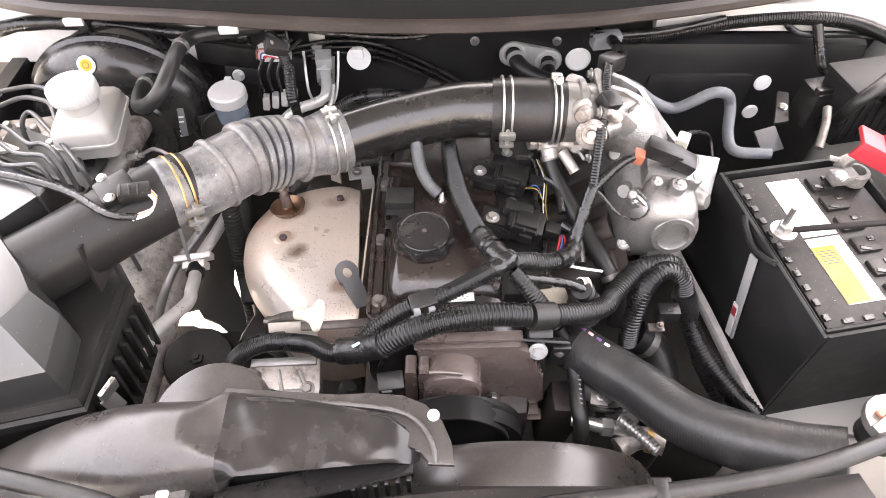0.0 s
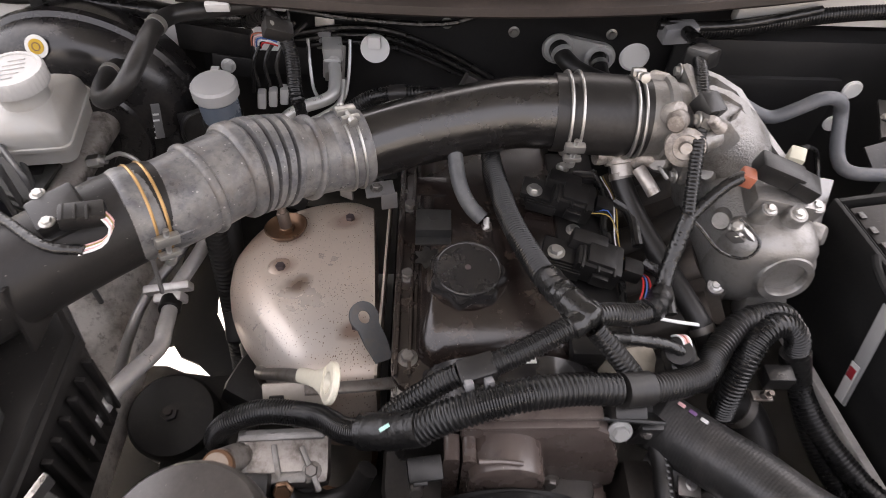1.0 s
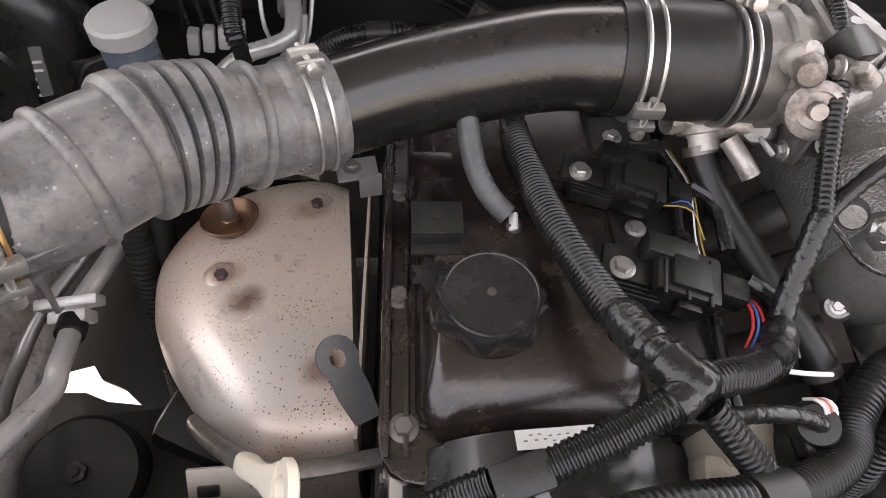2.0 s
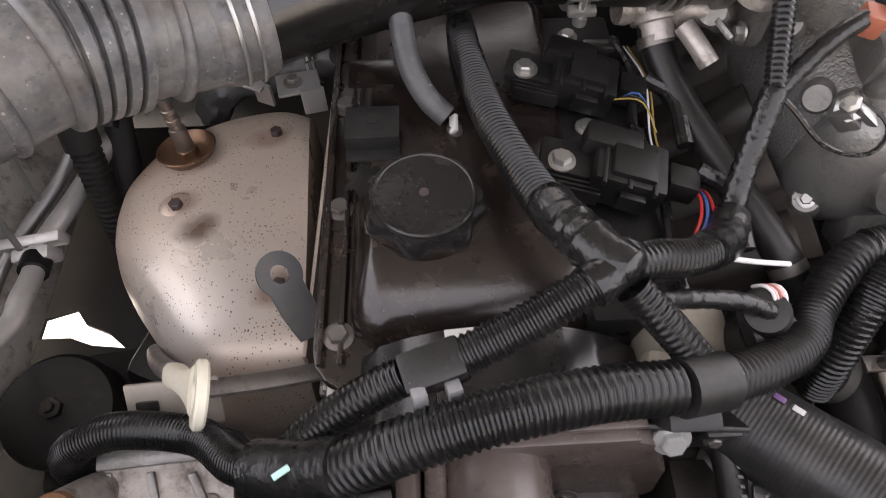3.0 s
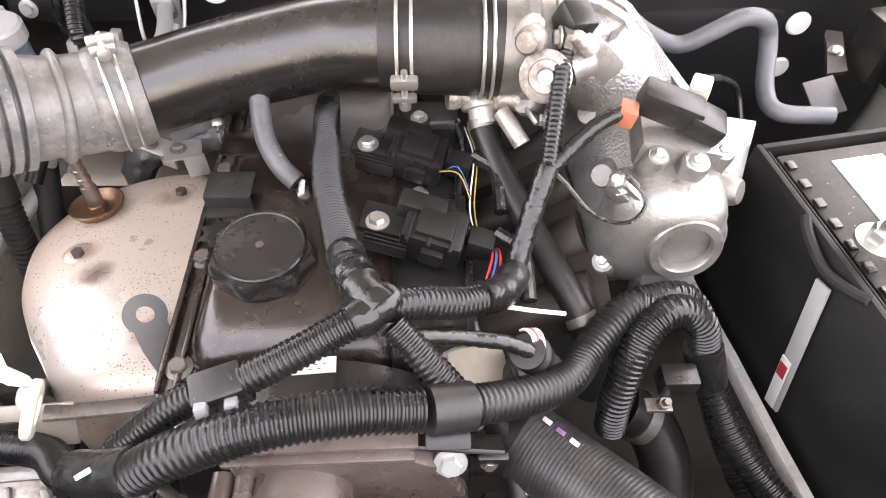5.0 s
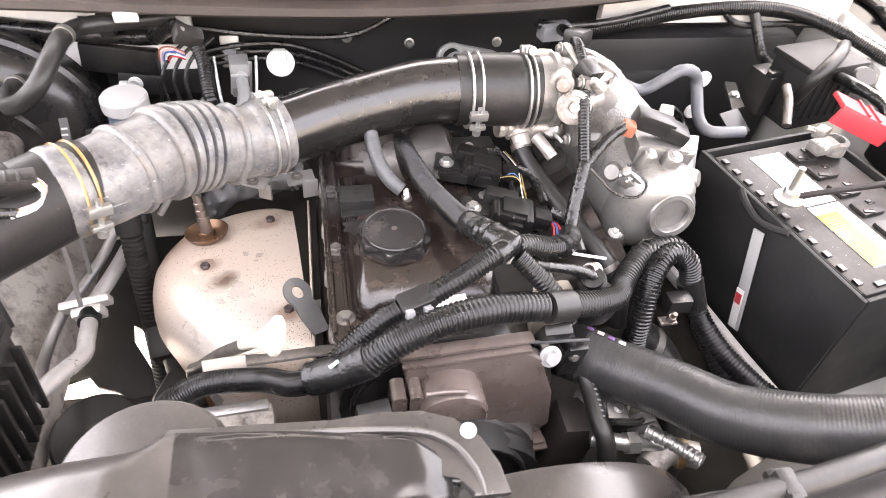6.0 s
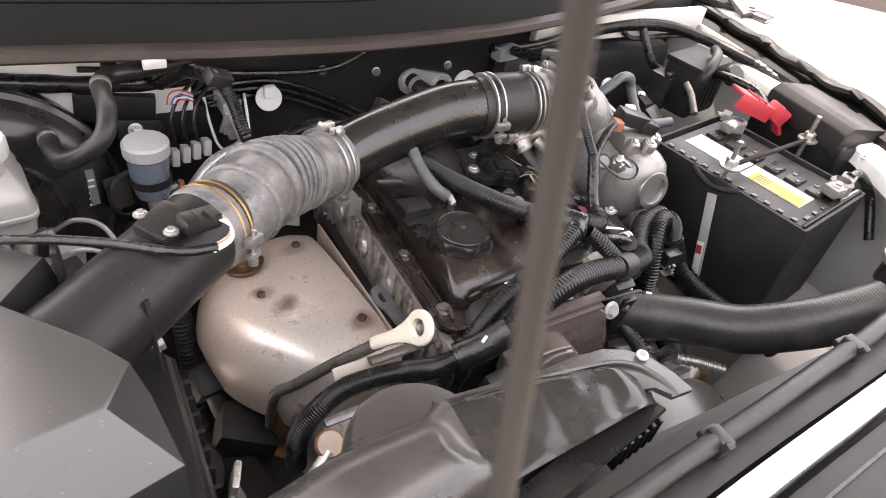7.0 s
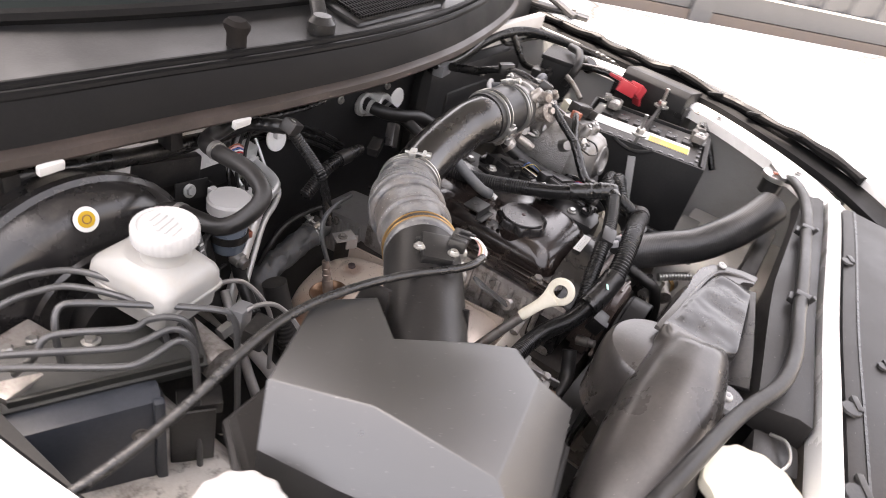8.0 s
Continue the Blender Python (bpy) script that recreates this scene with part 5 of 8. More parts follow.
def plenum():
    pl = thing("intake_plenum", (0.31, 0.08, 0.9), "rough cast aluminium intake plenum with a round open boss", "intake manifold")

    def ring(y, f, dx=0.0, dz=0.0):
        out = []
        for k in range(44):
            a = 2 * math.pi * k / 44
            u = math.copysign(abs(math.cos(a)) ** 0.66, math.cos(a))
            w = math.copysign(abs(math.sin(a)) ** 0.66, math.sin(a))
            out.append(V(0.327 + dx + f * (0.048 * u + 0.009 * w), y, 0.986 + dz + f * 0.06 * w))
        return out
    part("body", loft([ring(0.04, 1.0), ring(0.1, 1.0, -0.004, 0.002), ring(0.16, 0.99, -0.014, 0.012), ring(0.2, 0.95, -0.02, 0.018), ring(0.222, 0.8, -0.022, 0.02), ring(0.23, 0.6, -0.022, 0.02)]), alu_pebble, pl)
    part("front_dome", loft([ring(0.0, 0.55, 0.006, 0.002), ring(0.004, 0.72, 0.005, 0.002), ring(0.012, 0.88, 0.003, 0.001), ring(0.024, 0.98), ring(0.036, 1.015), ring(0.046, 1.018), ring(0.049, 1.0)]), alu, pl, "smooth cast front end")
    m = frame_to((0.342, 0.011, 0.994), (0.0, -0.98, 0.2))
    part("boss", lathe([(0.041, -0.008), (0.038, 0.002), (0.0345, 0.006), (0.0315, 0.009), (0.0305, 0.015), (0.029, 0.017), (0.0225, 0.017), (0.021, 0.015), (0.0205, 0.004), (0.0, 0.0035)], m, 44), alu, pl, "machined round boss")
    part("core_plug", lathe([(0.0195, 0.003), (0.0195, 0.0055), (0.017, 0.006), (0, 0.006)], m, 32), plug_cream, pl, "dull cream core plug")
    part("boss_web", rbox((0.34, 0.006, 0.938), (0.05, 0.03, 0.04), 0.008, (-16, 0, 0)), alu, pl)
    # the sensor pad with its three towers
    part("pad", rbox((0.335, 0.068, 1.05), (0.068, 0.05, 0.03), 0.008, (0, 6, -8)), alu, pl)
    for x, y, z, r in ((0.311, 0.042, 1.048, 0.0095), (0.341, 0.038, 1.046, 0.0115), (0.366, 0.052, 1.044, 0.0105)):
        part("tower", lathe([(r * 1.35, -0.03), (r * 1.1, -0.008), (r, 0.012), (r * 0.85, 0.015), (0, 0.015)], frame_to((x, y, z), (0.08, -0.28, 1)), 20), alu, pl)
        bolt(pl, (x + 0.001, y - 0.004, z + 0.0145), (0.08, -0.28, 1), 0.0046)
    # the neck up to the throttle flange, braced by ribs
    part("neck", tube([(0.246, 0.157, 1.078), (0.272, 0.157, 1.07), (0.3, 0.154, 1.05), (0.318, 0.15, 1.02)], 0.043, 28, 0.008, prof=lambda u: 1.0 + 0.12 * u), alu_pebble, pl)
    for a, b, c, w in (((0.256, 0.2, 1.12), (0.31, 0.19, 1.098), (0.372, 0.112, 1.045), 0.006), ((0.256, 0.155, 1.128), (0.3, 0.15, 1.11), (0.34, 0.115, 1.056), 0.007), ((0.256, 0.112, 1.12), (0.288, 0.116, 1.092), (0.312, 0.122, 1.058), 0.006), ((0.284, 0.13, 1.112), (0.312, 0.168, 1.096), (0.33, 0.2, 1.06), 0.005)):
        rows = []
        for p in (V(*a), (V(*a) + V(*b)) / 2 + V(0, 0, 0.003), V(*b), (V(*b) + V(*c)) / 2 + V(0, 0, -0.002), V(*c)):
            rows.append([p + V(-w, -w * 0.6, -0.022), p + V(-w * 0.6, -w * 0.4, 0.0), p + V(w * 0.6, w * 0.4, 0.0), p + V(w, w * 0.6, -0.022)])
        part("rib", loft(rows), alu, pl)
    for x, y, z, r in ((0.283, 0.06, 1.02, 0.011), (0.277, 0.12, 1.035, 0.01), (0.392, 0.05, 1.01, 0.012), (0.385, 0.11, 1.03, 0.011)):
        part("casting_boss", lathe([(r * 1.3, -0.01), (r, 0.004), (r * 0.85, 0.007), (0, 0.007)], frame_to((x, y, z), (x - 0.334, -0.05, z - 0.98)), 18), alu, pl)
    # sloping manifold face with its runners and bolted lugs
    part("face", loft([[V(0.288, y, 0.955 + 0.12 * y), V(0.292, y, 0.93), V(0.15, y - 0.01, 0.872), V(0.15, y - 0.01, 0.888), V(0.22, y, 0.925)] for y in (-0.03, 0.03, 0.1, 0.17, 0.24)]), block_iron, pl, "dark sooty manifold face")
    for k in range(4):
        y = -0.01 + 0.062 * k
        part("runner", tube([(0.275, y, 0.95 + 0.1 * y), (0.235, y, 0.928), (0.15, y - 0.005, 0.89)], 0.022, 18, 0.012, flat=0.7), block_iron, pl)
    for x, y, z in ((0.287, 0.015, 0.958), (0.281, 0.088, 0.945), (0.271, 0.142, 0.94)):
        part("lug", lathe([(0.0135, -0.03), (0.0125, -0.004), (0.0115, 0.002), (0.0095, 0.004), (0, 0.004)], frame_to((x, y, z), (-0.45, -0.4, 0.8)), 18), alu, pl)
        part("lug_web", rbox((x + 0.016, y + 0.008, z - 0.008), (0.034, 0.012, 0.018), 0.004, (0, -20, 30)), alu, pl)
        bolt(pl, (x - 0.0018, y - 0.0016, z + 0.0035), (-0.45, -0.4, 0.8), 0.0045)
    part("sensor_seat", rbox((0.295, 0.036, 1.026), (0.03, 0.026, 0.016), 0.004, (12, 38, -24)), alu, pl)
    part("temp_sensor", lathe([(0.011, 0), (0.011, 0.007), (0.007, 0.009), (0.007, 0.018), (0.004, 0.02), (0, 0.02)], frame_to((0.291, 0.036, 1.032), (-0.55, -0.35, 0.75)), 6), zinc, pl, "zinc hexagon sensor")
    part("sensor_tab", rbox((0.3, 0.026, 1.034), (0.03, 0.012, 0.006), 0.002, (10, 30, -30)), zinc, pl)
    part("sensor_wire", tube([(0.284, 0.034, 1.05), (0.302, 0.012, 1.04), (0.288, -0.002, 1.03), (0.262, 0.004, 1.032), (0.24, 0.022, 1.048), (0.228, 0.03, 1.056)], 0.0018, 6), tape, pl)
    part("bracket", merge(rbox((0.41, 0.11, 1.0), (0.036, 0.0025, 0.06), 0.001, (-40, 0, -14)), rbox((0.395, 0.1, 0.99), (0.03, 0.03, 0.003), 0.001, (-20, 20, 0))), pipe_metal, pl, "plain pale steel bracket plate")


plenum()


def throttle_sensor():
    s = thing("sensor_plug", (0.32, 0.07, 1.05), "black sensor plug with an orange lock and a beige connector", "connector")
    part("body", rbox((0.322, 0.07, 1.085), (0.05, 0.026, 0.022), 0.004, (0, 14, -16)), plastic, s)
    part("step", rbox((0.35, 0.062, 1.075), (0.03, 0.03, 0.018), 0.004, (0, 20, -16)), plastic, s)
    part("lock", rbox((0.287, 0.063, 1.083), (0.015, 0.018, 0.016), 0.003, (0, 10, -16)), orange, s, "orange plastic lock")
    part("connector", rbox((0.362, 0.112, 1.066), (0.017, 0.02, 0.022), 0.003, (10, 0, -25)), beige_plug, s, "beige connector")
    part("wire", tube([(0.372, 0.125, 1.07), (0.4, 0.15, 1.05), (0.43, 0.17, 1.02), (0.44, 0.14, 0.98)], 0.003, 8), tape, s)


throttle_sensor()


# ---- airbox and snorkel ----
def airbox():
    a = thing("airbox", (-0.5, -0.12, 0.82), "dark grey plastic air filter box with faceted lid", "airbox")
    top = [(-0.509, -0.003), (-0.461, -0.04), (-0.495, -0.087), (-0.438, -0.148), (-0.415, -0.18), (-0.436, -0.216), (-0.557, -0.241), (-0.57, -0.126), (-0.61, -0.045)]
    low = [(-0.506, 0.004), (-0.452, -0.033), (-0.494, -0.086), (-0.436, -0.147), (-0.405, -0.178), (-0.394, -0.25), (-0.572, -0.298), (-0.62, -0.14), (-0.637, -0.066)]
    base = [(-0.49, 0.022), (-0.442, -0.012), (-0.408, -0.05), (-0.378, -0.09), (-0.376, -0.262), (-0.575, -0.31), (-0.632, -0.14), (-0.645, -0.062), (-0.6, 0.014)]
    c = V(-0.5, -0.12, 0)

    def ring(f, grow, z):
        """f: 0 for the outline under the sloping facets, 1 for that of the plateau."""
        out = []
        for (xa, ya), (xb, yb) in zip(low, top):
            d = V(xa + (xb - xa) * f, ya + (yb - ya) * f, 0) - c
            d = d * (1 + grow / d.length)
            out.append(V(c.x + d.x, c.y + d.y, z))
        return out

    def tub(grow, z):
        return [V(c.x + (x - c.x) * (1 + grow), c.y + (y - c.y) * (1 + grow), z) for x, y in base]
    bm = loft([ring(0, 0.0, 0.99), ring(0, 0.0, 1.066), ring(0.03, 0, 1.0675), ring(0.97, 0, 1.1135), ring(1, -0.002, 1.115)], caps=(True, True))
    bmesh.ops.bevel(bm, geom=[e for e in bm.edges if e.calc_face_angle(0) > 0.3], offset=0.005, segments=3, affect="EDGES", profile=0.5)
    part("lid", bm, lid_plastic, a)
    bm = loft([tub(-0.14, 0.84), tub(-0.03, 0.96), tub(-0.02, 1.004), tub(-0.06, 1.012)])
    bmesh.ops.bevel(bm, geom=[e for e in bm.edges if e.calc_face_angle(0) > 0.5], offset=0.006, segments=2, affect="EDGES", profile=0.5)
    part("tub", bm, plastic_matt, a)
    part("rim", loft([tub(-0.01, 0.984), tub(0.012, 0.986), tub(0.012, 0.999), tub(-0.01, 1.001)]), plastic_matt, a)
    # outlet pipe towards the intake hose
    d = (M - A).normalized()
    part("outlet", tube([(-0.505, -0.146, 1.066), (-0.45, -0.104, 1.068), (-0.405, -0.069, 1.074), (-0.37, -0.042, 1.079), A - d * 0.004, A + d * 0.012], 0.0455, 40, 0.006), plastic_matt, a, "dark matt plastic outlet pipe")
    part("gusset", prism([(-0.05, 1.06), (0.0, 1.06), (-0.02, 1.118), (-0.05, 1.124)], -0.455, -0.45, "x", 0.001), plastic_matt, a)
    part("gusset", prism([(-0.125, 1.03), (-0.085, 1.03), (-0.092, 1.096), (-0.112, 1.104)], -0.394, -0.39, "x", 0.001), plastic_matt, a)
    for k in range(8):
        part("rib", rbox((-0.376, -0.245 + 0.02 * k, 0.93), (0.01, 0.005, 0.1), 0.001, (0, 4, 0)), plastic_matt, a)
    for x, y, r in ((-0.358, -0.238, 70), (-0.5, -0.298, 14)):
        part("latch", merge(rbox((x, y, 1.0), (0.026, 0.006, 0.024), 0.002, (12, 0, r)), rbox((x, y - 0.006, 0.98), (0.02, 0.004, 0.03), 0.001, (-14, 0, r))), zinc, a, "zinc spring latch")
    return a


airbox()


def flow_sensor():
    s = thing("air_flow_sensor", (-0.375, 0.0, 1.12), "black air flow sensor with a bundle of coloured wires", "sensor")
    part("body", rbox((-0.362, -0.042, 1.128), (0.042, 0.036, 0.014), 0.004, (4, -6, 38)), plastic, s)
    part("foot", rbox((-0.36, -0.04, 1.116), (0.05, 0.044, 0.012), 0.004, (4, -6, 38)), plastic, s)
    part("plug", rbox((-0.334, -0.053, 1.134), (0.036, 0.02, 0.015), 0.003, (0, 8, 20)), plastic, s)
    for k in range(3):
        part("plug_rib", rbox((-0.346 + 0.01 * k, -0.057, 1.142), (0.0025, 0.018, 0.003), 0.0005, (0, 8, 20)), plastic, s)
    for x, y in ((-0.38, -0.03), (-0.36, -0.062)):
        bolt(s, (x, y, 1.134), (0, 0, 1), 0.0045)
    for k, m in enumerate((white_wire, pink_wire, white_wire, yellow_wire, pink_wire)):
        o = 0.003 * (k - 2)
        part("wire", tube([(-0.318, -0.052 + 0.7 * o, 1.134), (-0.309, -0.06 + 0.7 * o, 1.13), (-0.312, -0.074 + 0.7 * o, 1.125), (-0.33, -0.083 + 0.7 * o, 1.123)], 0.0011, 6, 0.006), m, s)
    part("cable", tube([(-0.326, -0.083, 1.124), (-0.36, -0.08, 1.126), (-0.42, -0.042, 1.122), (-0.485, -0.02, 1.124), (-0.54, -0.007, 1.12), (-0.59, -0.004, 1.11), (-0.66, -0.006, 1.088), (-0.735, -0.002, 1.07), (-0.82, 0.01, 1.06)], 0.0046, 12), tape, s)


flow_sensor()


def wrapped_pipe():
    """A pipe lagged with crumpled foil, and the thin hose looping over it."""
    w = thing("wrapped_pipe", (-0.19, 0.33, 0.8), "crumpled dark foil-wrapped pipe behind the exhaust shield", "pipe")
    bm = tube([(-0.1, 0.33, 0.84), (-0.136, 0.33, 0.83), (-0.191, 0.328, 0.817), (-0.24, 0.325, 0.8), (-0.265, 0.325, 0.76)], 0.021, 26, 0.005)
    for v in bm.verts:
        v.co += V(noise.noise(v.co * 70), noise.noise(v.co * 70 + V(5, 1, 2)), noise.noise(v.co * 70 + V(9, 4, 7))) * 0.006
    part("wrap", bm, eye_steel, w)
    ring_clamp("hose_clamp", V(-0.125, 0.33, 0.832), V(-1, 0, -0.2), 0.0225, None, zinc, V(0, -0.4, 0.9), "zinc hose clamp on the foil-wrapped pipe", 0.008)
    hose("thin_hose", [(-0.25, 0.335, 0.82), (-0.236, 0.33, 0.85), (-0.198, 0.33, 0.882), (-0.137, 0.33, 0.887), (-0.09, 0.33, 0.876), (-0.04, 0.34, 0.85)], 0.0046, rubber, "thin black hose arching behind the exhaust shield")


def along(x, *pts):
    """Straight-line value between (x, value) stations."""
    for (x0, v0), (x1, v1) in zip(pts[:-1], pts[1:]):
        if x <= x1:
            return v0 + (v1 - v0) * max(0.0, (x - x0) / (x1 - x0))
    return pts[-1][1]


def ease(t):
    t = min(1.0, max(0.0, t))
    return t * t * (3 - 2 * t)


def snorkel_rings(first, last, count, lift=0.0):
    """Cross-sections of the duct: a round tube that drops over a shoulder to a wavy flat hood with a sharp front lip."""
    rings = []
    for i in range(count + 1):
        x = first + (last - first) * i / count
        yf = along(x, (-0.66, -0.412), (-0.42, -0.398), (-0.28, -0.386), (-0.21, -0.374), (-0.183, -0.366), (-0.004, -0.349), (0.003, -0.342))
        yr = along(x, (-0.66, -0.312), (-0.42, -0.284), (-0.3, -0.276), (-0.195, -0.279), (-0.107, -0.289), (-0.027, -0.304), (-0.008, -0.315), (0.003, -0.33))
        top = along(x, (-0.66, 0.876), (-0.58, 0.924), (-0.5, 0.978), (-0.42, 1.03), (-0.38, 1.053), (-0.34, 1.071), (-0.3, 1.084), (-0.26, 1.0925), (-0.22, 1.096), (-0.15, 1.094))
        row, edge_s = [], 0.0
        for k in range(27):
            u = -math.cos(math.pi * k / 26)
            y = (yf + yr) / 2 + (yr - yf) / 2 * u
            turn = -0.209 + 0.028 * ease((-0.32 - y) / 0.05)
            sh = ease((x - turn + 0.014) / 0.026)
            tube_z = top - 0.062 * (1 - max(0.0, 1 - abs(u) ** 2.3) ** (1 / 2.3))
            fade = min(1.0, 4 * (1 - u * u))
            wave = 0.0032 * noise.noise((30 * x + 12 * y, 26 * y, 0.3)) + 0.0012 * noise.noise((75 * x, 60 * y - 20 * x, 2.7))
            flat = 1.0805 + 0.0025 * u + wave * fade - 0.018 * max(0.0, (x + 0.035) / 0.038) ** 2 - 0.003 * ease((u - 0.75) / 0.25)
            row.append(V(x, y, tube_z + (flat - tube_z) * sh + lift))
            edge_s = sh
        low = 0.05 + (0.007 - 0.05) * edge_s
        rings.append([V(x, yf + 0.002, row[0].z - low)] + row + [V(x, yr, row[-1].z - low)])
    return rings


def snorkel():
    s = thing("intake_snorkel", (-0.2, -0.31, 1.0), "dusty dark plastic air intake snorkel behind the front rail", "air duct")
    part("duct", loft(snorkel_rings(-0.66, -0.19, 60)), plastic_dusty, s)
    part("top_panel", loft(snorkel_rings(-0.19, 0.003, 44, 0.0)), warped_plastic, s, "glossy wavy top panel")
    flange = [(-0.198, -0.271), (-0.081, -0.279), (-0.046, -0.277), (-0.016, -0.279), (0.008, -0.289), (0.025, -0.307), (0.034, -0.329), (0.037, -0.352), (0.011, -0.351), (0.004, -0.335), (-0.02, -0.33), (-0.2, -0.31)]
    part("rear_flange", prism(flange, 1.0665, 1.0725, "z", 0.002), plastic_dusty, s)
    part("flange_rim", tube([(-0.19, -0.284, 1.0735), (-0.11, -0.288, 1.0745), (-0.03, -0.296, 1.0745), (0.0, -0.308, 1.0735), (0.015, -0.331, 1.072), (0.018, -0.351, 1.07)], 0.003, 8, 0.01), plastic_dusty, s)
    # A solid black block stands in for the shade inside the opening.
    part("mouth_shade", loft([[V(x, f, 1.063), V(x, f, 1.0), V(x, -0.27, 1.0), V(x, -0.29, 1.063)] for x, f in ((-0.2, -0.358), (-0.005, -0.337))]), sleeve_mat, s, "black block for the shade in the open mouth")
    part("lower_lip", loft([[V(x, f, z), V(x, f - 0.0015, z - 0.002), V(x, f, z - 0.004), V(x, f + 0.03, z - 0.016), V(x, f + 0.03, z - 0.012)] for x, f, z in ((-0.195, -0.395, 1.056), (-0.14, -0.386, 1.06), (-0.07, -0.372, 1.065), (-0.003, -0.357, 1.0705))]), plastic_gloss, s, "glossy curved lower lip")
    for k in range(6):
        x = -0.06 + 0.0105 * k
        part("mouth_rib", rbox((x, -0.368 + 0.0018 * k, 1.044), (0.0045, 0.008, 0.034), 0.0012), plastic, s)
    for x, y, z in ((0.016, -0.302, 1.0735), (-0.238, -0.376, 1.0615)):
        p = part("push_pin", lathe([(0.0062, 0), (0.0062, 0.002), (0.005, 0.0035), (0, 0.0035)], frame_to((x, y, z), (0, -0.1, 1)), 18), cap_white, s, "white push pin")
        part("pin_centre", lathe([(0.003, 0), (0.003, 0.0006), (0, 0.0006)], frame_to((x, y, z + 0.0035), (0, -0.1, 1)), 10), grey_plug, p)
    part("pin_tab", lathe([(0.024, -0.03), (0.024, -0.004), (0.021, 0.0), (0, 0.0)], frame_to((-0.238, -0.376, 1.0615), (0, -0.1, 1)), 24), plastic_dusty, s)


snorkel()


def fan_shroud():
    f = thing("fan_shroud", (0.0, -0.28, 0.5), "dusty black plastic radiator fan shroud with rounded bulges", "fan shroud")
    for cx, cy, r, z in ((0.12, -0.27, 0.2, 0.73),):
        prof = [(r * 1.06, 0.0), (r * 1.06, 0.012), (r, 0.016), (r, 0.055), (r * 0.96, 0.07), (r * 0.86, 0.075)]
        part("bulge", lathe(prof, frame_to((cx, cy - 0.045, z), (0, 1, 0.12)), 56), plastic_dusty, f)
    part("dome", loft([[V(-0.216 + 0.065 * s * math.cos(a), -0.291 + 0.066 * s * math.sin(a), z + 0.027) for a in (math.pi * 2 * k / 40 for k in range(40))] for s, z in ((1.0, 0.93), (1.0, 0.995), (0.985, 1.01), (0.95, 1.02), (0.88, 1.0265), (0.6, 1.031), (0.1, 1.033))]), plastic_dusty, f, "rounded dusty plastic dome")
    part("panel", rbox((0.0, -0.345, 0.66), (1.0, 0.03, 0.6), 0.01), plastic_matt, f)


fan_shroud()


# ---- hoses ----
def hose(name, pts, r, material, label, category="hose", **k):
    h = thing(name, pts[0], label, category)
    part("tube", tube(pts, r, k.pop("seg", 20), k.pop("step", 0.008), **k), material, h)
    return h


wrapped_pipe()
violet = mat("violet_paint", (0.16, 0.08, 0.2), 0.5, bump=0)
rh = hose("radiator_hose", [(0.196, -0.104, 0.888), (0.238, -0.145, 0.897), (0.283, -0.192, 0.913), (0.32, -0.242, 0.934), (0.36, -0.281, 0.966), (0.404, -0.307, 0.992), (0.449, -0.325, 1.016)], 0.0338, hose_rubber, "thick black upper radiator hose", "radiator hose", seg=40, pitch=0.0036, depth=0.00022)
part("cuff", tube([(0.19, -0.099, 0.886), (0.203, -0.111, 0.89), (0.213, -0.12, 0.892)], 0.0352, 36, 0.006), rubber, rh)
part("paint_dot", lathe([(0.003, 0), (0.003, 0.001), (0, 0.001)], frame_to((0.3565, -0.3065, 0.9895), (0.05, -0.75, 0.66)), 14), label_white, rh, "white paint dot")
for k in range(4):
    part("paint_mark", rbox((0.2165 + 0.009 * k, -0.108 - 0.0095 * k, 0.9255 + 0.0016 * k), (0.008, 0.004, 0.0012), 0.0005, (14, -8, -46)), (violet, pink_wire, violet, label_white)[k], rh, "faded paint mark")
part("thermostat_neck", tube([(0.14, -0.06, 0.88), (0.2, -0.108, 0.89)], 0.0275, 24, 0.01), block_iron, rh, "dark cast thermostat neck")

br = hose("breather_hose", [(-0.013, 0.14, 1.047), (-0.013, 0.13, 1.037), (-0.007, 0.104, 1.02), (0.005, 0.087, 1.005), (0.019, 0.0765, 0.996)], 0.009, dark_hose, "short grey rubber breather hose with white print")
part("clip", rbox((0.0235, 0.071, 0.994), (0.0035, 0.014, 0.008), 0.001, (20, 30, 10)), label_white, br, "white paint mark at the hose end")
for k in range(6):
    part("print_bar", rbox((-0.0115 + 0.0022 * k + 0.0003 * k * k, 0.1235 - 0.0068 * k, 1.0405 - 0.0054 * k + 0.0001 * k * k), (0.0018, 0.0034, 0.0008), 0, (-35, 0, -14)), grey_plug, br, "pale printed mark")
wth = hose("water_hose", [(0.182, 0.15, 1.024), (0.186, 0.132, 1.008), (0.203, 0.09, 0.986), (0.232, 0.026, 0.967), (0.258, -0.028, 0.95), (0.272, -0.055, 0.925), (0.275, -0.07, 0.88)], 0.0125, rubber, "black rubber water hose crossing the intake")
for p, ax in (((0.185, 0.136, 1.011), (0.25, -0.9, -0.75)), ((0.262, -0.036, 0.945), (0.4, -0.8, -0.5))):
    part("spring_clip", lathe([(0.0125, -0.004), (0.0142, -0.004), (0.0142, 0.004), (0.0125, 0.004)], frame_to(p, ax), 24), steel_dark, wth, "dull steel spring clip")
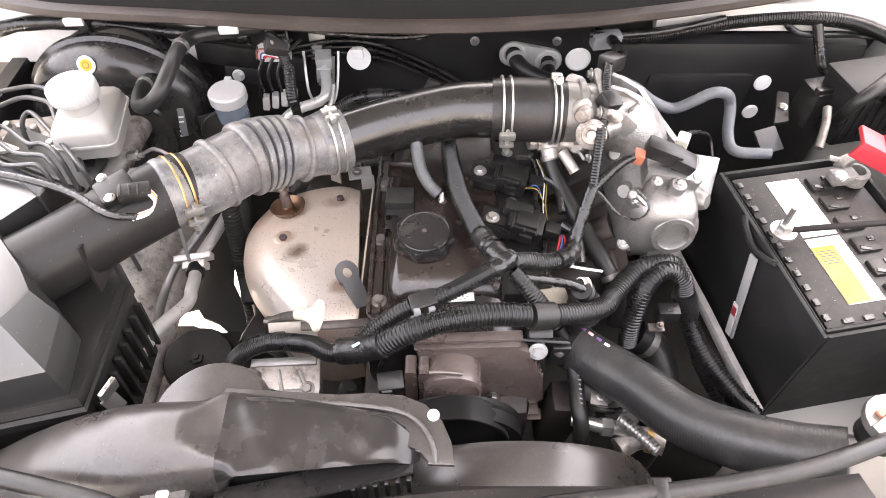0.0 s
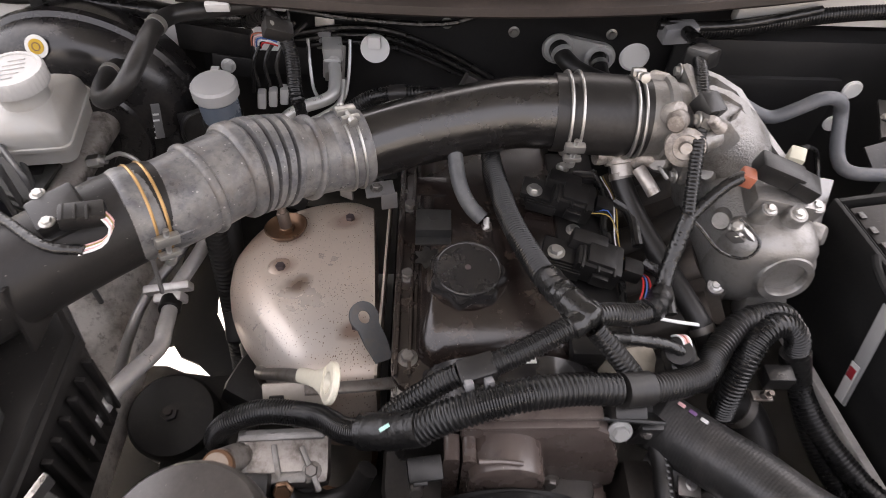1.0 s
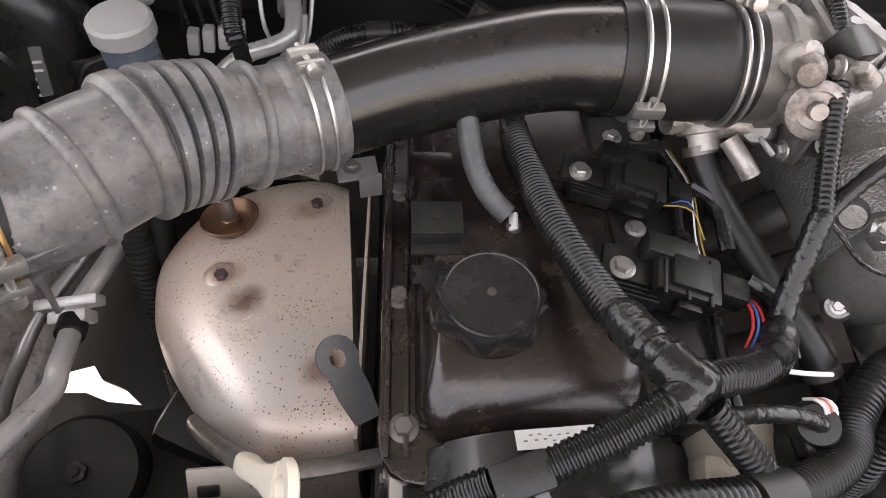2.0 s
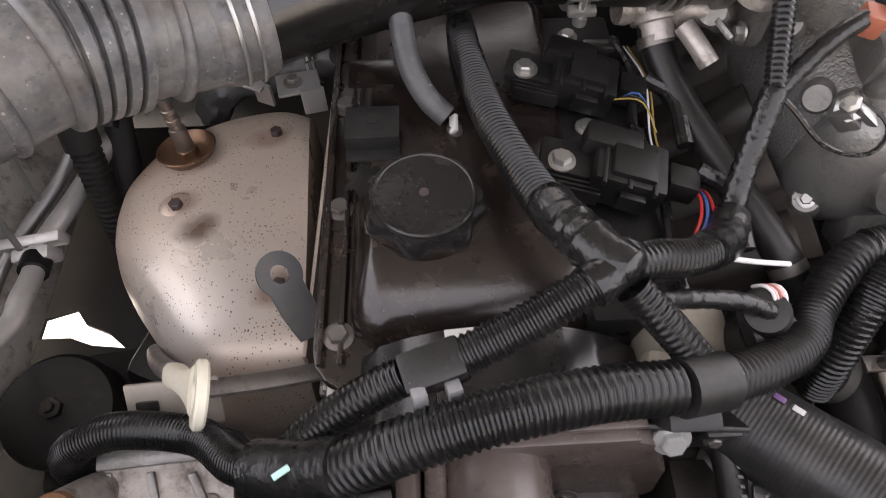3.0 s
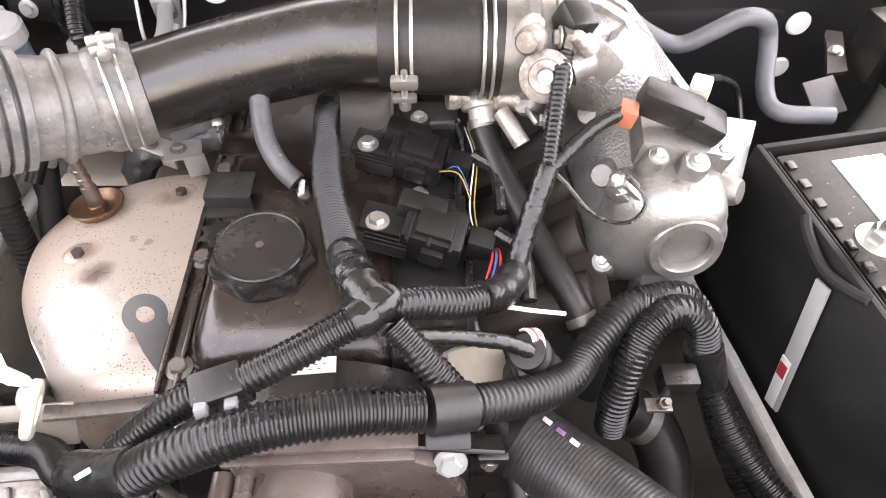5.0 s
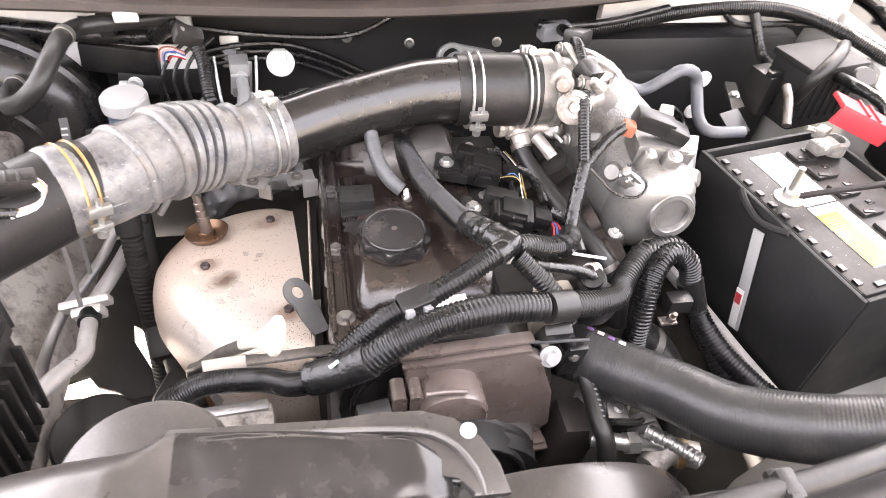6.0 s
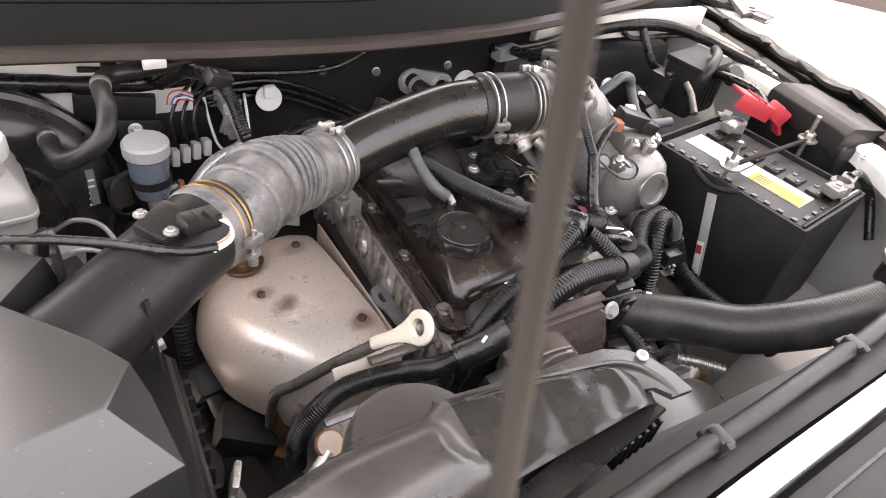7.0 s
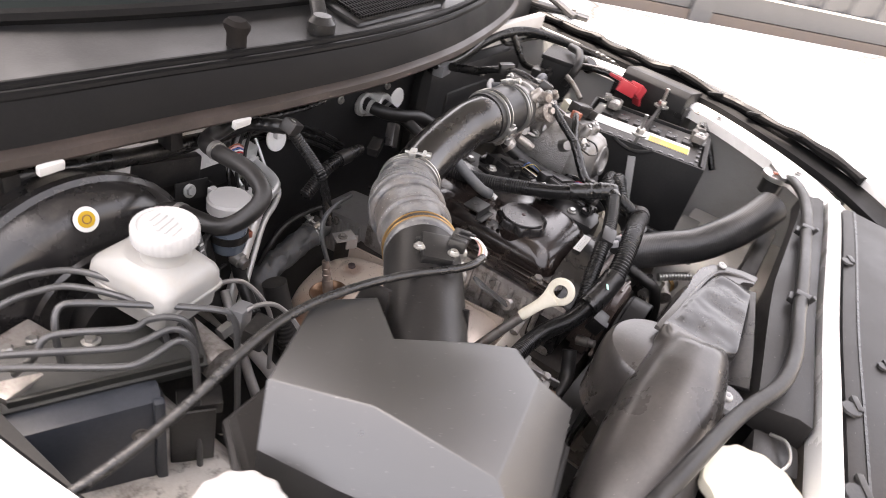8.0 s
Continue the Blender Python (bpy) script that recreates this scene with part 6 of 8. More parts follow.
hose("heater_pipe", [(0.3, 0.26, 1.06), (0.318, 0.225, 1.07), (0.34, 0.213, 1.058), (0.375, 0.21, 1.045), (0.405, 0.21, 1.06), (0.428, 0.212, 1.073), (0.452, 0.215, 1.068), (0.465, 0.215, 1.045), (0.462, 0.18, 1.015), (0.47, 0.155, 1.008), (0.52, 0.15, 1.008)], 0.0085, heater_hose, "thin grey-blue bent heater pipe")
hh = hose("heater_hose", [(0.156, 0.468, 0.968), (0.162, 0.445, 0.964), (0.182, 0.424, 0.956), (0.22, 0.408, 0.948), (0.262, 0.396, 0.94), (0.3, 0.38, 0.92)], 0.0142, rubber, "black heater hose at the firewall")
part("collar", lathe([(0.0142, -0.004), (0.0162, -0.004), (0.0162, 0.004), (0.0142, 0.004)], frame_to((0.16, 0.452, 0.9655), (0.2, -1, -0.15)), 24), bright_zinc, hh, "zinc spring collar")
h2 = hose("heater_hose", [(0.222, 0.468, 0.951), (0.223, 0.44, 0.945), (0.23, 0.39, 0.93), (0.24, 0.33, 0.9)], 0.012, rubber, "black heater hose at the firewall")
part("collar", lathe([(0.012, -0.004), (0.0137, -0.004), (0.0137, 0.004), (0.012, 0.004)], frame_to((0.2225, 0.452, 0.947), (0.02, -1, -0.2)), 24), zinc, h2, "zinc spring collar")
vh = hose("vacuum_hose", [(-0.452, 0.3, 1.03), (-0.449, 0.278, 1.04), (-0.447, 0.245, 1.045), (-0.438, 0.212, 1.048), (-0.415, 0.196, 1.062), (-0.39, 0.194, 1.085), (-0.38, 0.23, 1.099), (-0.38, 0.285, 1.098), (-0.368, 0.325, 1.093), (-0.32, 0.35, 1.088), (-0.26, 0.37, 1.085)], 0.0113, rubber, "thick black brake servo vacuum hose")
for p, ax in (((-0.449, 0.272, 1.041), (0.05, -0.95, 0.2)), ((-0.379, 0.292, 1.098), (0.1, 0.98, -0.05))):
    part("wire_clip", lathe([(0.0113, -0.004), (0.0127, -0.004), (0.0127, 0.004), (0.0113, 0.004)], frame_to(p, ax), 24), zinc, vh, "zinc wire clip")
wh = hose("washer_hose", [(0.478, -0.318, 1.066), (0.44, -0.336, 1.082), (0.36, -0.362, 1.09), (0.26, -0.38, 1.092), (0.175, -0.389, 1.092), (0.06, -0.402, 1.092), (-0.05, -0.412, 1.092), (-0.14, -0.421, 1.092), (-0.21, -0.416, 1.09), (-0.29, -0.389, 1.085), (-0.41, -0.362, 1.08), (-0.5, -0.34, 1.05), (-0.54, -0.33, 0.98)], 0.0088, rubber, "black rubber overflow hose along the front rail")
for x, y, z in ((0.22, -0.385, 1.092), (-0.003, -0.409, 1.092)):
    part("clip", merge(rbox((x, y, z - 0.001), (0.014, 0.022, 0.02), 0.003), rbox((x + 0.004, y + 0.012, z - 0.006), (0.02, 0.008, 0.008), 0.002), rbox((x - 0.004, y - 0.01, z + 0.008), (0.008, 0.006, 0.01), 0.001, (20, 0, 0))), plastic, wh)
fc = thing("radiator", (0.478, -0.305, 1.03), "black radiator tank with a zinc cap and orange warning patch", "radiator")
part("neck", lathe([(0.022, 1.03), (0.022, 1.06), (0, 1.06)], Matrix.Translation((0.478, -0.305, 0)), 24), plastic, fc)
part("disc", lathe([(0.028, 1.06), (0.029, 1.064), (0.028, 1.07), (0.012, 1.073), (0.01, 1.08), (0, 1.081)], Matrix.Translation((0.478, -0.305, 0)), 32), zinc, fc)
part("wing", rbox((0.478, -0.305, 1.075), (0.066, 0.016, 0.008), 0.003, (0, 0, 30)), zinc, fc)
part("patch", rbox((0.462, -0.3, 1.076), (0.008, 0.008, 0.004), 0.001, (0, 0, 30)), orange, fc, "orange warning patch")


# ---- harness ----
def conduit(h, pts, r, pitch=0.0042, depth=None, label="", name="conduit", seg=14):
    return part(name, tube(pts, r, seg, pitch=pitch, depth=depth or r * 0.1), conduit_mat, h, label)


def taped(h, pts, r, label="", name="taped_run"):
    return part(name, tube(pts, r, 14, 0.004, prof=lambda u: 1 + 0.05 * math.sin(u * 60) + 0.03 * math.sin(u * 23)), tape, h, label)


def front_harness():
    h = thing("engine_harness", (0.08, -0.12, 1.0), "black corrugated wiring harness across the engine front", "wiring harness")
    conduit(h, [(-0.048, -0.183, 1.008), (-0.015, -0.178, 1.029), (0.035, -0.168, 1.041), (0.085, -0.158, 1.036), (0.128, -0.152, 1.026)], 0.0148, 0.0048)
    part("clip_band", tube([(0.132, -0.152, 1.024), (0.16, -0.1455, 1.0165)], 0.0162, 18, 0.008), plastic, h)
    part("clip_foot", rbox((0.145, -0.155, 0.985), (0.03, 0.012, 0.04), 0.003, (25, 0, 0)), plastic, h)
    conduit(h, [(0.158, -0.146, 1.017), (0.195, -0.132, 1.0), (0.232, -0.11, 0.98), (0.252, -0.085, 0.97), (0.272, -0.062, 0.973), (0.296, -0.045, 0.978), (0.32, -0.05, 0.972)], 0.0138, 0.0046)
    # left run down to the pump
    part("joint_wrap", tube([(-0.1, -0.172, 0.975), (-0.072, -0.178, 0.99), (-0.044, -0.182, 1.01)], 0.0172, 14, 0.005), tape, h)
    part("paint_mark", rbox((-0.078, -0.183, 1.009), (0.01, 0.0035, 0.0015), 0.0005, (20, -10, 30)), mint, h, "mint green paint mark")
    conduit(h, [(-0.096, -0.172, 0.973), (-0.12, -0.162, 0.955), (-0.152, -0.139, 0.935), (-0.207, -0.13, 0.925), (-0.245, -0.133, 0.905), (-0.267, -0.135, 0.87), (-0.272, -0.14, 0.82)], 0.0128, 0.003, 0.0007)
    # thin run from the joint to the branch over the cover
    conduit(h, [(-0.088, -0.165, 0.96), (-0.07, -0.156, 0.985), (-0.035, -0.146, 1.015), (-0.012, -0.14, 1.028)], 0.0112, 0.0042)
    cl = part("saddle_clip", rbox((0.003, -0.138, 1.031), (0.034, 0.022, 0.026), 0.003, (10, -10, 15)), plastic, h)
    for dx, dy in ((-0.008, -0.017), (0.01, -0.015)):
        part("clip_prong", rbox((0.003 + dx, -0.138 + dy, 1.036), (0.008, 0.011, 0.01), 0.0015, (-25, 0, 15)), grey_plug, cl)
    part("clip_ear", rbox((-0.002, -0.158, 1.028), (0.012, 0.012, 0.014), 0.002), plastic, cl)
    part("clip_ear", rbox((0.018, -0.156, 1.03), (0.01, 0.012, 0.014), 0.002), plastic, cl)
    conduit(h, [(0.014, -0.136, 1.035), (0.05, -0.123, 1.047), (0.08, -0.11, 1.057), (0.1, -0.1, 1.06)], 0.0112, 0.0042)
    taped(h, [(0.085, -0.108, 1.058), (0.1, -0.098, 1.06), (0.108, -0.088, 1.058)], 0.0125)
    # thick run along the cover towards the firewall
    taped(h, [(0.105, -0.1, 1.06), (0.092, -0.086, 1.06), (0.08, -0.06, 1.05), (0.074, -0.04, 1.042)], 0.0142)
    conduit(h, [(0.076, -0.052, 1.045), (0.066, -0.012, 1.03), (0.0535, 0.038, 1.017), (0.046, 0.08, 1.006), (0.042, 0.118, 0.997), (0.036, 0.17, 0.988), (0.034, 0.24, 0.972)], 0.0132, 0.0042)
    # branch to the right, and the short one going down
    conduit(h, [(0.108, -0.094, 1.056), (0.13, -0.085, 1.046), (0.155, -0.075, 1.03), (0.18, -0.06, 1.015)], 0.0115, 0.0042)
    taped(h, [(0.17, -0.066, 1.022), (0.188, -0.052, 1.01), (0.2, -0.03, 1.005)], 0.013)
    conduit(h, [(0.11, -0.106, 1.052), (0.13, -0.122, 1.036), (0.15, -0.135, 1.015), (0.165, -0.143, 0.99)], 0.0105, 0.0044)
    taped(h, [(0.125, -0.108, 1.04), (0.155, -0.1, 1.025), (0.185, -0.098, 1.015), (0.205, -0.1, 1.005)], 0.0058)
    # wrapped cable going up over the plenum
    taped(h, [(0.196, -0.042, 1.002), (0.205, -0.015, 1.015), (0.216, 0.01, 1.04), (0.226, 0.03, 1.058)], 0.0085)
    conduit(h, [(0.226, 0.03, 1.058), (0.232, 0.06, 1.075), (0.24, 0.1, 1.1), (0.247, 0.13, 1.116), (0.255, 0.18, 1.125), (0.27, 0.24, 1.11), (0.29, 0.3, 1.08)], 0.0075, 0.0042)
    taped(h, [(0.226, 0.028, 1.056), (0.242, 0.04, 1.066), (0.262, 0.052, 1.08), (0.282, 0.062, 1.086)], 0.0062)
    part("cable_plug", rbox((0.25, 0.128, 1.122), (0.026, 0.026, 0.022), 0.004, (20, 10, 25)), plastic, h)
    part("cable_plug", rbox((0.27, 0.225, 1.118), (0.03, 0.03, 0.022), 0.005, (-10, 10, 40)), plastic, h)
    # loose coloured wires
    for k, m in enumerate((red_wire, blue_wire, red_wire)):
        part("wire", tube([(0.174 + 0.004 * k, -0.043, 1.0), (0.18 + 0.004 * k, -0.03, 1.008), (0.184 + 0.003 * k, -0.008, 1.003), (0.176 + 0.004 * k, 0.012, 0.983)], 0.0011, 6, 0.005), m, h, "coloured wire")
    part("wire", tube([(0.184, -0.062, 1.007), (0.21, -0.0615, 0.999), (0.238, -0.057, 0.987)], 0.0018, 8, 0.006), white_wire, h, "white wire")
    for k in range(3):
        part("wire", tube([(0.14 + 0.004 * k, 0.085, 1.0), (0.16, 0.07 + 0.004 * k, 1.012), (0.17, 0.05 + 0.004 * k, 1.0)], 0.0007, 6, 0.006), (yellow_wire, tape, blue_wire)[k], h)


mint = mat("mint_paint", (0.4, 0.68, 0.6), 0.5, bump=0)
front_harness()


beige_dull = mat("dull_beige_casting", (0.3, 0.27, 0.22), 0.55, metal=0.3, dust=(0.16, 0.13, 0.1), dust_amount=0.4, patch=40)


def injector_plug():
    p = thing("injector_plug", (0.21, -0.1, 0.98), "black plug with pink and white wires", "connector")
    part("body", lathe([(0.012, 0), (0.016, 0.004), (0.016, 0.03), (0.013, 0.034), (0.013, 0.04), (0, 0.041)], frame_to((0.214, -0.088, 0.97), (-0.3, -0.3, 0.9)), 24), plastic, p)
    part("latch", rbox((0.2, -0.104, 0.99), (0.014, 0.02, 0.01), 0.002, (20, 10, 20)), plastic, p)
    part("skirt", lathe([(0.024, 0), (0.026, 0.014), (0.02, 0.03), (0, 0.03)], frame_to((0.212, -0.1, 0.955), (0, -0.2, 1)), 20), plastic, p)
    for k, m in enumerate((white_wire, pink_wire, orange, pink_wire, white_wire)):
        part("wire", tube([(0.199 + 0.002 * k, -0.082, 1.004), (0.202 + 0.002 * k, -0.086, 1.012), (0.206 + 0.0018 * k, -0.092, 1.012), (0.208 + 0.0018 * k, -0.098, 1.004)], 0.0011, 6, 0.004), m, p)
    part("casting", merge(rbox((0.165, -0.095, 0.955), (0.05, 0.05, 0.05), 0.012, (25, 10, 15)), rbox((0.15, -0.115, 0.95), (0.03, 0.02, 0.05), 0.006, (10, 0, -10))), beige_dull, p, "dull beige cast foot")


injector_plug()


def side_harness():
    h = thing("battery_harness", (0.32, -0.07, 0.95), "black corrugated cable loop beside the battery", "wiring harness")
    conduit(h, [(0.286, -0.105, 0.885), (0.284, -0.098, 0.925), (0.292, -0.08, 0.962), (0.308, -0.062, 0.98), (0.33, -0.052, 0.982), (0.352, -0.055, 0.965), (0.366, -0.063, 0.925), (0.378, -0.085, 0.895), (0.398, -0.125, 0.872), (0.425, -0.165, 0.858), (0.45, -0.2, 0.85), (0.47, -0.24, 0.82)], 0.0135, 0.0046)
    conduit(h, [(0.3, -0.04, 0.978), (0.34, -0.035, 0.975), (0.365, -0.05, 0.94), (0.38, -0.08, 0.89), (0.4, -0.13, 0.85), (0.43, -0.18, 0.82)], 0.0125, 0.0046)
    part("wrap", tube([(0.36, -0.06, 0.94), (0.372, -0.073, 0.905)], 0.0165, 14, 0.006), tape, h)
    part("clip", rbox((0.335, -0.085, 0.93), (0.03, 0.02, 0.022), 0.003), plastic, h)
    part("terminal", merge(rbox((0.32, -0.1, 0.915), (0.022, 0.012, 0.004), 0.001), lathe([(0.005, 0), (0.005, 0.012), (0.003, 0.012), (0.003, 0.02), (0, 0.02)], frame_to((0.322, -0.1, 0.915), (0, -0.3, 1)), 6)), steel_dark, h, "zinc cable terminal")


side_harness()


# ---- battery ----
def battery():
    b = thing("battery", (0.59, -0.04, 0.8), "black car battery with yellow and white label strip", "battery")
    x0, x1, y0, y1, zt = 0.492, 0.675, -0.165, 0.093, 1.012
    cx, cy = (x0 + x1) / 2, (y0 + y1) / 2
    part("case", rbox((cx, cy, 0.9), (x1 - x0 - 0.006, y1 - y0 - 0.006, 0.2), 0.004), battery_top, b)
    part("top", rbox((cx, cy, zt - 0.01), (x1 - x0, y1 - y0, 0.02), 0.004), battery_top, b)
    rows = 11
    for k in range(rows):
        y = y0 + 0.015 + (y1 - y0 - 0.03) * k / (rows - 1)
        part("edge_notch", rbox((x0 + 0.006, y, zt + 0.0005), (0.008, 0.01, 0.004), 0.001), tape, b)
    for k in range(6):
        part("edge_notch", rbox((x0 + 0.03 + 0.028 * k, y0 + 0.006, zt + 0.0005), (0.014, 0.007, 0.004), 0.001), tape, b)
    for k in range(6):
        y = y0 + 0.035 + 0.038 * k
        cap = part("cell_cap", rbox((0.612, y, zt + 0.001), (0.034, 0.026, 0.009), 0.003), battery_top, b)
        part("slot", rbox((0.605, y - 0.008, zt + 0.0055), (0.014, 0.006, 0.003), 0.001, (0, 0, -20)), tape, cap)
        part("slot", rbox((0.621, y + 0.006, zt + 0.0055), (0.01, 0.008, 0.003), 0.001), tape, cap)
    part("label", rbox((0.562, 0.024, zt + 0.0006), (0.05, 0.105, 0.001), 0), label_white, b, "white printed label")
    part("label", rbox((0.562, -0.085, zt + 0.0006), (0.05, 0.106, 0.001), 0), label_white, b, "white printed label")
    y = part("label", rbox((0.553, -0.092, zt + 0.0014), (0.032, 0.09, 0.0008), 0), label_yellow, b, "yellow label")
    for k in range(6):
        part("print_bar", rbox((0.553, -0.055 - 0.004 * k, zt + 0.002), (0.024, 0.0014, 0.0004), 0), ink, y)
    for k in range(8):
        part("print_bar", rbox((0.562 + 0.006 * (k % 2), 0.068 - 0.01 * k, zt + 0.0014), (0.018 - 0.003 * (k % 3), 0.0018, 0.0004), 0), grey_plug, b)
    for x, y in ((0.64, -0.145),):
        part("post", lathe([(0.0105, zt), (0.009, zt + 0.02), (0, zt + 0.02)], Matrix.Translation((x, y, 0)), 20), alu_dirty, b, "lead terminal post")
    turned(b, 10.4, (0.478, -0.178, 0))


battery()


def sleeve():
    s = thing("battery_sleeve", (0.59, -0.04, 0.8), "black soft insulating sleeve round the battery", "battery sleeve")
    x0, x1, y0, y1 = 0.478, 0.69, -0.178, 0.106
    z0, z1 = 0.8, 1.016
    t = 0.006
    part("side", rbox((x0 + t / 2, (y0 + y1) / 2, (z0 + z1) / 2), (t, y1 - y0, z1 - z0), 0.002), sleeve_mat, s)
    part("side", rbox((x1 - t / 2, (y0 + y1) / 2, (z0 + z1) / 2), (t, y1 - y0, z1 - z0), 0.002), sleeve_mat, s)
    part("front", rbox(((x0 + x1) / 2, y0 + t / 2 - 0.001, (z0 + z1) / 2), (x1 - x0 - 2 * t, t, z1 - z0), 0.002), sleeve_mat, s)
    part("back", rbox(((x0 + x1) / 2, y1 - t / 2, (z0 + z1) / 2), (x1 - x0 - 2 * t, t, z1 - z0), 0.002), sleeve_mat, s)
    part("rim", rbox(((x0 + x1) / 2, y0 + t + 0.002, z1 - 0.004), (x1 - x0 - 2 * t, 0.004, 0.014), 0.001), sleeve_mat, s)
    # Pale strip: the light caught on the sleeve's inner corner, put in as colour.
    part("corner_glint", loft([[V(x, y0 + t + 0.0045, z1 + 0.003), V(x, y0 + t + 0.0085, z1 + 0.001), V(x, y0 + t + 0.0085, z1 - w), V(x, y0 + t + 0.0045, z1 - w)] for x, w in ((x1 - 0.062, 0.004), (x1 - 0.04, 0.012), (x1 - 0.02, 0.02), (x1 - t - 0.002, 0.022))]), rim_white, s, "pale inner edge of the corner with its highlight painted in")
    part("rim", rbox((x0 + t + 0.0012, (y0 + y1) / 2, z1 - 0.003), (0.0015, y1 - y0 - 0.02, 0.006), 0.0005), sleeve_mat, s)
    part("notch_fold", tube([(x0 - 0.002, 0.02, z1), (x0 - 0.006, 0.005, z1 - 0.006), (x0 - 0.008, -0.025, z1 - 0.012), (x0 - 0.006, -0.05, z1 - 0.006), (x0 - 0.002, -0.065, z1)], 0.0045, 8, 0.006), sleeve_mat, s)
    turned(s, 10.4, (0.478, -0.178, 0))


sleeve()


chipped = mat("chipped_pale_paint", (0.5, 0.49, 0.47), 0.5, dust=(0.07, 0.06, 0.05), dust_amount=0.45, patch=45, vary=0.15)


def tray():
    t = thing("battery_tray", (0.59, -0.04, 0.79), "grey steel battery tray and its front stay", "battery tray")
    part("plate", rbox((0.59, -0.04, 0.793), (0.26, 0.33, 0.012), 0.004), grey_panel, t)
    ends = (V(0.4125, 0.115, 0.835), V(0.42, 0.073, 0.834), V(0.436, -0.015, 0.836), V(0.451, -0.1, 0.834), V(0.466, -0.185, 0.836))
    part("stay", loft([[p + V(-0.0065 - 0.001 * (k % 2), 0, 0), p + V(-0.005, 0, 0.004), p + V(0.005, 0, 0.004), p + V(0.0065, 0, 0), p + V(0.0065, 0, -0.012), p + V(-0.0065, 0, -0.012)] for k, p in enumerate(ends)]), chipped, t, "pale chipped painted stay")


tray()


strap_grey = mat("pale_grey_strap", (0.3, 0.3, 0.295), 0.5, vary=0.1)


def hold_down():
    h = thing("battery_hold_down", (0.59, -0.02, 1.02), "black hold-down bar with two zinc threaded rods", "battery clamp")
    part("bar", tube([(0.466, -0.026, 1.03), (0.5, -0.024, 1.036), (0.59, -0.015, 1.036), (0.68, -0.004, 1.034), (0.71, 0.0, 1.03)], 0.0045, 10, 0.01, flat=0.8), rod_mat, h)
    for x, y in ((0.472, -0.025), (0.702, 0.0)):
        part("washer", lathe([(0.017, 1.031), (0.017, 1.035), (0.009, 1.0355)], Matrix.Translation((x, y, 0)), 24), zinc, h)
        part("nut", lathe([(0.01, 1.035), (0.01, 1.045), (0.0085, 1.047), (0, 1.047)], Matrix.Translation((x, y, 0)), 6), zinc, h)
        part("rod", lathe([(0.0036 + 0.0004 * (k % 2), 0.84 + 0.0045 * k) for k in range(54)], Matrix.Translation((x - 0.003, y, 0)), 10), zinc, h)
    st = part("strap", obox(pose(0.4505, -0.052, 0.918, -14, 0, 10.4), (0.003, 0.016, 0.15), 0.001), strap_grey, h, "grey strap with a pale printed tag")
    part("tag", obox(pose(0.4482, -0.062, 0.878, -14, 0, 10.4), (0.0014, 0.012, 0.06), 0.0004), label_white, st, "pale tag")
    part("tag_mark", obox(pose(0.4472, -0.058, 0.893, -14, 0, 10.4), (0.0012, 0.01, 0.016), 0.0002), red, st, "red mark")


hold_down()


def terminals():
    t = thing("battery_terminal", (0.61, 0.088, 1.02), "corroded zinc clamp on the positive battery post", "battery terminal")
    part("clamp", merge(lathe([(0.0175, 1.016), (0.0175, 1.034), (0.011, 1.036), (0.011, 1.016), (0.0175, 1.016)], Matrix.Translation((0.614, 0.086, 0)), 20), rbox((0.592, 0.08, 1.029), (0.036, 0.022, 0.016), 0.003, (0, 0, 10)), rbox((0.6, 0.102, 1.036), (0.024, 0.016, 0.014), 0.003, (0, 0, 30))), lead_mat, t)
    bolt(t, (0.584, 0.074, 1.036), (-0.6, -0.6, 0.4), 0.006)
    part("stud", lathe([(0.004, 0), (0.004, 0.03), (0, 0.03)], frame_to((0.605, 0.1, 1.036), (-1, 0.2, 0.2)), 10), zinc, t)
    c = thing("terminal_cover", (0.66, 0.1, 1.06), "bright red plastic battery terminal cover", "terminal cover")
    q = pose(0.638, 0.092, 1.072, 0, 20, -16)
    part("lid", obox(q, (0.085, 0.04, 0.008), 0.003), red, c)
    part("lip", obox(q @ pose(0, -0.018, -0.012), (0.085, 0.005, 0.026), 0.002), red, c)
    part("step", obox(pose(0.688, 0.068, 1.049, 0, 32, -16), (0.03, 0.036, 0.03), 0.004), red, c)
    part("tail", obox(pose(0.691, 0.06, 1.03, 0, 60, -16), (0.04, 0.022, 0.008), 0.003), red, c)
    for k in range(2):
        part("rib", obox(q @ pose(-0.004 + 0.018 * k, 0.0, 0.005), (0.004, 0.04, 0.004), 0.001), red, c)
    n = thing("battery_terminal", (0.652, -0.128, 1.02), "corroded clamp on the negative battery post", "battery terminal")
    part("clamp", merge(lathe([(0.018, 1.016), (0.018, 1.036), (0.012, 1.04), (0.012, 1.016), (0.018, 1.016)], Matrix.Translation((0.632, -0.12, 0)), 20), rbox((0.61, -0.125, 1.028), (0.03, 0.026, 0.016), 0.003), rbox((0.656, -0.115, 1.03), (0.03, 0.022, 0.012), 0.003, (0, -15, 20))), lead_mat, n)
    bolt(n, (0.612, -0.125, 1.036), (0, 0, 1), 0.006)
    part("cable", tube([(0.66, -0.113, 1.035), (0.7, -0.11, 1.03), (0.735, -0.13, 0.99), (0.73, -0.17, 0.93)], 0.008, 12), tape, n)
    part("cable", tube([(0.7, 0.09, 1.035), (0.72, 0.14, 1.05), (0.71, 0.2, 1.05), (0.73, 0.26, 1.03)], 0.009, 12), tape, t)


terminals()


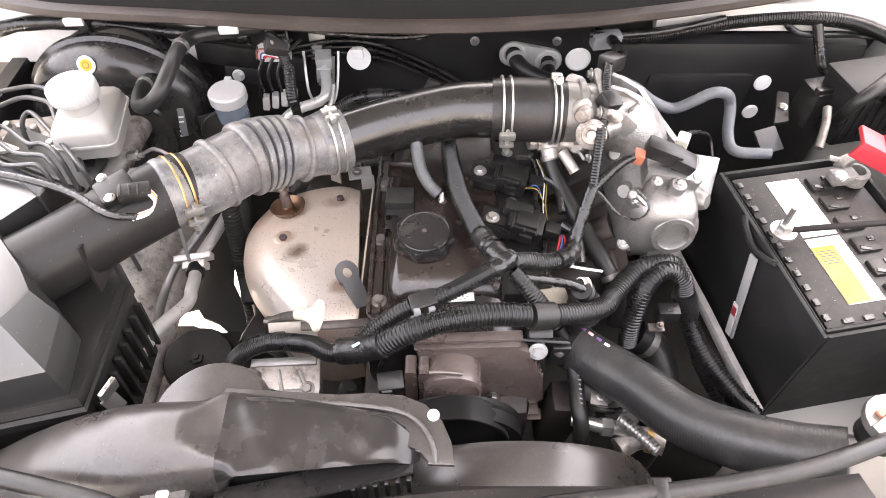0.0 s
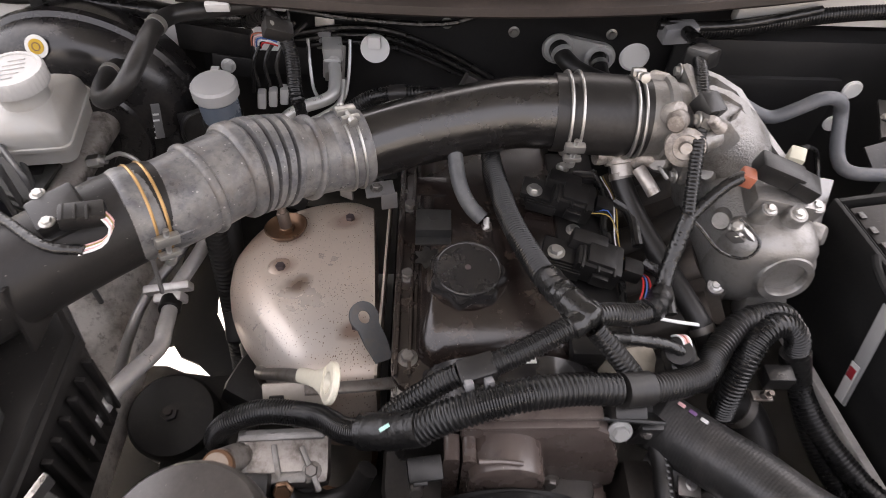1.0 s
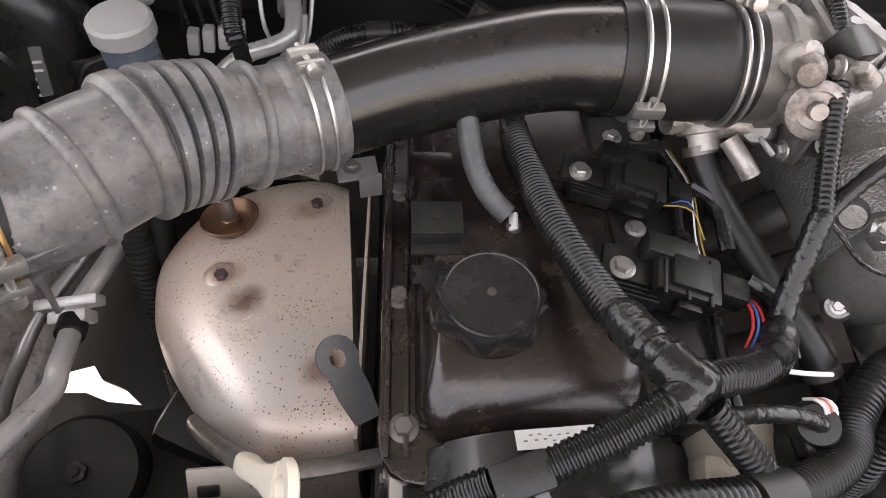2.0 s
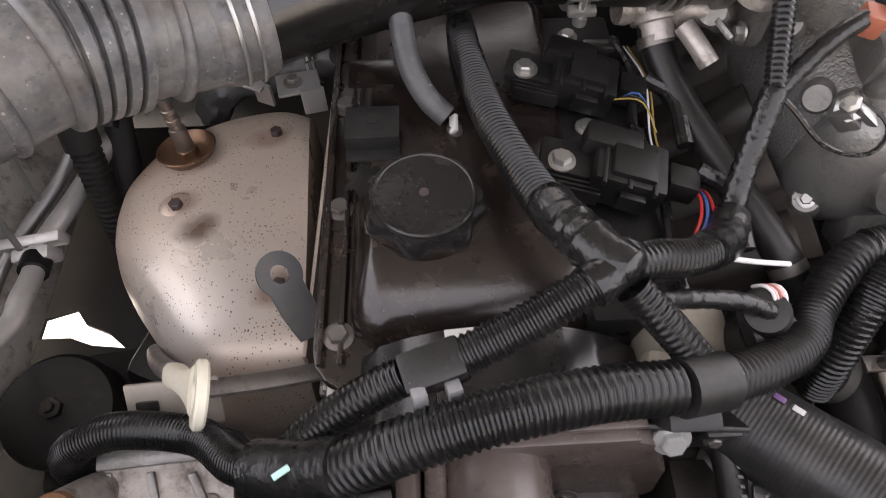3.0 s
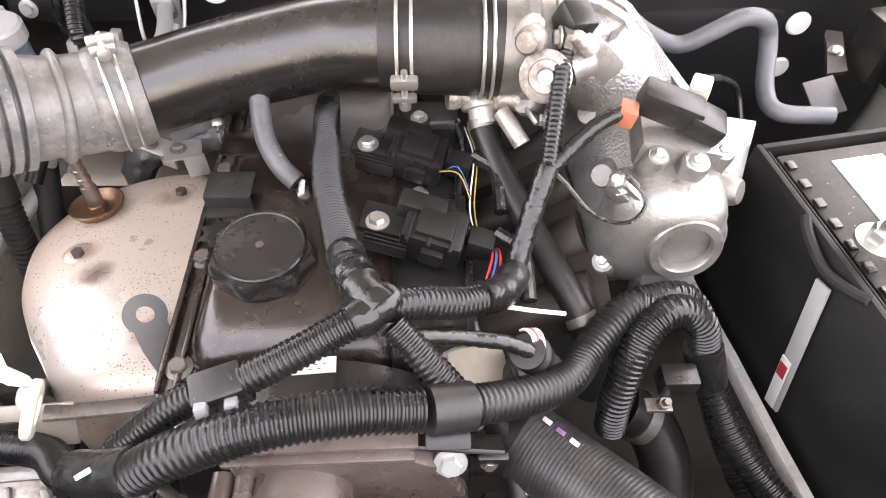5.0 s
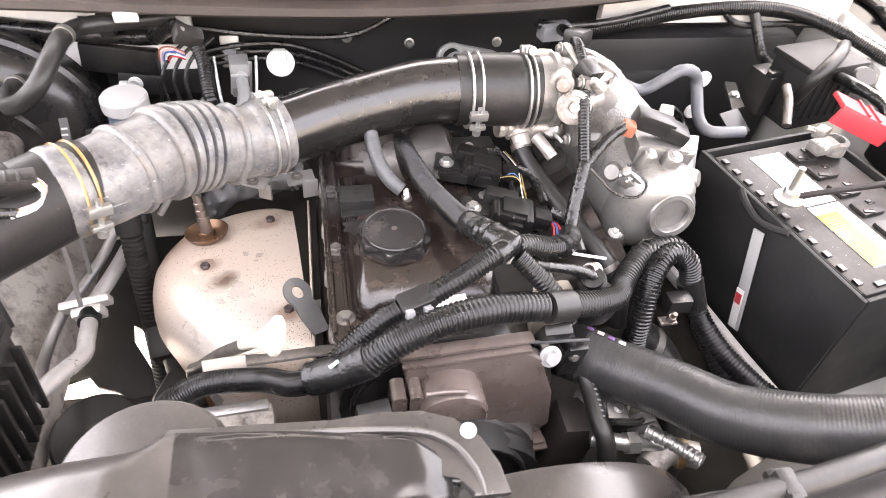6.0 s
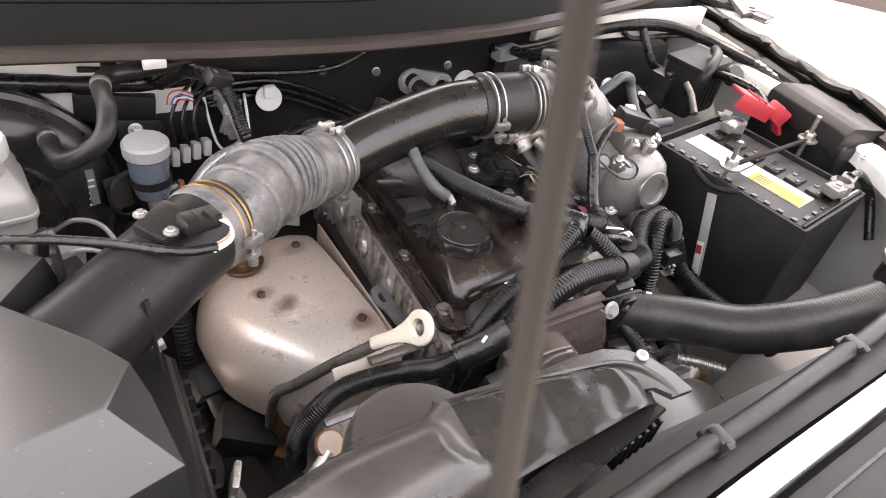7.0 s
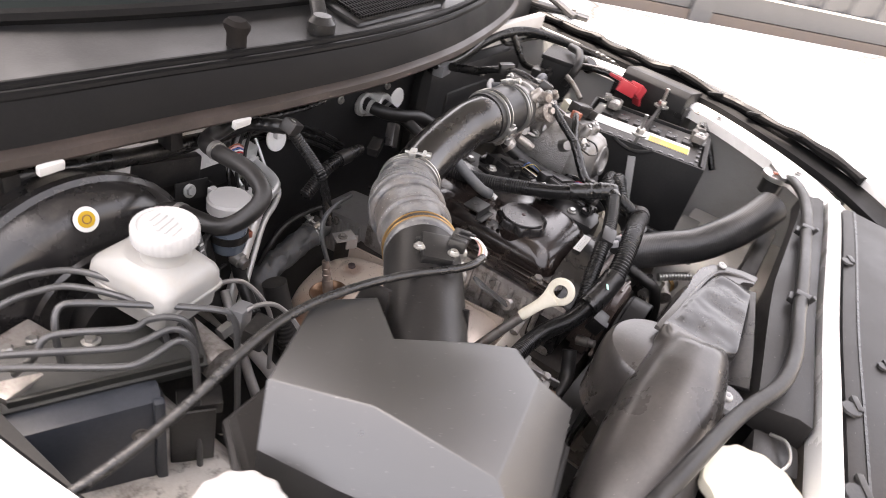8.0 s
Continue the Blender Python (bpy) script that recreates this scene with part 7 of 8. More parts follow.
fuse_lid = mat("dark_grey_textured_plastic", (0.013, 0.0128, 0.0128), 0.55, spec=0.25, dust=(0.03, 0.028, 0.027), dust_amount=0.25, patch=9, bump=0.3, bump_scale=600)


def fuse_box():
    f = thing("fuse_box", (0.77, 0.03, 0.98), "dark grey plastic fuse box beside the battery", "fuse box")
    part("base", rbox((0.775, 0.04, 1.0), (0.09, 0.2, 0.08), 0.006, (0, 0, -4)), plastic, f)
    out = [(-0.058, 1.03), (0.058, 1.03), (0.05, 1.068), (-0.035, 1.078), (-0.052, 1.066)]
    bm = prism(out, -0.085, 0.09, "y", 0.0025)
    bmesh.ops.transform(bm, matrix=Matrix.Translation((0.775, 0.03, 0.0)) @ Matrix.Rotation(radians(-6), 4, "Z"), verts=bm.verts)
    part("lid", bm, fuse_lid, f, "dark grey textured lid")
    part("catch", rbox((0.725, -0.045, 1.03), (0.016, 0.02, 0.03), 0.003), plastic, f)
    bolt(f, (0.755, -0.08, 1.035), (0, 0, 1), 0.006, steel_dark)


fuse_box()


# ---- brake side ----
strap_dark = mat("grey_printed_tag", (0.1, 0.1, 0.1), 0.5, vary=0.2, patch=90)


def booster():
    b = thing("brake_booster", (-0.54, 0.4, 0.9), "black round brake booster drum with a yellow sticker", "brake booster")
    m = frame_to((-0.54, 0.3, 0.912), (0, 1, 0))
    part("drum", lathe([(0.0, 0.0), (0.06, -0.004), (0.118, 0.002), (0.142, 0.01), (0.156, 0.026), (0.16, 0.046), (0.166, 0.051), (0.166, 0.061), (0.158, 0.067), (0.15, 0.11), (0.1, 0.15), (0, 0.15)], m, 64), plastic_gloss, b)
    part("step_ring", lathe([(0.088, -0.002), (0.09, -0.006), (0.094, -0.006), (0.097, 0.0)], m, 56), plastic_gloss, b)
    part("boss", lathe([(0.05, -0.03), (0.05, -0.004), (0.06, 0.004)], m, 28), plastic, b)
    at = frame_to((-0.549, 0.3075, 1.053), (0, -0.9, 0.43))
    st = part("sticker", lathe([(0.0148, 0), (0.0148, 0.001), (0, 0.001)], at, 28), label_white, b, "round white and yellow sticker")
    part("sticker_centre", lathe([(0.0098, 0.001), (0.0098, 0.0018), (0, 0.0018)], at, 24), label_yellow, st)
    part("sticker_ring", lathe([(0.0056, 0.0018), (0.0056, 0.0022), (0.0042, 0.0022), (0.0042, 0.0018), (0.0056, 0.0018)], at, 24), rust, st)
    part("tag", rbox((-0.414, 0.275, 0.962), (0.011, 0.003, 0.048), 0.001, (-20, 8, 20)), strap_dark, b, "printed grey tag")
    for k in range(5):
        part("tag_print", rbox((-0.414 - 0.001 * k, 0.2725 - 0.0025 * k + 0.004, 0.972 - 0.008 * k), (0.008, 0.001, 0.0025), 0, (-20, 8, 20)), label_white, b)
    part("port", tube([(-0.452, 0.315, 1.02), (-0.451, 0.285, 1.036)], 0.0105, 14, 0.006), plastic, b)


booster()


def master_cylinder():
    c = thing("brake_master_cylinder", (-0.51, 0.22, 0.93), "dirty cast aluminium brake master cylinder with steel lines", "brake cylinder")
    part("body", tube([(-0.5, 0.32, 0.938), (-0.51, 0.22, 0.935), (-0.512, 0.12, 0.932)], 0.022, 20, 0.02), alu_dirty, c)
    for y in (0.15, 0.21):
        part("fitting", lathe([(0.009, 0), (0.009, 0.016), (0.006, 0.018), (0.006, 0.024), (0, 0.024)], frame_to((-0.49, y, 0.945), (1, 0, 0.2)), 6), zinc, c)
        part("line", tube([(-0.468, y, 0.95), (-0.44, y - 0.005, 0.965), (-0.41, y - 0.02, 0.955), (-0.395, y - 0.05, 0.91), (-0.4, y - 0.06, 0.82)], 0.0032, 8), pipe_metal, c)
    part("connector", rbox((-0.46, 0.115, 0.955), (0.04, 0.03, 0.026), 0.005, (10, 0, 20)), plastic, c)
    part("level_plug", rbox((-0.54, 0.18, 0.955), (0.03, 0.03, 0.03), 0.004), plastic, c)


master_cylinder()


def reservoir():
    r = thing("brake_reservoir", (-0.52, 0.2, 0.95), "white translucent brake fluid reservoir with white screw cap", "fluid reservoir")
    rings = []
    for w, h, z, rad in ((0.07, 0.09, 0.978, 0.012), (0.082, 0.108, 0.982, 0.012), (0.086, 0.115, 1.006, 0.012), (0.094, 0.124, 1.007, 0.012), (0.095, 0.125, 1.009, 0.012), (0.094, 0.124, 1.012, 0.012), (0.0905, 0.12, 1.013, 0.012), (0.088, 0.117, 1.03, 0.013), (0.084, 0.112, 1.036, 0.014), (0.076, 0.1, 1.042, 0.018), (0.062, 0.074, 1.052, 0.028)):
        k = pose(-0.526, 0.218, 0, 0, 0, 8)
        rings.append([k @ V(x, y - 0.12 * max(0, z - 1.01), z) for x, y in rrect(w, h, rad, 6)])
    part("tank", loft(rings), white_plastic, r)
    part("neck", lathe([(0.033, 1.04), (0.027, 1.05), (0.0265, 1.074), (0, 1.074)], Matrix.Translation((-0.521, 0.204, 0)), 28), white_plastic, r)
    cap = part("cap", lathe([(0.03, 1.0735), (0.0352, 1.0735), (0.0355, 1.0745), (0.0355, 1.0905), (0.0335, 1.0935), (0.0295, 1.0935), (0.029, 1.092), (0.0, 1.092)], Matrix.Translation((-0.521, 0.204, 0)), 144, 36, 0.012), cap_white, r, "white ribbed screw cap")
    for k in range(5):
        part("raised_print", rbox((-0.521, 0.186 + 0.009 * k, 1.0926), (0.03 - 0.006 * abs(k - 2), 0.0025, 0.001), 0.0003, (0, 0, 20)), cap_white, cap)
    part("bracket", rbox((-0.455, 0.155, 0.945), (0.03, 0.02, 0.04), 0.003, (0, 10, 20)), grey_plug, r)


reservoir()


def power_steering():
    p = thing("steering_reservoir", (-0.337, 0.31, 0.88), "smoked blue-grey fluid reservoir with a round white cap", "fluid reservoir")
    c = Matrix.Translation((-0.338, 0.311, 0))
    part("tank", lathe([(0.012, 0.905), (0.023, 0.912), (0.0265, 0.924), (0.0275, 0.97), (0.027, 0.983), (0, 0.983)], c, 32), bluegrey, p)
    part("mount_band", lathe([(0.0272, 0.933), (0.0288, 0.933), (0.0288, 0.945), (0.0272, 0.945)], c, 32), plastic, p)
    part("cap", lathe([(0.03, 0.98), (0.0315, 0.982), (0.0315, 0.998), (0.0285, 1.0015), (0.005, 1.0025), (0.0, 1.0025)], c, 72, 18, 0.008), cap_white, p, "round white cap")
    part("cap_tab", rbox((-0.342, 0.342, 0.997), (0.012, 0.01, 0.012), 0.002), cap_white, p)
    part("bracket_arm", tube([(-0.365, 0.318, 0.95), (-0.388, 0.305, 0.945), (-0.396, 0.295, 0.92), (-0.384, 0.295, 0.895), (-0.352, 0.3, 0.892)], 0.005, 10, flat=0.5), plastic, p, "black steel bracket")
    part("bracket_plate", rbox((-0.383, 0.307, 0.925), (0.034, 0.004, 0.05), 0.002, (-15, 0, 20)), plastic, p)
    part("outlet", lathe([(0.0115, 0), (0.0115, 0.014), (0.009, 0.016), (0.009, 0.024), (0, 0.024)], frame_to((-0.338, 0.297, 0.903), (0.1, -0.9, -0.15)), 20), alu, p, "bright alloy outlet")
    part("outlet_stub", tube([(-0.334, 0.305, 0.91), (-0.318, 0.31, 0.915), (-0.303, 0.312, 0.918)], 0.0075, 12, 0.006), alu, p)
    part("red_lock", rbox((-0.298, 0.312, 0.919), (0.008, 0.012, 0.012), 0.002), orange, p, "small orange lock")
    br = part("back_bracket", merge(rbox((-0.335, 0.397, 0.968), (0.06, 0.004, 0.03), 0.002, (-10, 8, 0)), rbox((-0.308, 0.392, 0.95), (0.004, 0.008, 0.05), 0.001, (0, 8, 0))), plastic, p, "black steel bracket on the firewall")
    bolt(br, (-0.341, 0.394, 0.97), (0, -0.95, 0.25), 0.0075, bright_zinc)
    part("return_hose", tube([(-0.334, 0.3, 0.9), (-0.335, 0.28, 0.86), (-0.345, 0.24, 0.83)], 0.01, 12), rubber, p)
    for k in range(4):
        part("spring_clip", rbox((-0.295 + 0.0165 * k, 0.37 + 0.003 * k, 0.93 + 0.002 * k), (0.0125, 0.02, 0.026), 0.003, (-10, 8, 6)), cap_white, p, "pale plastic pipe clip")


power_steering()


def brake_lines():
    a = thing("brake_line_set", (-0.62, 0.12, 0.95), "grey steel brake lines bending over the inner wing", "brake lines")
    part("line", tube([(-0.72, 0.315, 0.995), (-0.654, 0.295, 1.02), (-0.618, 0.282, 1.026), (-0.583, 0.261, 1.022), (-0.553, 0.19, 1.018), (-0.54, 0.165, 0.99), (-0.535, 0.15, 0.95)], 0.0038, 10, 0.006), line_metal, a)
    part("line", tube([(-0.72, 0.285, 0.985), (-0.664, 0.275, 1.012), (-0.63, 0.266, 1.018), (-0.602, 0.251, 1.018), (-0.572, 0.2, 1.016), (-0.555, 0.175, 0.99), (-0.55, 0.16, 0.95)], 0.0038, 10, 0.006), line_metal, a)
    part("line", tube([(-0.646, 0.212, 0.96), (-0.643, 0.22, 1.0), (-0.632, 0.23, 1.018), (-0.615, 0.223, 1.021), (-0.565, 0.174, 1.021), (-0.518, 0.125, 1.02), (-0.506, 0.113, 1.01), (-0.502, 0.108, 0.985), (-0.501, 0.104, 0.9), (-0.5, 0.1, 0.78)], 0.0038, 10, 0.006), line_metal, a)
    part("line", tube([(-0.69, 0.215, 0.975), (-0.676, 0.2, 1.0), (-0.656, 0.2, 1.017), (-0.6, 0.158, 1.02), (-0.582, 0.158, 1.02), (-0.562, 0.148, 1.02), (-0.548, 0.136, 1.012), (-0.543, 0.13, 0.985), (-0.542, 0.126, 0.9), (-0.542, 0.122, 0.78)], 0.0038, 10, 0.006), line_metal, a)
    part("line", tube([(-0.74, 0.232, 1.012), (-0.7, 0.206, 1.016), (-0.625, 0.148, 1.016), (-0.6, 0.138, 1.016), (-0.57, 0.135, 1.016), (-0.556, 0.125, 1.008), (-0.551, 0.12, 0.98), (-0.55, 0.116, 0.9), (-0.55, 0.112, 0.78)], 0.0038, 10, 0.006), line_metal, a)
    part("line", tube([(-0.745, 0.22, 1.008), (-0.706, 0.194, 1.012), (-0.635, 0.128, 1.012), (-0.61, 0.118, 1.012), (-0.575, 0.118, 1.014), (-0.563, 0.112, 1.004), (-0.559, 0.107, 0.98), (-0.558, 0.104, 0.9), (-0.558, 0.1, 0.78)], 0.0038, 10, 0.006), line_metal, a)
    part("clip_block", rbox((-0.55, 0.112, 0.905), (0.05, 0.03, 0.018), 0.003, (0, 0, -35)), plastic, a)
    part("stay", rbox((-0.565, 0.105, 0.86), (0.05, 0.004, 0.11), 0.002, (8, 0, -35)), plastic, a, "black steel stay behind the lines")


brake_lines()


def abs_unit():
    olive = mat("olive_black_bracket", (0.018, 0.0185, 0.016), 0.5, dust=(0.045, 0.043, 0.036), dust_amount=0.3, patch=20)
    u = thing("hydraulic_unit", (-0.66, 0.08, 0.84), "dirty aluminium brake hydraulic unit on a dark bracket", "hydraulic unit")
    part("block", rbox((-0.67, 0.25, 0.925), (0.09, 0.08, 0.07), 0.004, (0, 0, 10)), alu_dirty, u)
    part("bracket", rbox((-0.61, 0.19, 0.957), (0.2, 0.07, 0.006), 0.002, (20, 0, -24)), olive, u, "olive-black steel bracket")
    part("bracket_lip", rbox((-0.62, 0.165, 0.945), (0.19, 0.006, 0.026), 0.002, (0, 0, -24)), olive, u)
    part("motor", lathe([(0.035, 0), (0.035, 0.06), (0.03, 0.066), (0, 0.066)], frame_to((-0.66, 0.24, 0.88), (0.2, -0.9, 0)), 28), plastic, u)
    bolt(u, (-0.61, 0.215, 0.968), (0, 0, 1), 0.007)
    for k in range(3):
        part("fitting", lathe([(0.007, 0), (0.007, 0.014), (0.005, 0.016), (0, 0.016)], frame_to((-0.7 + 0.024 * k, 0.26 - 0.004 * k, 0.958), (0, 0, 1)), 6), zinc, u)


abs_unit()
navy_mat = mat("blue_black_sheet", (0.03, 0.035, 0.045), 0.32, dust=(0.07, 0.075, 0.085), dust_amount=0.2, patch=5, vary=0.05)
sp = thing("blue_black_panel", (-0.585, 0.15, 0.76), "dark blue-black panel beside the brake lines", "panel")
part("sheet", rbox((-0.655, 0.165, 0.85), (0.16, 0.05, 0.19), 0.02, (0, 0, -24)), navy_mat, sp)
part("rib", rbox((-0.6, 0.115, 0.87), (0.012, 0.012, 0.15), 0.004, (0, 0, -24)), navy_mat, sp)
bolt(sp, (-0.62, 0.122, 0.9), (-0.37, -0.93, 0), 0.006, steel_dark)


def white_bottle(x, y, z, name, label, material, s=1.0):
    w = thing(name, (x, y, z - 0.1), label, "fluid bottle")
    part("neck", lathe([(0.024, z - 0.14), (0.024, z - 0.02), (0, z - 0.02)], Matrix.Translation((x, y, 0)), 24), white_plastic, w)
    part("cap", lathe([(0.034 * s, z - 0.022), (0.036 * s, z - 0.018), (0.036 * s, z - 0.006), (0.03 * s, z), (0.012 * s, z + 0.003), (0, z + 0.003)], Matrix.Translation((x, y, 0)), 60, 12, 0.03), material, w)
    return w


white_bottle(-0.692, -0.105, 1.088, "washer_bottle", "white washer bottle with a scalloped white cap", cap_white)
white_bottle(-0.336, -0.43, 1.06, "coolant_bottle", "cream plastic coolant bottle cap at the front", cream, 1.4)


# ---- exhaust side pipes ----
pipe_bright = mat("pale_aluminium_pipe", (0.66, 0.645, 0.63), 0.36, metal=0.55, dust=(0.34, 0.31, 0.28), dust_amount=0.25, patch=30)


def aircon_pipes():
    a = thing("aircon_pipes", (-0.4, 0.05, 0.8), "grey aluminium air conditioning pipes with a block clamp", "pipes")
    part("pipe", tube([(-0.36, 0.34, 0.78), (-0.366, 0.253, 0.79), (-0.38, 0.178, 0.793), (-0.397, 0.107, 0.796), (-0.391, 0.07, 0.803), (-0.382, 0.03, 0.82), (-0.378, 0.0, 0.828), (-0.385, -0.06, 0.865), (-0.39, -0.1, 0.885), (-0.4, -0.16, 0.88), (-0.41, -0.26, 0.82)], 0.0105, 16), pipe_bright, a)
    part("pipe", tube([(-0.36, 0.29, 0.85), (-0.4, 0.2, 0.8), (-0.44, 0.11, 0.78), (-0.45, 0.05, 0.77), (-0.43, -0.03, 0.8), (-0.42, -0.12, 0.83), (-0.425, -0.25, 0.78)], 0.0075, 14), pipe_metal, a)
    part("block_clamp", merge(rbox((-0.404, 0.112, 0.799), (0.066, 0.012, 0.02), 0.003, (20, -8, 4)), rbox((-0.397, 0.096, 0.797), (0.04, 0.014, 0.026), 0.004, (20, -8, 4))), pipe_bright, a)
    part("rubber_sleeve", tube([(-0.395, 0.092, 0.798), (-0.392, 0.074, 0.802)], 0.0145, 16, 0.006), rubber, a)


aircon_pipes()
tp = thing("transmission_pipe", (-0.31, 0.33, 0.9), "bright bent steel pipe behind the airbox", "pipe")
part("pipe", tube([(-0.36, 0.285, 0.8), (-0.33, 0.302, 0.845), (-0.265, 0.335, 0.912), (-0.235, 0.352, 0.928), (-0.205, 0.362, 0.934), (-0.189, 0.37, 0.94), (-0.186, 0.39, 0.948), (-0.19, 0.42, 0.957), (-0.191, 0.437, 0.967)], 0.0095, 16), bright_zinc, tp)
part("second_pipe", tube([(-0.33, 0.29, 0.8), (-0.3, 0.305, 0.84), (-0.245, 0.335, 0.9), (-0.205, 0.352, 0.915), (-0.18, 0.37, 0.925), (-0.176, 0.4, 0.945)], 0.005, 12), bright_zinc, tp)
part("bracket", merge(rbox((-0.19, 0.432, 0.952), (0.03, 0.004, 0.06), 0.002, (-12, 6, 0)), rbox((-0.188, 0.42, 0.925), (0.028, 0.02, 0.004), 0.001, (10, 0, 0))), zinc, tp)
bolt(tp, (-0.188, 0.428, 0.945), (0, -1, 0.2), 0.006, steel_dark)
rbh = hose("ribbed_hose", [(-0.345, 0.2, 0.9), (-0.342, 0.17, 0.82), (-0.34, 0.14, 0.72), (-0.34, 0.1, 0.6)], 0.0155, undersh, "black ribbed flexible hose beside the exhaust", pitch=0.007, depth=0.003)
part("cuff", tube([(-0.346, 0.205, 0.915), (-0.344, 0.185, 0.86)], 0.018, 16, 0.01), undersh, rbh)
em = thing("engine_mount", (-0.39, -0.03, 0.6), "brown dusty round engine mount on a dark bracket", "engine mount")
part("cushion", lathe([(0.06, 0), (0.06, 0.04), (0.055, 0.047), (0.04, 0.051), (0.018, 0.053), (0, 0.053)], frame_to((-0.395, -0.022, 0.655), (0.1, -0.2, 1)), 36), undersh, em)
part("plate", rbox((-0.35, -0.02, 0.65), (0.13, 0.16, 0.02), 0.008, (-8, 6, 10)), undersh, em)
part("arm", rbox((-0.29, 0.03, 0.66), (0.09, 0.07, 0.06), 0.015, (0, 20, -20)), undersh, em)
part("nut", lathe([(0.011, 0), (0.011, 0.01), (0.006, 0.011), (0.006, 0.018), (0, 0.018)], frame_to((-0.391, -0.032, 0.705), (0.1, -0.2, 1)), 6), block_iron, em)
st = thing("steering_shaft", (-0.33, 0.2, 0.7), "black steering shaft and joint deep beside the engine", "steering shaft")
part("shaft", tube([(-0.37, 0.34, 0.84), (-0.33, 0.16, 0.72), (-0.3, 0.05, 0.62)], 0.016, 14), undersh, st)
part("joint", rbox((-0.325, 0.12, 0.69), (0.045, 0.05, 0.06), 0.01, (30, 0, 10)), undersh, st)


pale_rust = mat("pale_scale", (0.4, 0.33, 0.27), 0.7, dust=(0.25, 0.15, 0.09), dust_amount=0.35, patch=60)


def steering_pump():
    p = thing("steering_pump", (-0.22, -0.16, 0.82), "dirty aluminium power steering pump with a rusty cap", "pump")
    part("body", rbox((-0.195, -0.15, 0.85), (0.1, 0.06, 0.05), 0.012, (15, 5, 5)), alu_dirty, p)
    for k in range(3):
        part("casting_rib", rbox((-0.23 + 0.034 * k, -0.168, 0.87), (0.006, 0.05, 0.012), 0.002, (18, 4, 5 + 12 * k)), alu, p)
    part("casting_ledge", rbox((-0.2, -0.178, 0.868), (0.07, 0.012, 0.01), 0.003, (15, 3, 5)), alu, p)
    part("union", lathe([(0.011, 0), (0.011, 0.007), (0.008, 0.009), (0.008, 0.014), (0, 0.014)], frame_to((-0.188, -0.187, 0.863), (0.1, -0.6, 0.75)), 6), dish_mat, p, "bronze-brown hexagon union")
    part("top_rib", rbox((-0.195, -0.135, 0.88), (0.09, 0.012, 0.01), 0.003, (15, 3, 5)), alu, p)
    part("rusty_cap", lathe([(0.0155, 0), (0.0165, 0.004), (0.0165, 0.011), (0.014, 0.0135)], frame_to((-0.247, -0.176, 0.897), (-0.1, -0.4, 0.9)), 24), rust, p, "rusty rim")
    part("cap_face", lathe([(0.0135, 0.0125), (0.0135, 0.0138), (0, 0.0142)], frame_to((-0.247, -0.176, 0.897), (-0.1, -0.4, 0.9)), 24), pale_rust, p, "pale scaly cap face")
    part("neck", tube([(-0.246, -0.174, 0.9), (-0.235, -0.155, 0.87), (-0.21, -0.145, 0.84)], 0.0145, 16), alu_dirty, p)
    part("pipe", tube([(-0.25, -0.185, 0.9), (-0.275, -0.2, 0.885), (-0.3, -0.21, 0.85), (-0.31, -0.215, 0.75)], 0.0085, 12), zinc, p)
    part("plug", rbox((-0.215, -0.185, 0.86), (0.03, 0.03, 0.05), 0.004, (20, 0, 0)), plastic, p)
    part("pulley", lathe([(0.02, 0), (0.065, 0.002), (0.07, 0.006), (0.066, 0.01), (0.07, 0.014), (0.066, 0.018), (0.07, 0.022), (0.02, 0.026)], frame_to((-0.2, -0.212, 0.826), (0, -1, 0)), 40), undersh, p)
    bolt(p, (-0.16, -0.17, 0.87), (0, -0.3, 1), 0.007, steel_dark)
    part("feed_hose", tube([(-0.2, -0.18, 0.86), (-0.17, -0.195, 0.845), (-0.12, -0.19, 0.86), (-0.1, -0.175, 0.89)], 0.011, 12), rubber, p)


steering_pump()


belt_rubber = mat("smooth_belt_rubber", (0.007, 0.0069, 0.0068), 0.5, spec=0.2, dust=(0.02, 0.019, 0.018), dust_amount=0.2, patch=20, bump=0.1)


def belt_loop():
    """A flat ribbed belt: a band over the pump pulley, sagging to the fan pulley."""
    line = spline([V(-0.28, 0, 0.78), V(-0.267, 0, 0.843), V(-0.226, 0, 0.884), V(-0.183, 0, 0.901), V(-0.126, 0, 0.894), V(-0.071, 0, 0.881), V(-0.035, 0, 0.882), V(-0.01, 0, 0.903), V(0.017, 0, 0.924), V(0.045, 0, 0.931), V(0.072, 0, 0.922), V(0.1, 0, 0.896), V(0.113, 0, 0.85), V(0.11, 0, 0.76)], 0.008)[0]
    sec = [(-0.21, 0.0), (-0.211, 0.0008), (-0.241, 0.0008), (-0.242, 0.0), (-0.242, -0.004)] + [(-0.239 + 0.005 * k, -0.004 - 0.002 * (k % 2)) for k in range(6)] + [(-0.21, -0.004)]
    rings = []
    for i, p in enumerate(line):
        t = (line[min(len(line) - 1, i + 1)] - line[max(0, i - 1)]).normalized()
        nrm = V(-t.z, 0, t.x)
        rings.append([V(p.x, y, p.z) + nrm * h for y, h in sec])
    return loft(rings)


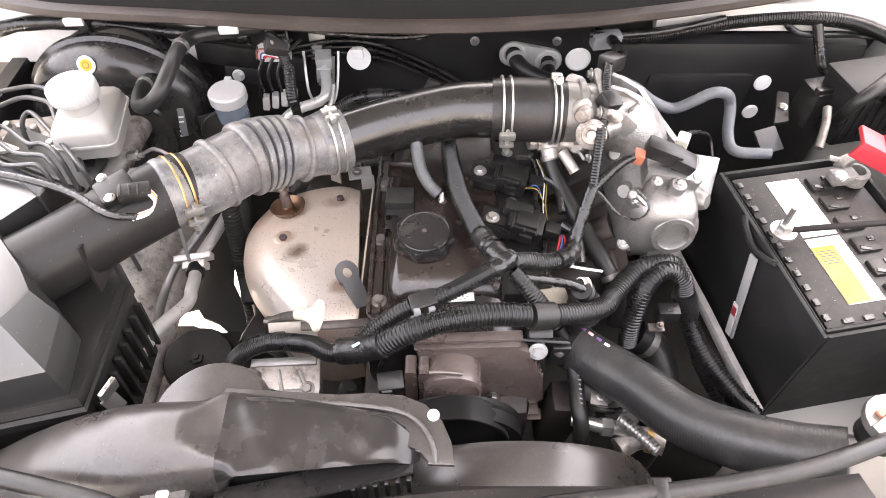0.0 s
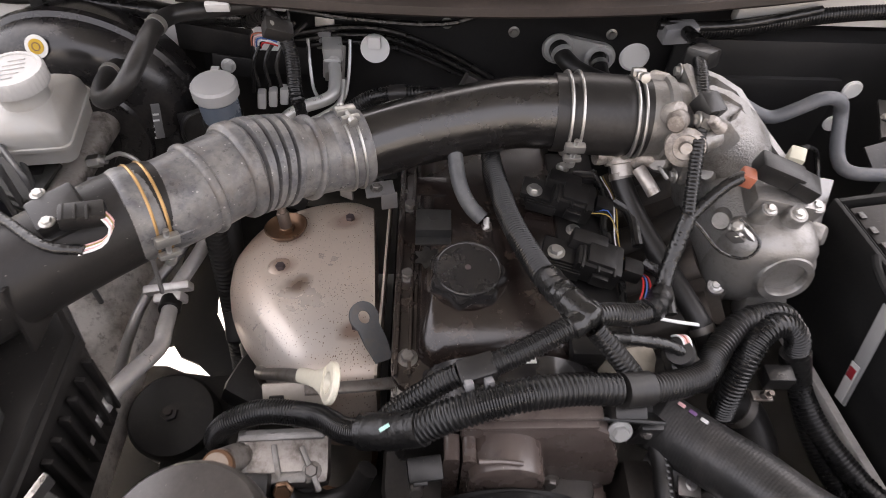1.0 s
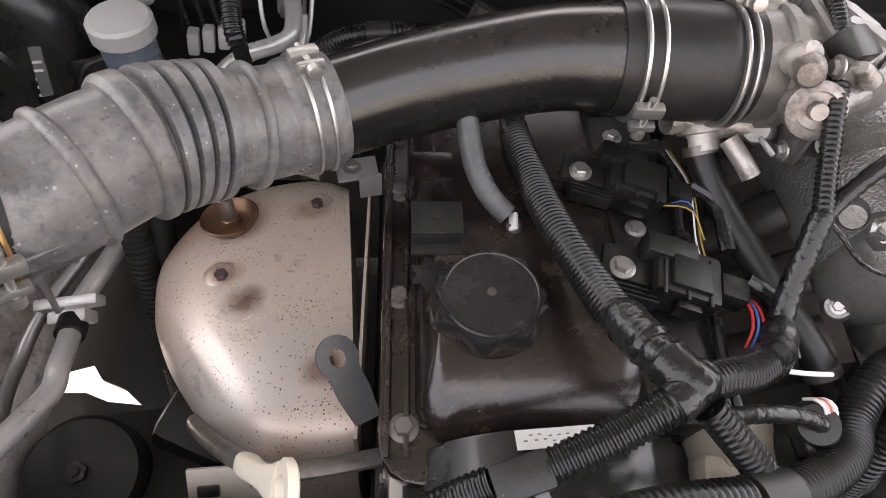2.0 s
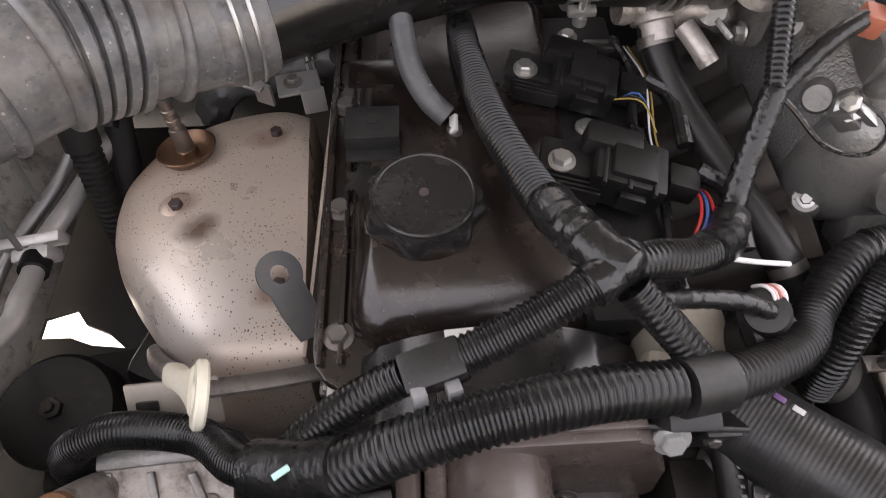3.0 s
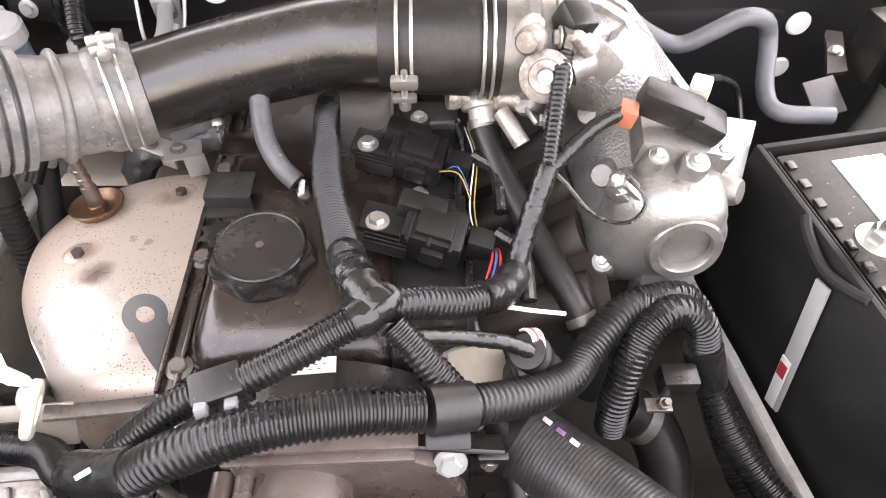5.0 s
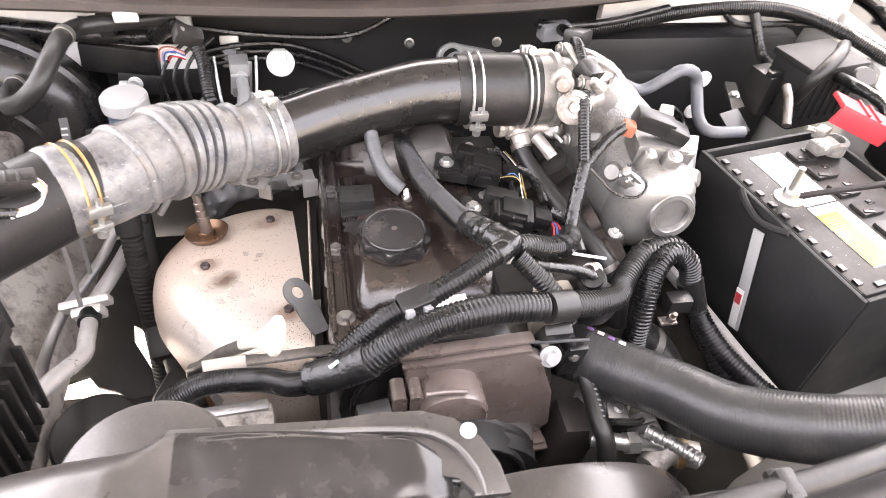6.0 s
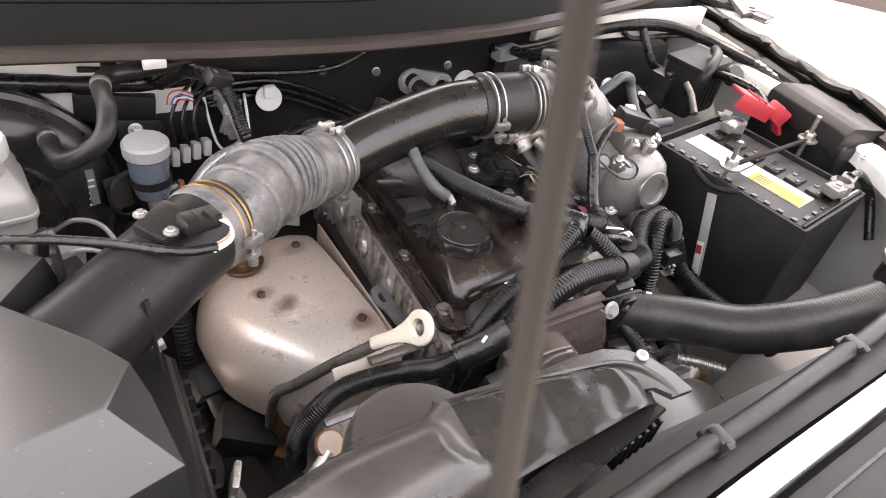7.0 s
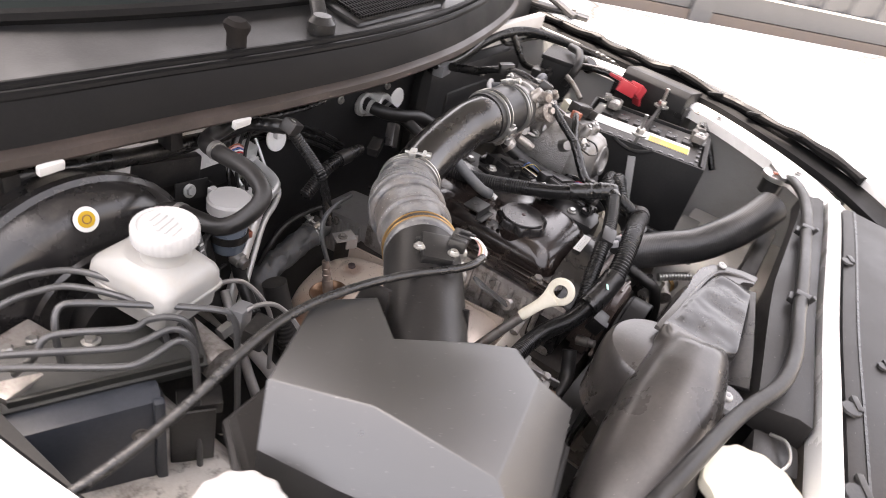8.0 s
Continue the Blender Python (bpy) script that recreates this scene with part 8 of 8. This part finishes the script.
def crank_pulley():
    c = thing("fan_pulley", (0.05, -0.22, 0.7), "black grooved fan pulley with belts", "pulley")
    m = frame_to((0.045, -0.205, 0.835), (0, -1, 0))
    part("wheel", lathe([(0.02, -0.01), (0.07, -0.008), (0.088, 0.0), (0.086, 0.006), (0.088, 0.012), (0.086, 0.018), (0.088, 0.03), (0.06, 0.032), (0.03, 0.04), (0, 0.04)], m, 48), belt_rubber, c)
    part("belt", belt_loop(), belt_rubber, c)


crank_pulley()


def alternator_side():
    a = thing("coolant_fitting", (0.25, -0.2, 0.82), "dark plastic and aluminium fittings under the radiator hose", "pipe fitting")
    part("casting", rbox((0.195, -0.165, 0.78), (0.05, 0.05, 0.12), 0.01, (0, 8, 0)), block_iron, a)
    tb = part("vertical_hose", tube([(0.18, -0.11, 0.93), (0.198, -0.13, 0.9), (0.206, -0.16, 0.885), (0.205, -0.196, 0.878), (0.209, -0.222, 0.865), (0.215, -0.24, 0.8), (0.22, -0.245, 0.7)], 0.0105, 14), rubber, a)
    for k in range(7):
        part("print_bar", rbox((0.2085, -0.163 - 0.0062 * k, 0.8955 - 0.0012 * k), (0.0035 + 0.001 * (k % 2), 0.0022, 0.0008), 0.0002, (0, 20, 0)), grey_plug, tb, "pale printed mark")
    part("neck", tube([(0.215, -0.14, 0.82), (0.24, -0.158, 0.838), (0.258, -0.175, 0.842)], 0.0165, 18, 0.006), pipe_metal, a)
    part("bracket", merge(rbox((0.24, -0.179, 0.86), (0.024, 0.02, 0.004), 0.001, (15, 0, -8)), rbox((0.24, -0.19, 0.852), (0.024, 0.003, 0.018), 0.001, (15, 0, -8))), steel_dark, a)
    bolt(a, (0.242, -0.178, 0.863), (0, -0.25, 1), 0.0042, zinc)
    part("solenoid", rbox((0.268, -0.192, 0.83), (0.05, 0.034, 0.03), 0.006, (12, 10, 12)), plastic_matt, a)
    part("solenoid_rib", rbox((0.268, -0.192, 0.846), (0.044, 0.004, 0.006), 0.001, (12, 10, 12)), plastic, a)
    part("pipe", tube([(0.2, -0.205, 0.85), (0.224, -0.212, 0.852), (0.245, -0.217, 0.85), (0.268, -0.217, 0.846), (0.29, -0.225, 0.835)], 0.0095, 14), zinc, a)
    part("bellows", tube([(0.262, -0.212, 0.865), (0.282, -0.236, 0.872), (0.3, -0.262, 0.878)], 0.0085, 18, pitch=0.006, depth=0.0012), zinc, a, "ribbed zinc pipe fitting")
    part("nut", lathe([(0.0135, 0), (0.0135, 0.014), (0.011, 0.016), (0, 0.016)], frame_to((0.238, -0.216, 0.851), (1, -0.05, -0.05)), 6), zinc, a)
    part("stub", tube([(0.262, -0.238, 0.828), (0.293, -0.224, 0.832), (0.324, -0.234, 0.834)], 0.0155, 18, 0.006), alu_dirty, a)
    part("band", tube([(0.301, -0.2265, 0.8325), (0.309, -0.229, 0.833)], 0.0172, 20, 0.004), yellow_zinc, a, "browned hose band")
    part("lead", tube([(0.27, -0.19, 0.85), (0.255, -0.2, 0.865), (0.236, -0.2, 0.868), (0.222, -0.19, 0.86)], 0.0035, 8), tape, a)


alternator_side()
lh = hose("lower_hose", [(0.31, -0.07, 0.85), (0.34, -0.08, 0.83), (0.355, -0.12, 0.8), (0.34, -0.18, 0.75), (0.3, -0.22, 0.65)], 0.024, rubber, "thick black hose between engine and battery")
part("band", lathe([(0.024, -0.006), (0.0258, -0.006), (0.0258, 0.006), (0.024, 0.006)], frame_to((0.33, -0.075, 0.838), (0.9, -0.2, -0.5)), 28), steel_dark, lh, "dull steel band")


# ---- firewall fittings ----
plug_white = mat("bright_white_plug", (0.86, 0.86, 0.84), 0.45, bump=0.03, vary=0.03)


def firewall_fittings():
    g = thing("heater_plate", (0.19, 0.47, 0.95), "zinc plate with heater pipe stubs on the firewall", "plate")
    out = [(0.19 + u * 1.0, 0.956 + v) for u, v in rrect(0.12, 0.05, 0.024, 7)]
    bm = prism(out, 0.466, 0.474, "y", 0.002)
    bmesh.ops.rotate(bm, cent=(0.19, 0.47, 0.956), matrix=Matrix.Rotation(radians(12), 3, "Y"), verts=bm.verts)
    part("plate", bm, bright_zinc, g)
    for x, z in ((0.156, 0.968), (0.222, 0.949)):
        part("pipe_rim", lathe([(0.0235, -0.001), (0.0235, 0.004), (0.0215, 0.006), (0.0165, 0.006), (0.015, -0.001)], frame_to((x, 0.466, z), (0, -1, 0.1)), 28), bright_zinc, g)
    for x, y, z, r in ((0.281, 0.4745, 0.949, 0.024), (0.618, 0.419, 0.937, 0.0155), (0.619, 0.419, 0.87, 0.0145)):
        solid("body_plug", lathe([(r, 0), (r, 0.002), (r * 0.83, 0.005), (0, 0.005)], frame_to((x, y, z), (0, -1, 0.1)), 28), plug_white, "round white plug in the firewall", "plug", group="white firewall plugs")
    for x, z in ((0.084, 0.988), (0.236, 0.988), (-0.02, 1.0)):
        b = thing("firewall_bolt", (x, 0.474, z), "small zinc bolt in the firewall", "bolt", "firewall bolts")
        bolt(b, (x, 0.474, z), (0, -1, 0.2), 0.006)
    # wire loom brackets and coated lines
    for x in (-0.205, -0.128):
        c = thing("loom_bracket", (x, 0.46, 0.98), "pale metal loom bracket on the firewall", "bracket")
        part("plate", lathe([(0.022, 0), (0.022, 0.003), (0.018, 0.005), (0, 0.005)], frame_to((x, 0.436, 0.978), (0, -1, 0.25)), 28) if x > -0.15 else rbox((x, 0.462, 0.985), (0.03, 0.006, 0.05), 0.003, (-15, 0, 0)), plug_white if x > -0.15 else zinc, c)
        part("tab", rbox((x, 0.428, 0.994) if x > -0.15 else (x, 0.455, 0.985), (0.02, 0.012, 0.02), 0.003), plug_white if x > -0.15 else grey_plug, c)
    part_h = thing("firewall_lines", (-0.1, 0.45, 0.95), "three thin black lines across the firewall", "pipes")
    for k in range(3):
        part("line", tube([(-0.25, 0.45, 0.99 - 0.012 * k), (-0.18, 0.455, 1.0 - 0.012 * k), (-0.1, 0.455, 0.995 - 0.014 * k), (0.0, 0.455, 0.95 - 0.014 * k), (0.08, 0.45, 0.9 - 0.014 * k)], 0.0045, 8), tape, part_h)


firewall_fittings()


def solenoid():
    s = thing("clutch_bracket", (-0.215, 0.42, 0.9), "bright zinc bracket and lever behind the intake hose", "bracket")
    part("union", rbox((-0.193, 0.44, 0.972), (0.03, 0.03, 0.026), 0.004, (10, 0, 6)), bright_zinc, s)
    part("side_plate", rbox((-0.196, 0.428, 0.945), (0.026, 0.006, 0.05), 0.003, (25, 6, 8)), bright_zinc, s)
    part("union_nut", lathe([(0.012, 0), (0.012, 0.012), (0.009, 0.014), (0, 0.014)], frame_to((-0.192, 0.436, 0.962), (0.05, -0.5, -0.8)), 6), zinc, s)
    for dx, dy in ((-0.034, 0.0), (0.03, -0.006)):
        part("stay", tube([(-0.196 + dx, 0.446, 0.985), (-0.196 + dx * 0.95, 0.43 + dy, 0.955), (-0.196 + dx * 0.8, 0.405 + dy, 0.925), (-0.194 + dx * 0.5, 0.39, 0.91)], 0.0026, 8), bright_zinc, s)


solenoid()


def rear_harness():
    h = thing("firewall_harness", (-0.3, 0.43, 1.06), "thick taped wiring loom under the cowl", "wiring harness")
    taped(h, [(-0.8, 0.4, 1.03), (-0.7, 0.41, 1.06), (-0.58, 0.415, 1.062), (-0.48, 0.415, 1.05), (-0.38, 0.42, 1.035), (-0.3, 0.425, 1.03), (-0.25, 0.43, 1.03)], 0.0125)
    conduit(h, [(-0.228, 0.305, 1.076), (-0.22, 0.29, 1.058), (-0.215, 0.258, 1.03), (-0.212, 0.252, 1.018)], 0.0092)
    taped(h, [(-0.213, 0.255, 1.024), (-0.206, 0.245, 0.985), (-0.19, 0.245, 0.93)], 0.0075)
    taped(h, [(-0.3, 0.4, 1.04), (-0.265, 0.36, 1.075), (-0.235, 0.312, 1.085)], 0.011)
    lp = part("loom_plug", rbox((-0.235, 0.302, 1.09), (0.036, 0.022, 0.02), 0.004, (20, 25, 20)), plastic, h)
    part("plug_screw", lathe([(0.004, 0), (0.004, 0.002), (0, 0.0025)], frame_to((-0.24, 0.296, 1.101), (0.2, -0.4, 0.9)), 10), zinc, lp)
    for k, m in enumerate((orange, pink_wire, blue_wire, white_wire, red_wire)):
        part("wire", tube([(-0.295 + 0.003 * k, 0.378, 1.016 - 0.001 * k), (-0.29 + 0.003 * k, 0.372, 1.036 - 0.003 * k), (-0.275 + 0.002 * k, 0.37, 1.041 - 0.004 * k), (-0.258, 0.375, 1.03 - 0.003 * k)], 0.0012, 6, 0.005), m, h)
    part("black_bracket", rbox((-0.36, 0.43, 0.995), (0.11, 0.03, 0.045), 0.004, (0, 6, -6)), plastic, h)
    part("black_bracket", rbox((-0.31, 0.44, 0.955), (0.16, 0.02, 0.05), 0.004), plastic, h)
    for x in (-0.58, -0.36):
        part("clip", rbox((x, 0.41, 1.06), (0.02, 0.03, 0.034), 0.003), plastic, h)
    part("thin_cable", tube([(-0.4, 0.42, 1.06), (-0.28, 0.44, 1.04), (-0.15, 0.445, 1.02), (-0.02, 0.44, 1.02), (0.06, 0.43, 1.06)], 0.0045, 8), tape, h)
    # behind the intake
    conduit(h, [(-0.18, 0.31, 0.945), (-0.155, 0.312, 0.96), (-0.13, 0.315, 0.976), (-0.1, 0.314, 0.986), (-0.072, 0.314, 0.988), (-0.045, 0.325, 0.98), (-0.02, 0.35, 0.958), (0.03, 0.37, 0.94)], 0.0112)
    part("clip_band", tube([(-0.1, 0.314, 0.986), (-0.076, 0.314, 0.988)], 0.013, 16, 0.008), plastic, h)
    part("grey_plug", rbox((-0.005, 0.31, 0.985), (0.034, 0.022, 0.02), 0.004, (0, -20, 20)), plastic, h)
    part("sensor_plug", rbox((0.003, 0.284, 1.018), (0.02, 0.018, 0.042), 0.003, (-20, 30, 0)), plastic_gloss, h)
    for k in range(3):
        part("thin_pipe", tube([(-0.292 + 0.016 * k, 0.36, 0.96), (-0.294 + 0.016 * k, 0.365, 0.995), (-0.28 + 0.016 * k, 0.38, 1.02), (-0.25 + 0.016 * k, 0.4, 1.04)], 0.0028, 8), tape, h)
    r = thing("right_loom", (0.5, 0.42, 1.06), "taped wiring loom under the cowl on the battery side", "wiring harness")
    conduit(r, [(0.28, 0.4, 1.05), (0.35, 0.4, 1.045), (0.43, 0.41, 1.05), (0.52, 0.42, 1.062), (0.62, 0.42, 1.07), (0.72, 0.4, 1.07), (0.79, 0.34, 1.06), (0.83, 0.24, 1.05)], 0.0125)
    taped(r, [(0.27, 0.385, 1.06), (0.32, 0.39, 1.055), (0.4, 0.395, 1.06), (0.5, 0.41, 1.075)], 0.006)
    part("clamp", rbox((0.3, 0.385, 1.05), (0.05, 0.025, 0.025), 0.004, (0, 0, 10)), grey_plug, r)
    part("drop", tube([(0.66, 0.41, 1.065), (0.672, 0.39, 1.03), (0.685, 0.37, 1.0), (0.72, 0.355, 0.985)], 0.0085, 12), tape, r)
    part("cable", tube([(0.6, 0.42, 1.07), (0.64, 0.41, 1.045), (0.72, 0.4, 1.05), (0.78, 0.37, 1.06)], 0.0055, 10), tape, r)
    taped(r, [(0.83, 0.24, 1.05), (0.835, 0.17, 1.04), (0.82, 0.12, 1.02), (0.8, 0.1, 1.0)], 0.013)
    taped(r, [(0.3, 0.29, 1.08), (0.31, 0.32, 1.07), (0.305, 0.37, 1.06)], 0.009)


rear_harness()


def relays():
    r = thing("relay_bracket", (0.7, 0.27, 1.0), "black relay boxes and hoses behind the battery", "relay box")
    part("relay", rbox((0.715, 0.285, 0.995), (0.115, 0.08, 0.1), 0.008, (0, 0, 12)), fuse_lid, r)
    for k in range(6):
        part("relay_fin", rbox((0.672 + 0.017 * k, 0.238 + 0.0036 * k, 1.0), (0.005, 0.012, 0.07), 0.001, (0, 0, 12)), fuse_lid, r)
    part("relay_lid", rbox((0.715, 0.285, 1.049), (0.121, 0.086, 0.012), 0.004, (0, 0, 12)), fuse_lid, r)
    part("relay", rbox((0.65, 0.3, 0.985), (0.045, 0.05, 0.07), 0.006, (0, 0, 12)), plastic, r)
    part("relay_ridge", rbox((0.65, 0.285, 1.022), (0.04, 0.012, 0.012), 0.003, (0, 0, 12)), plastic, r)
    part("round_cap", lathe([(0.018, 0), (0.019, 0.004), (0.019, 0.02), (0.015, 0.024), (0, 0.024)], frame_to((0.745, 0.225, 1.035), (-0.2, -0.5, 0.8)), 24), rubber, r)
    part("hose", tube([(0.66, 0.24, 1.0), (0.66, 0.22, 1.05), (0.7, 0.24, 1.075), (0.74, 0.28, 1.07)], 0.01, 12), rubber, r)
    part("stay", tube([(0.6, 0.165, 1.005), (0.615, 0.2, 1.025), (0.622, 0.225, 1.035)], 0.0065, 12), steel_dark, r, "grey pipe stub")
    part("bracket", rbox((0.54, 0.2, 0.99), (0.04, 0.04, 0.004), 0.001, (30, 0, 20)), plastic, r)
    s = thing("strut_bracket", (0.58, 0.35, 1.0), "grey steel bracket behind the battery", "bracket")
    part("plate", prism([(0.575, 0.26), (0.6, 0.265), (0.625, 0.34), (0.608, 0.345)], 0.97, 0.975, "z"), plastic, s)
    bolt(s, (0.6, 0.3, 0.975), (-0.3, -0.4, 1), 0.006)


relays()


def prop_rod():
    p = thing("bonnet_prop", (-0.342, -0.542, 1.07), "slim black-coated steel bonnet prop rod standing up from the rail", "prop rod")
    part("rod", tube([(-0.3455, -0.555, 1.05), (-0.342, -0.542, 1.1), (-0.321, -0.464, 1.4), (-0.293, -0.36, 1.8)], 0.0042, 12, 0.02), rod_mat, p)
    part("pivot", lathe([(0.012, 0), (0.012, 0.02), (0.006, 0.024), (0, 0.024)], frame_to((-0.346, -0.556, 1.055), (1, 0, 0.1)), 16), plastic, p)


prop_rod()
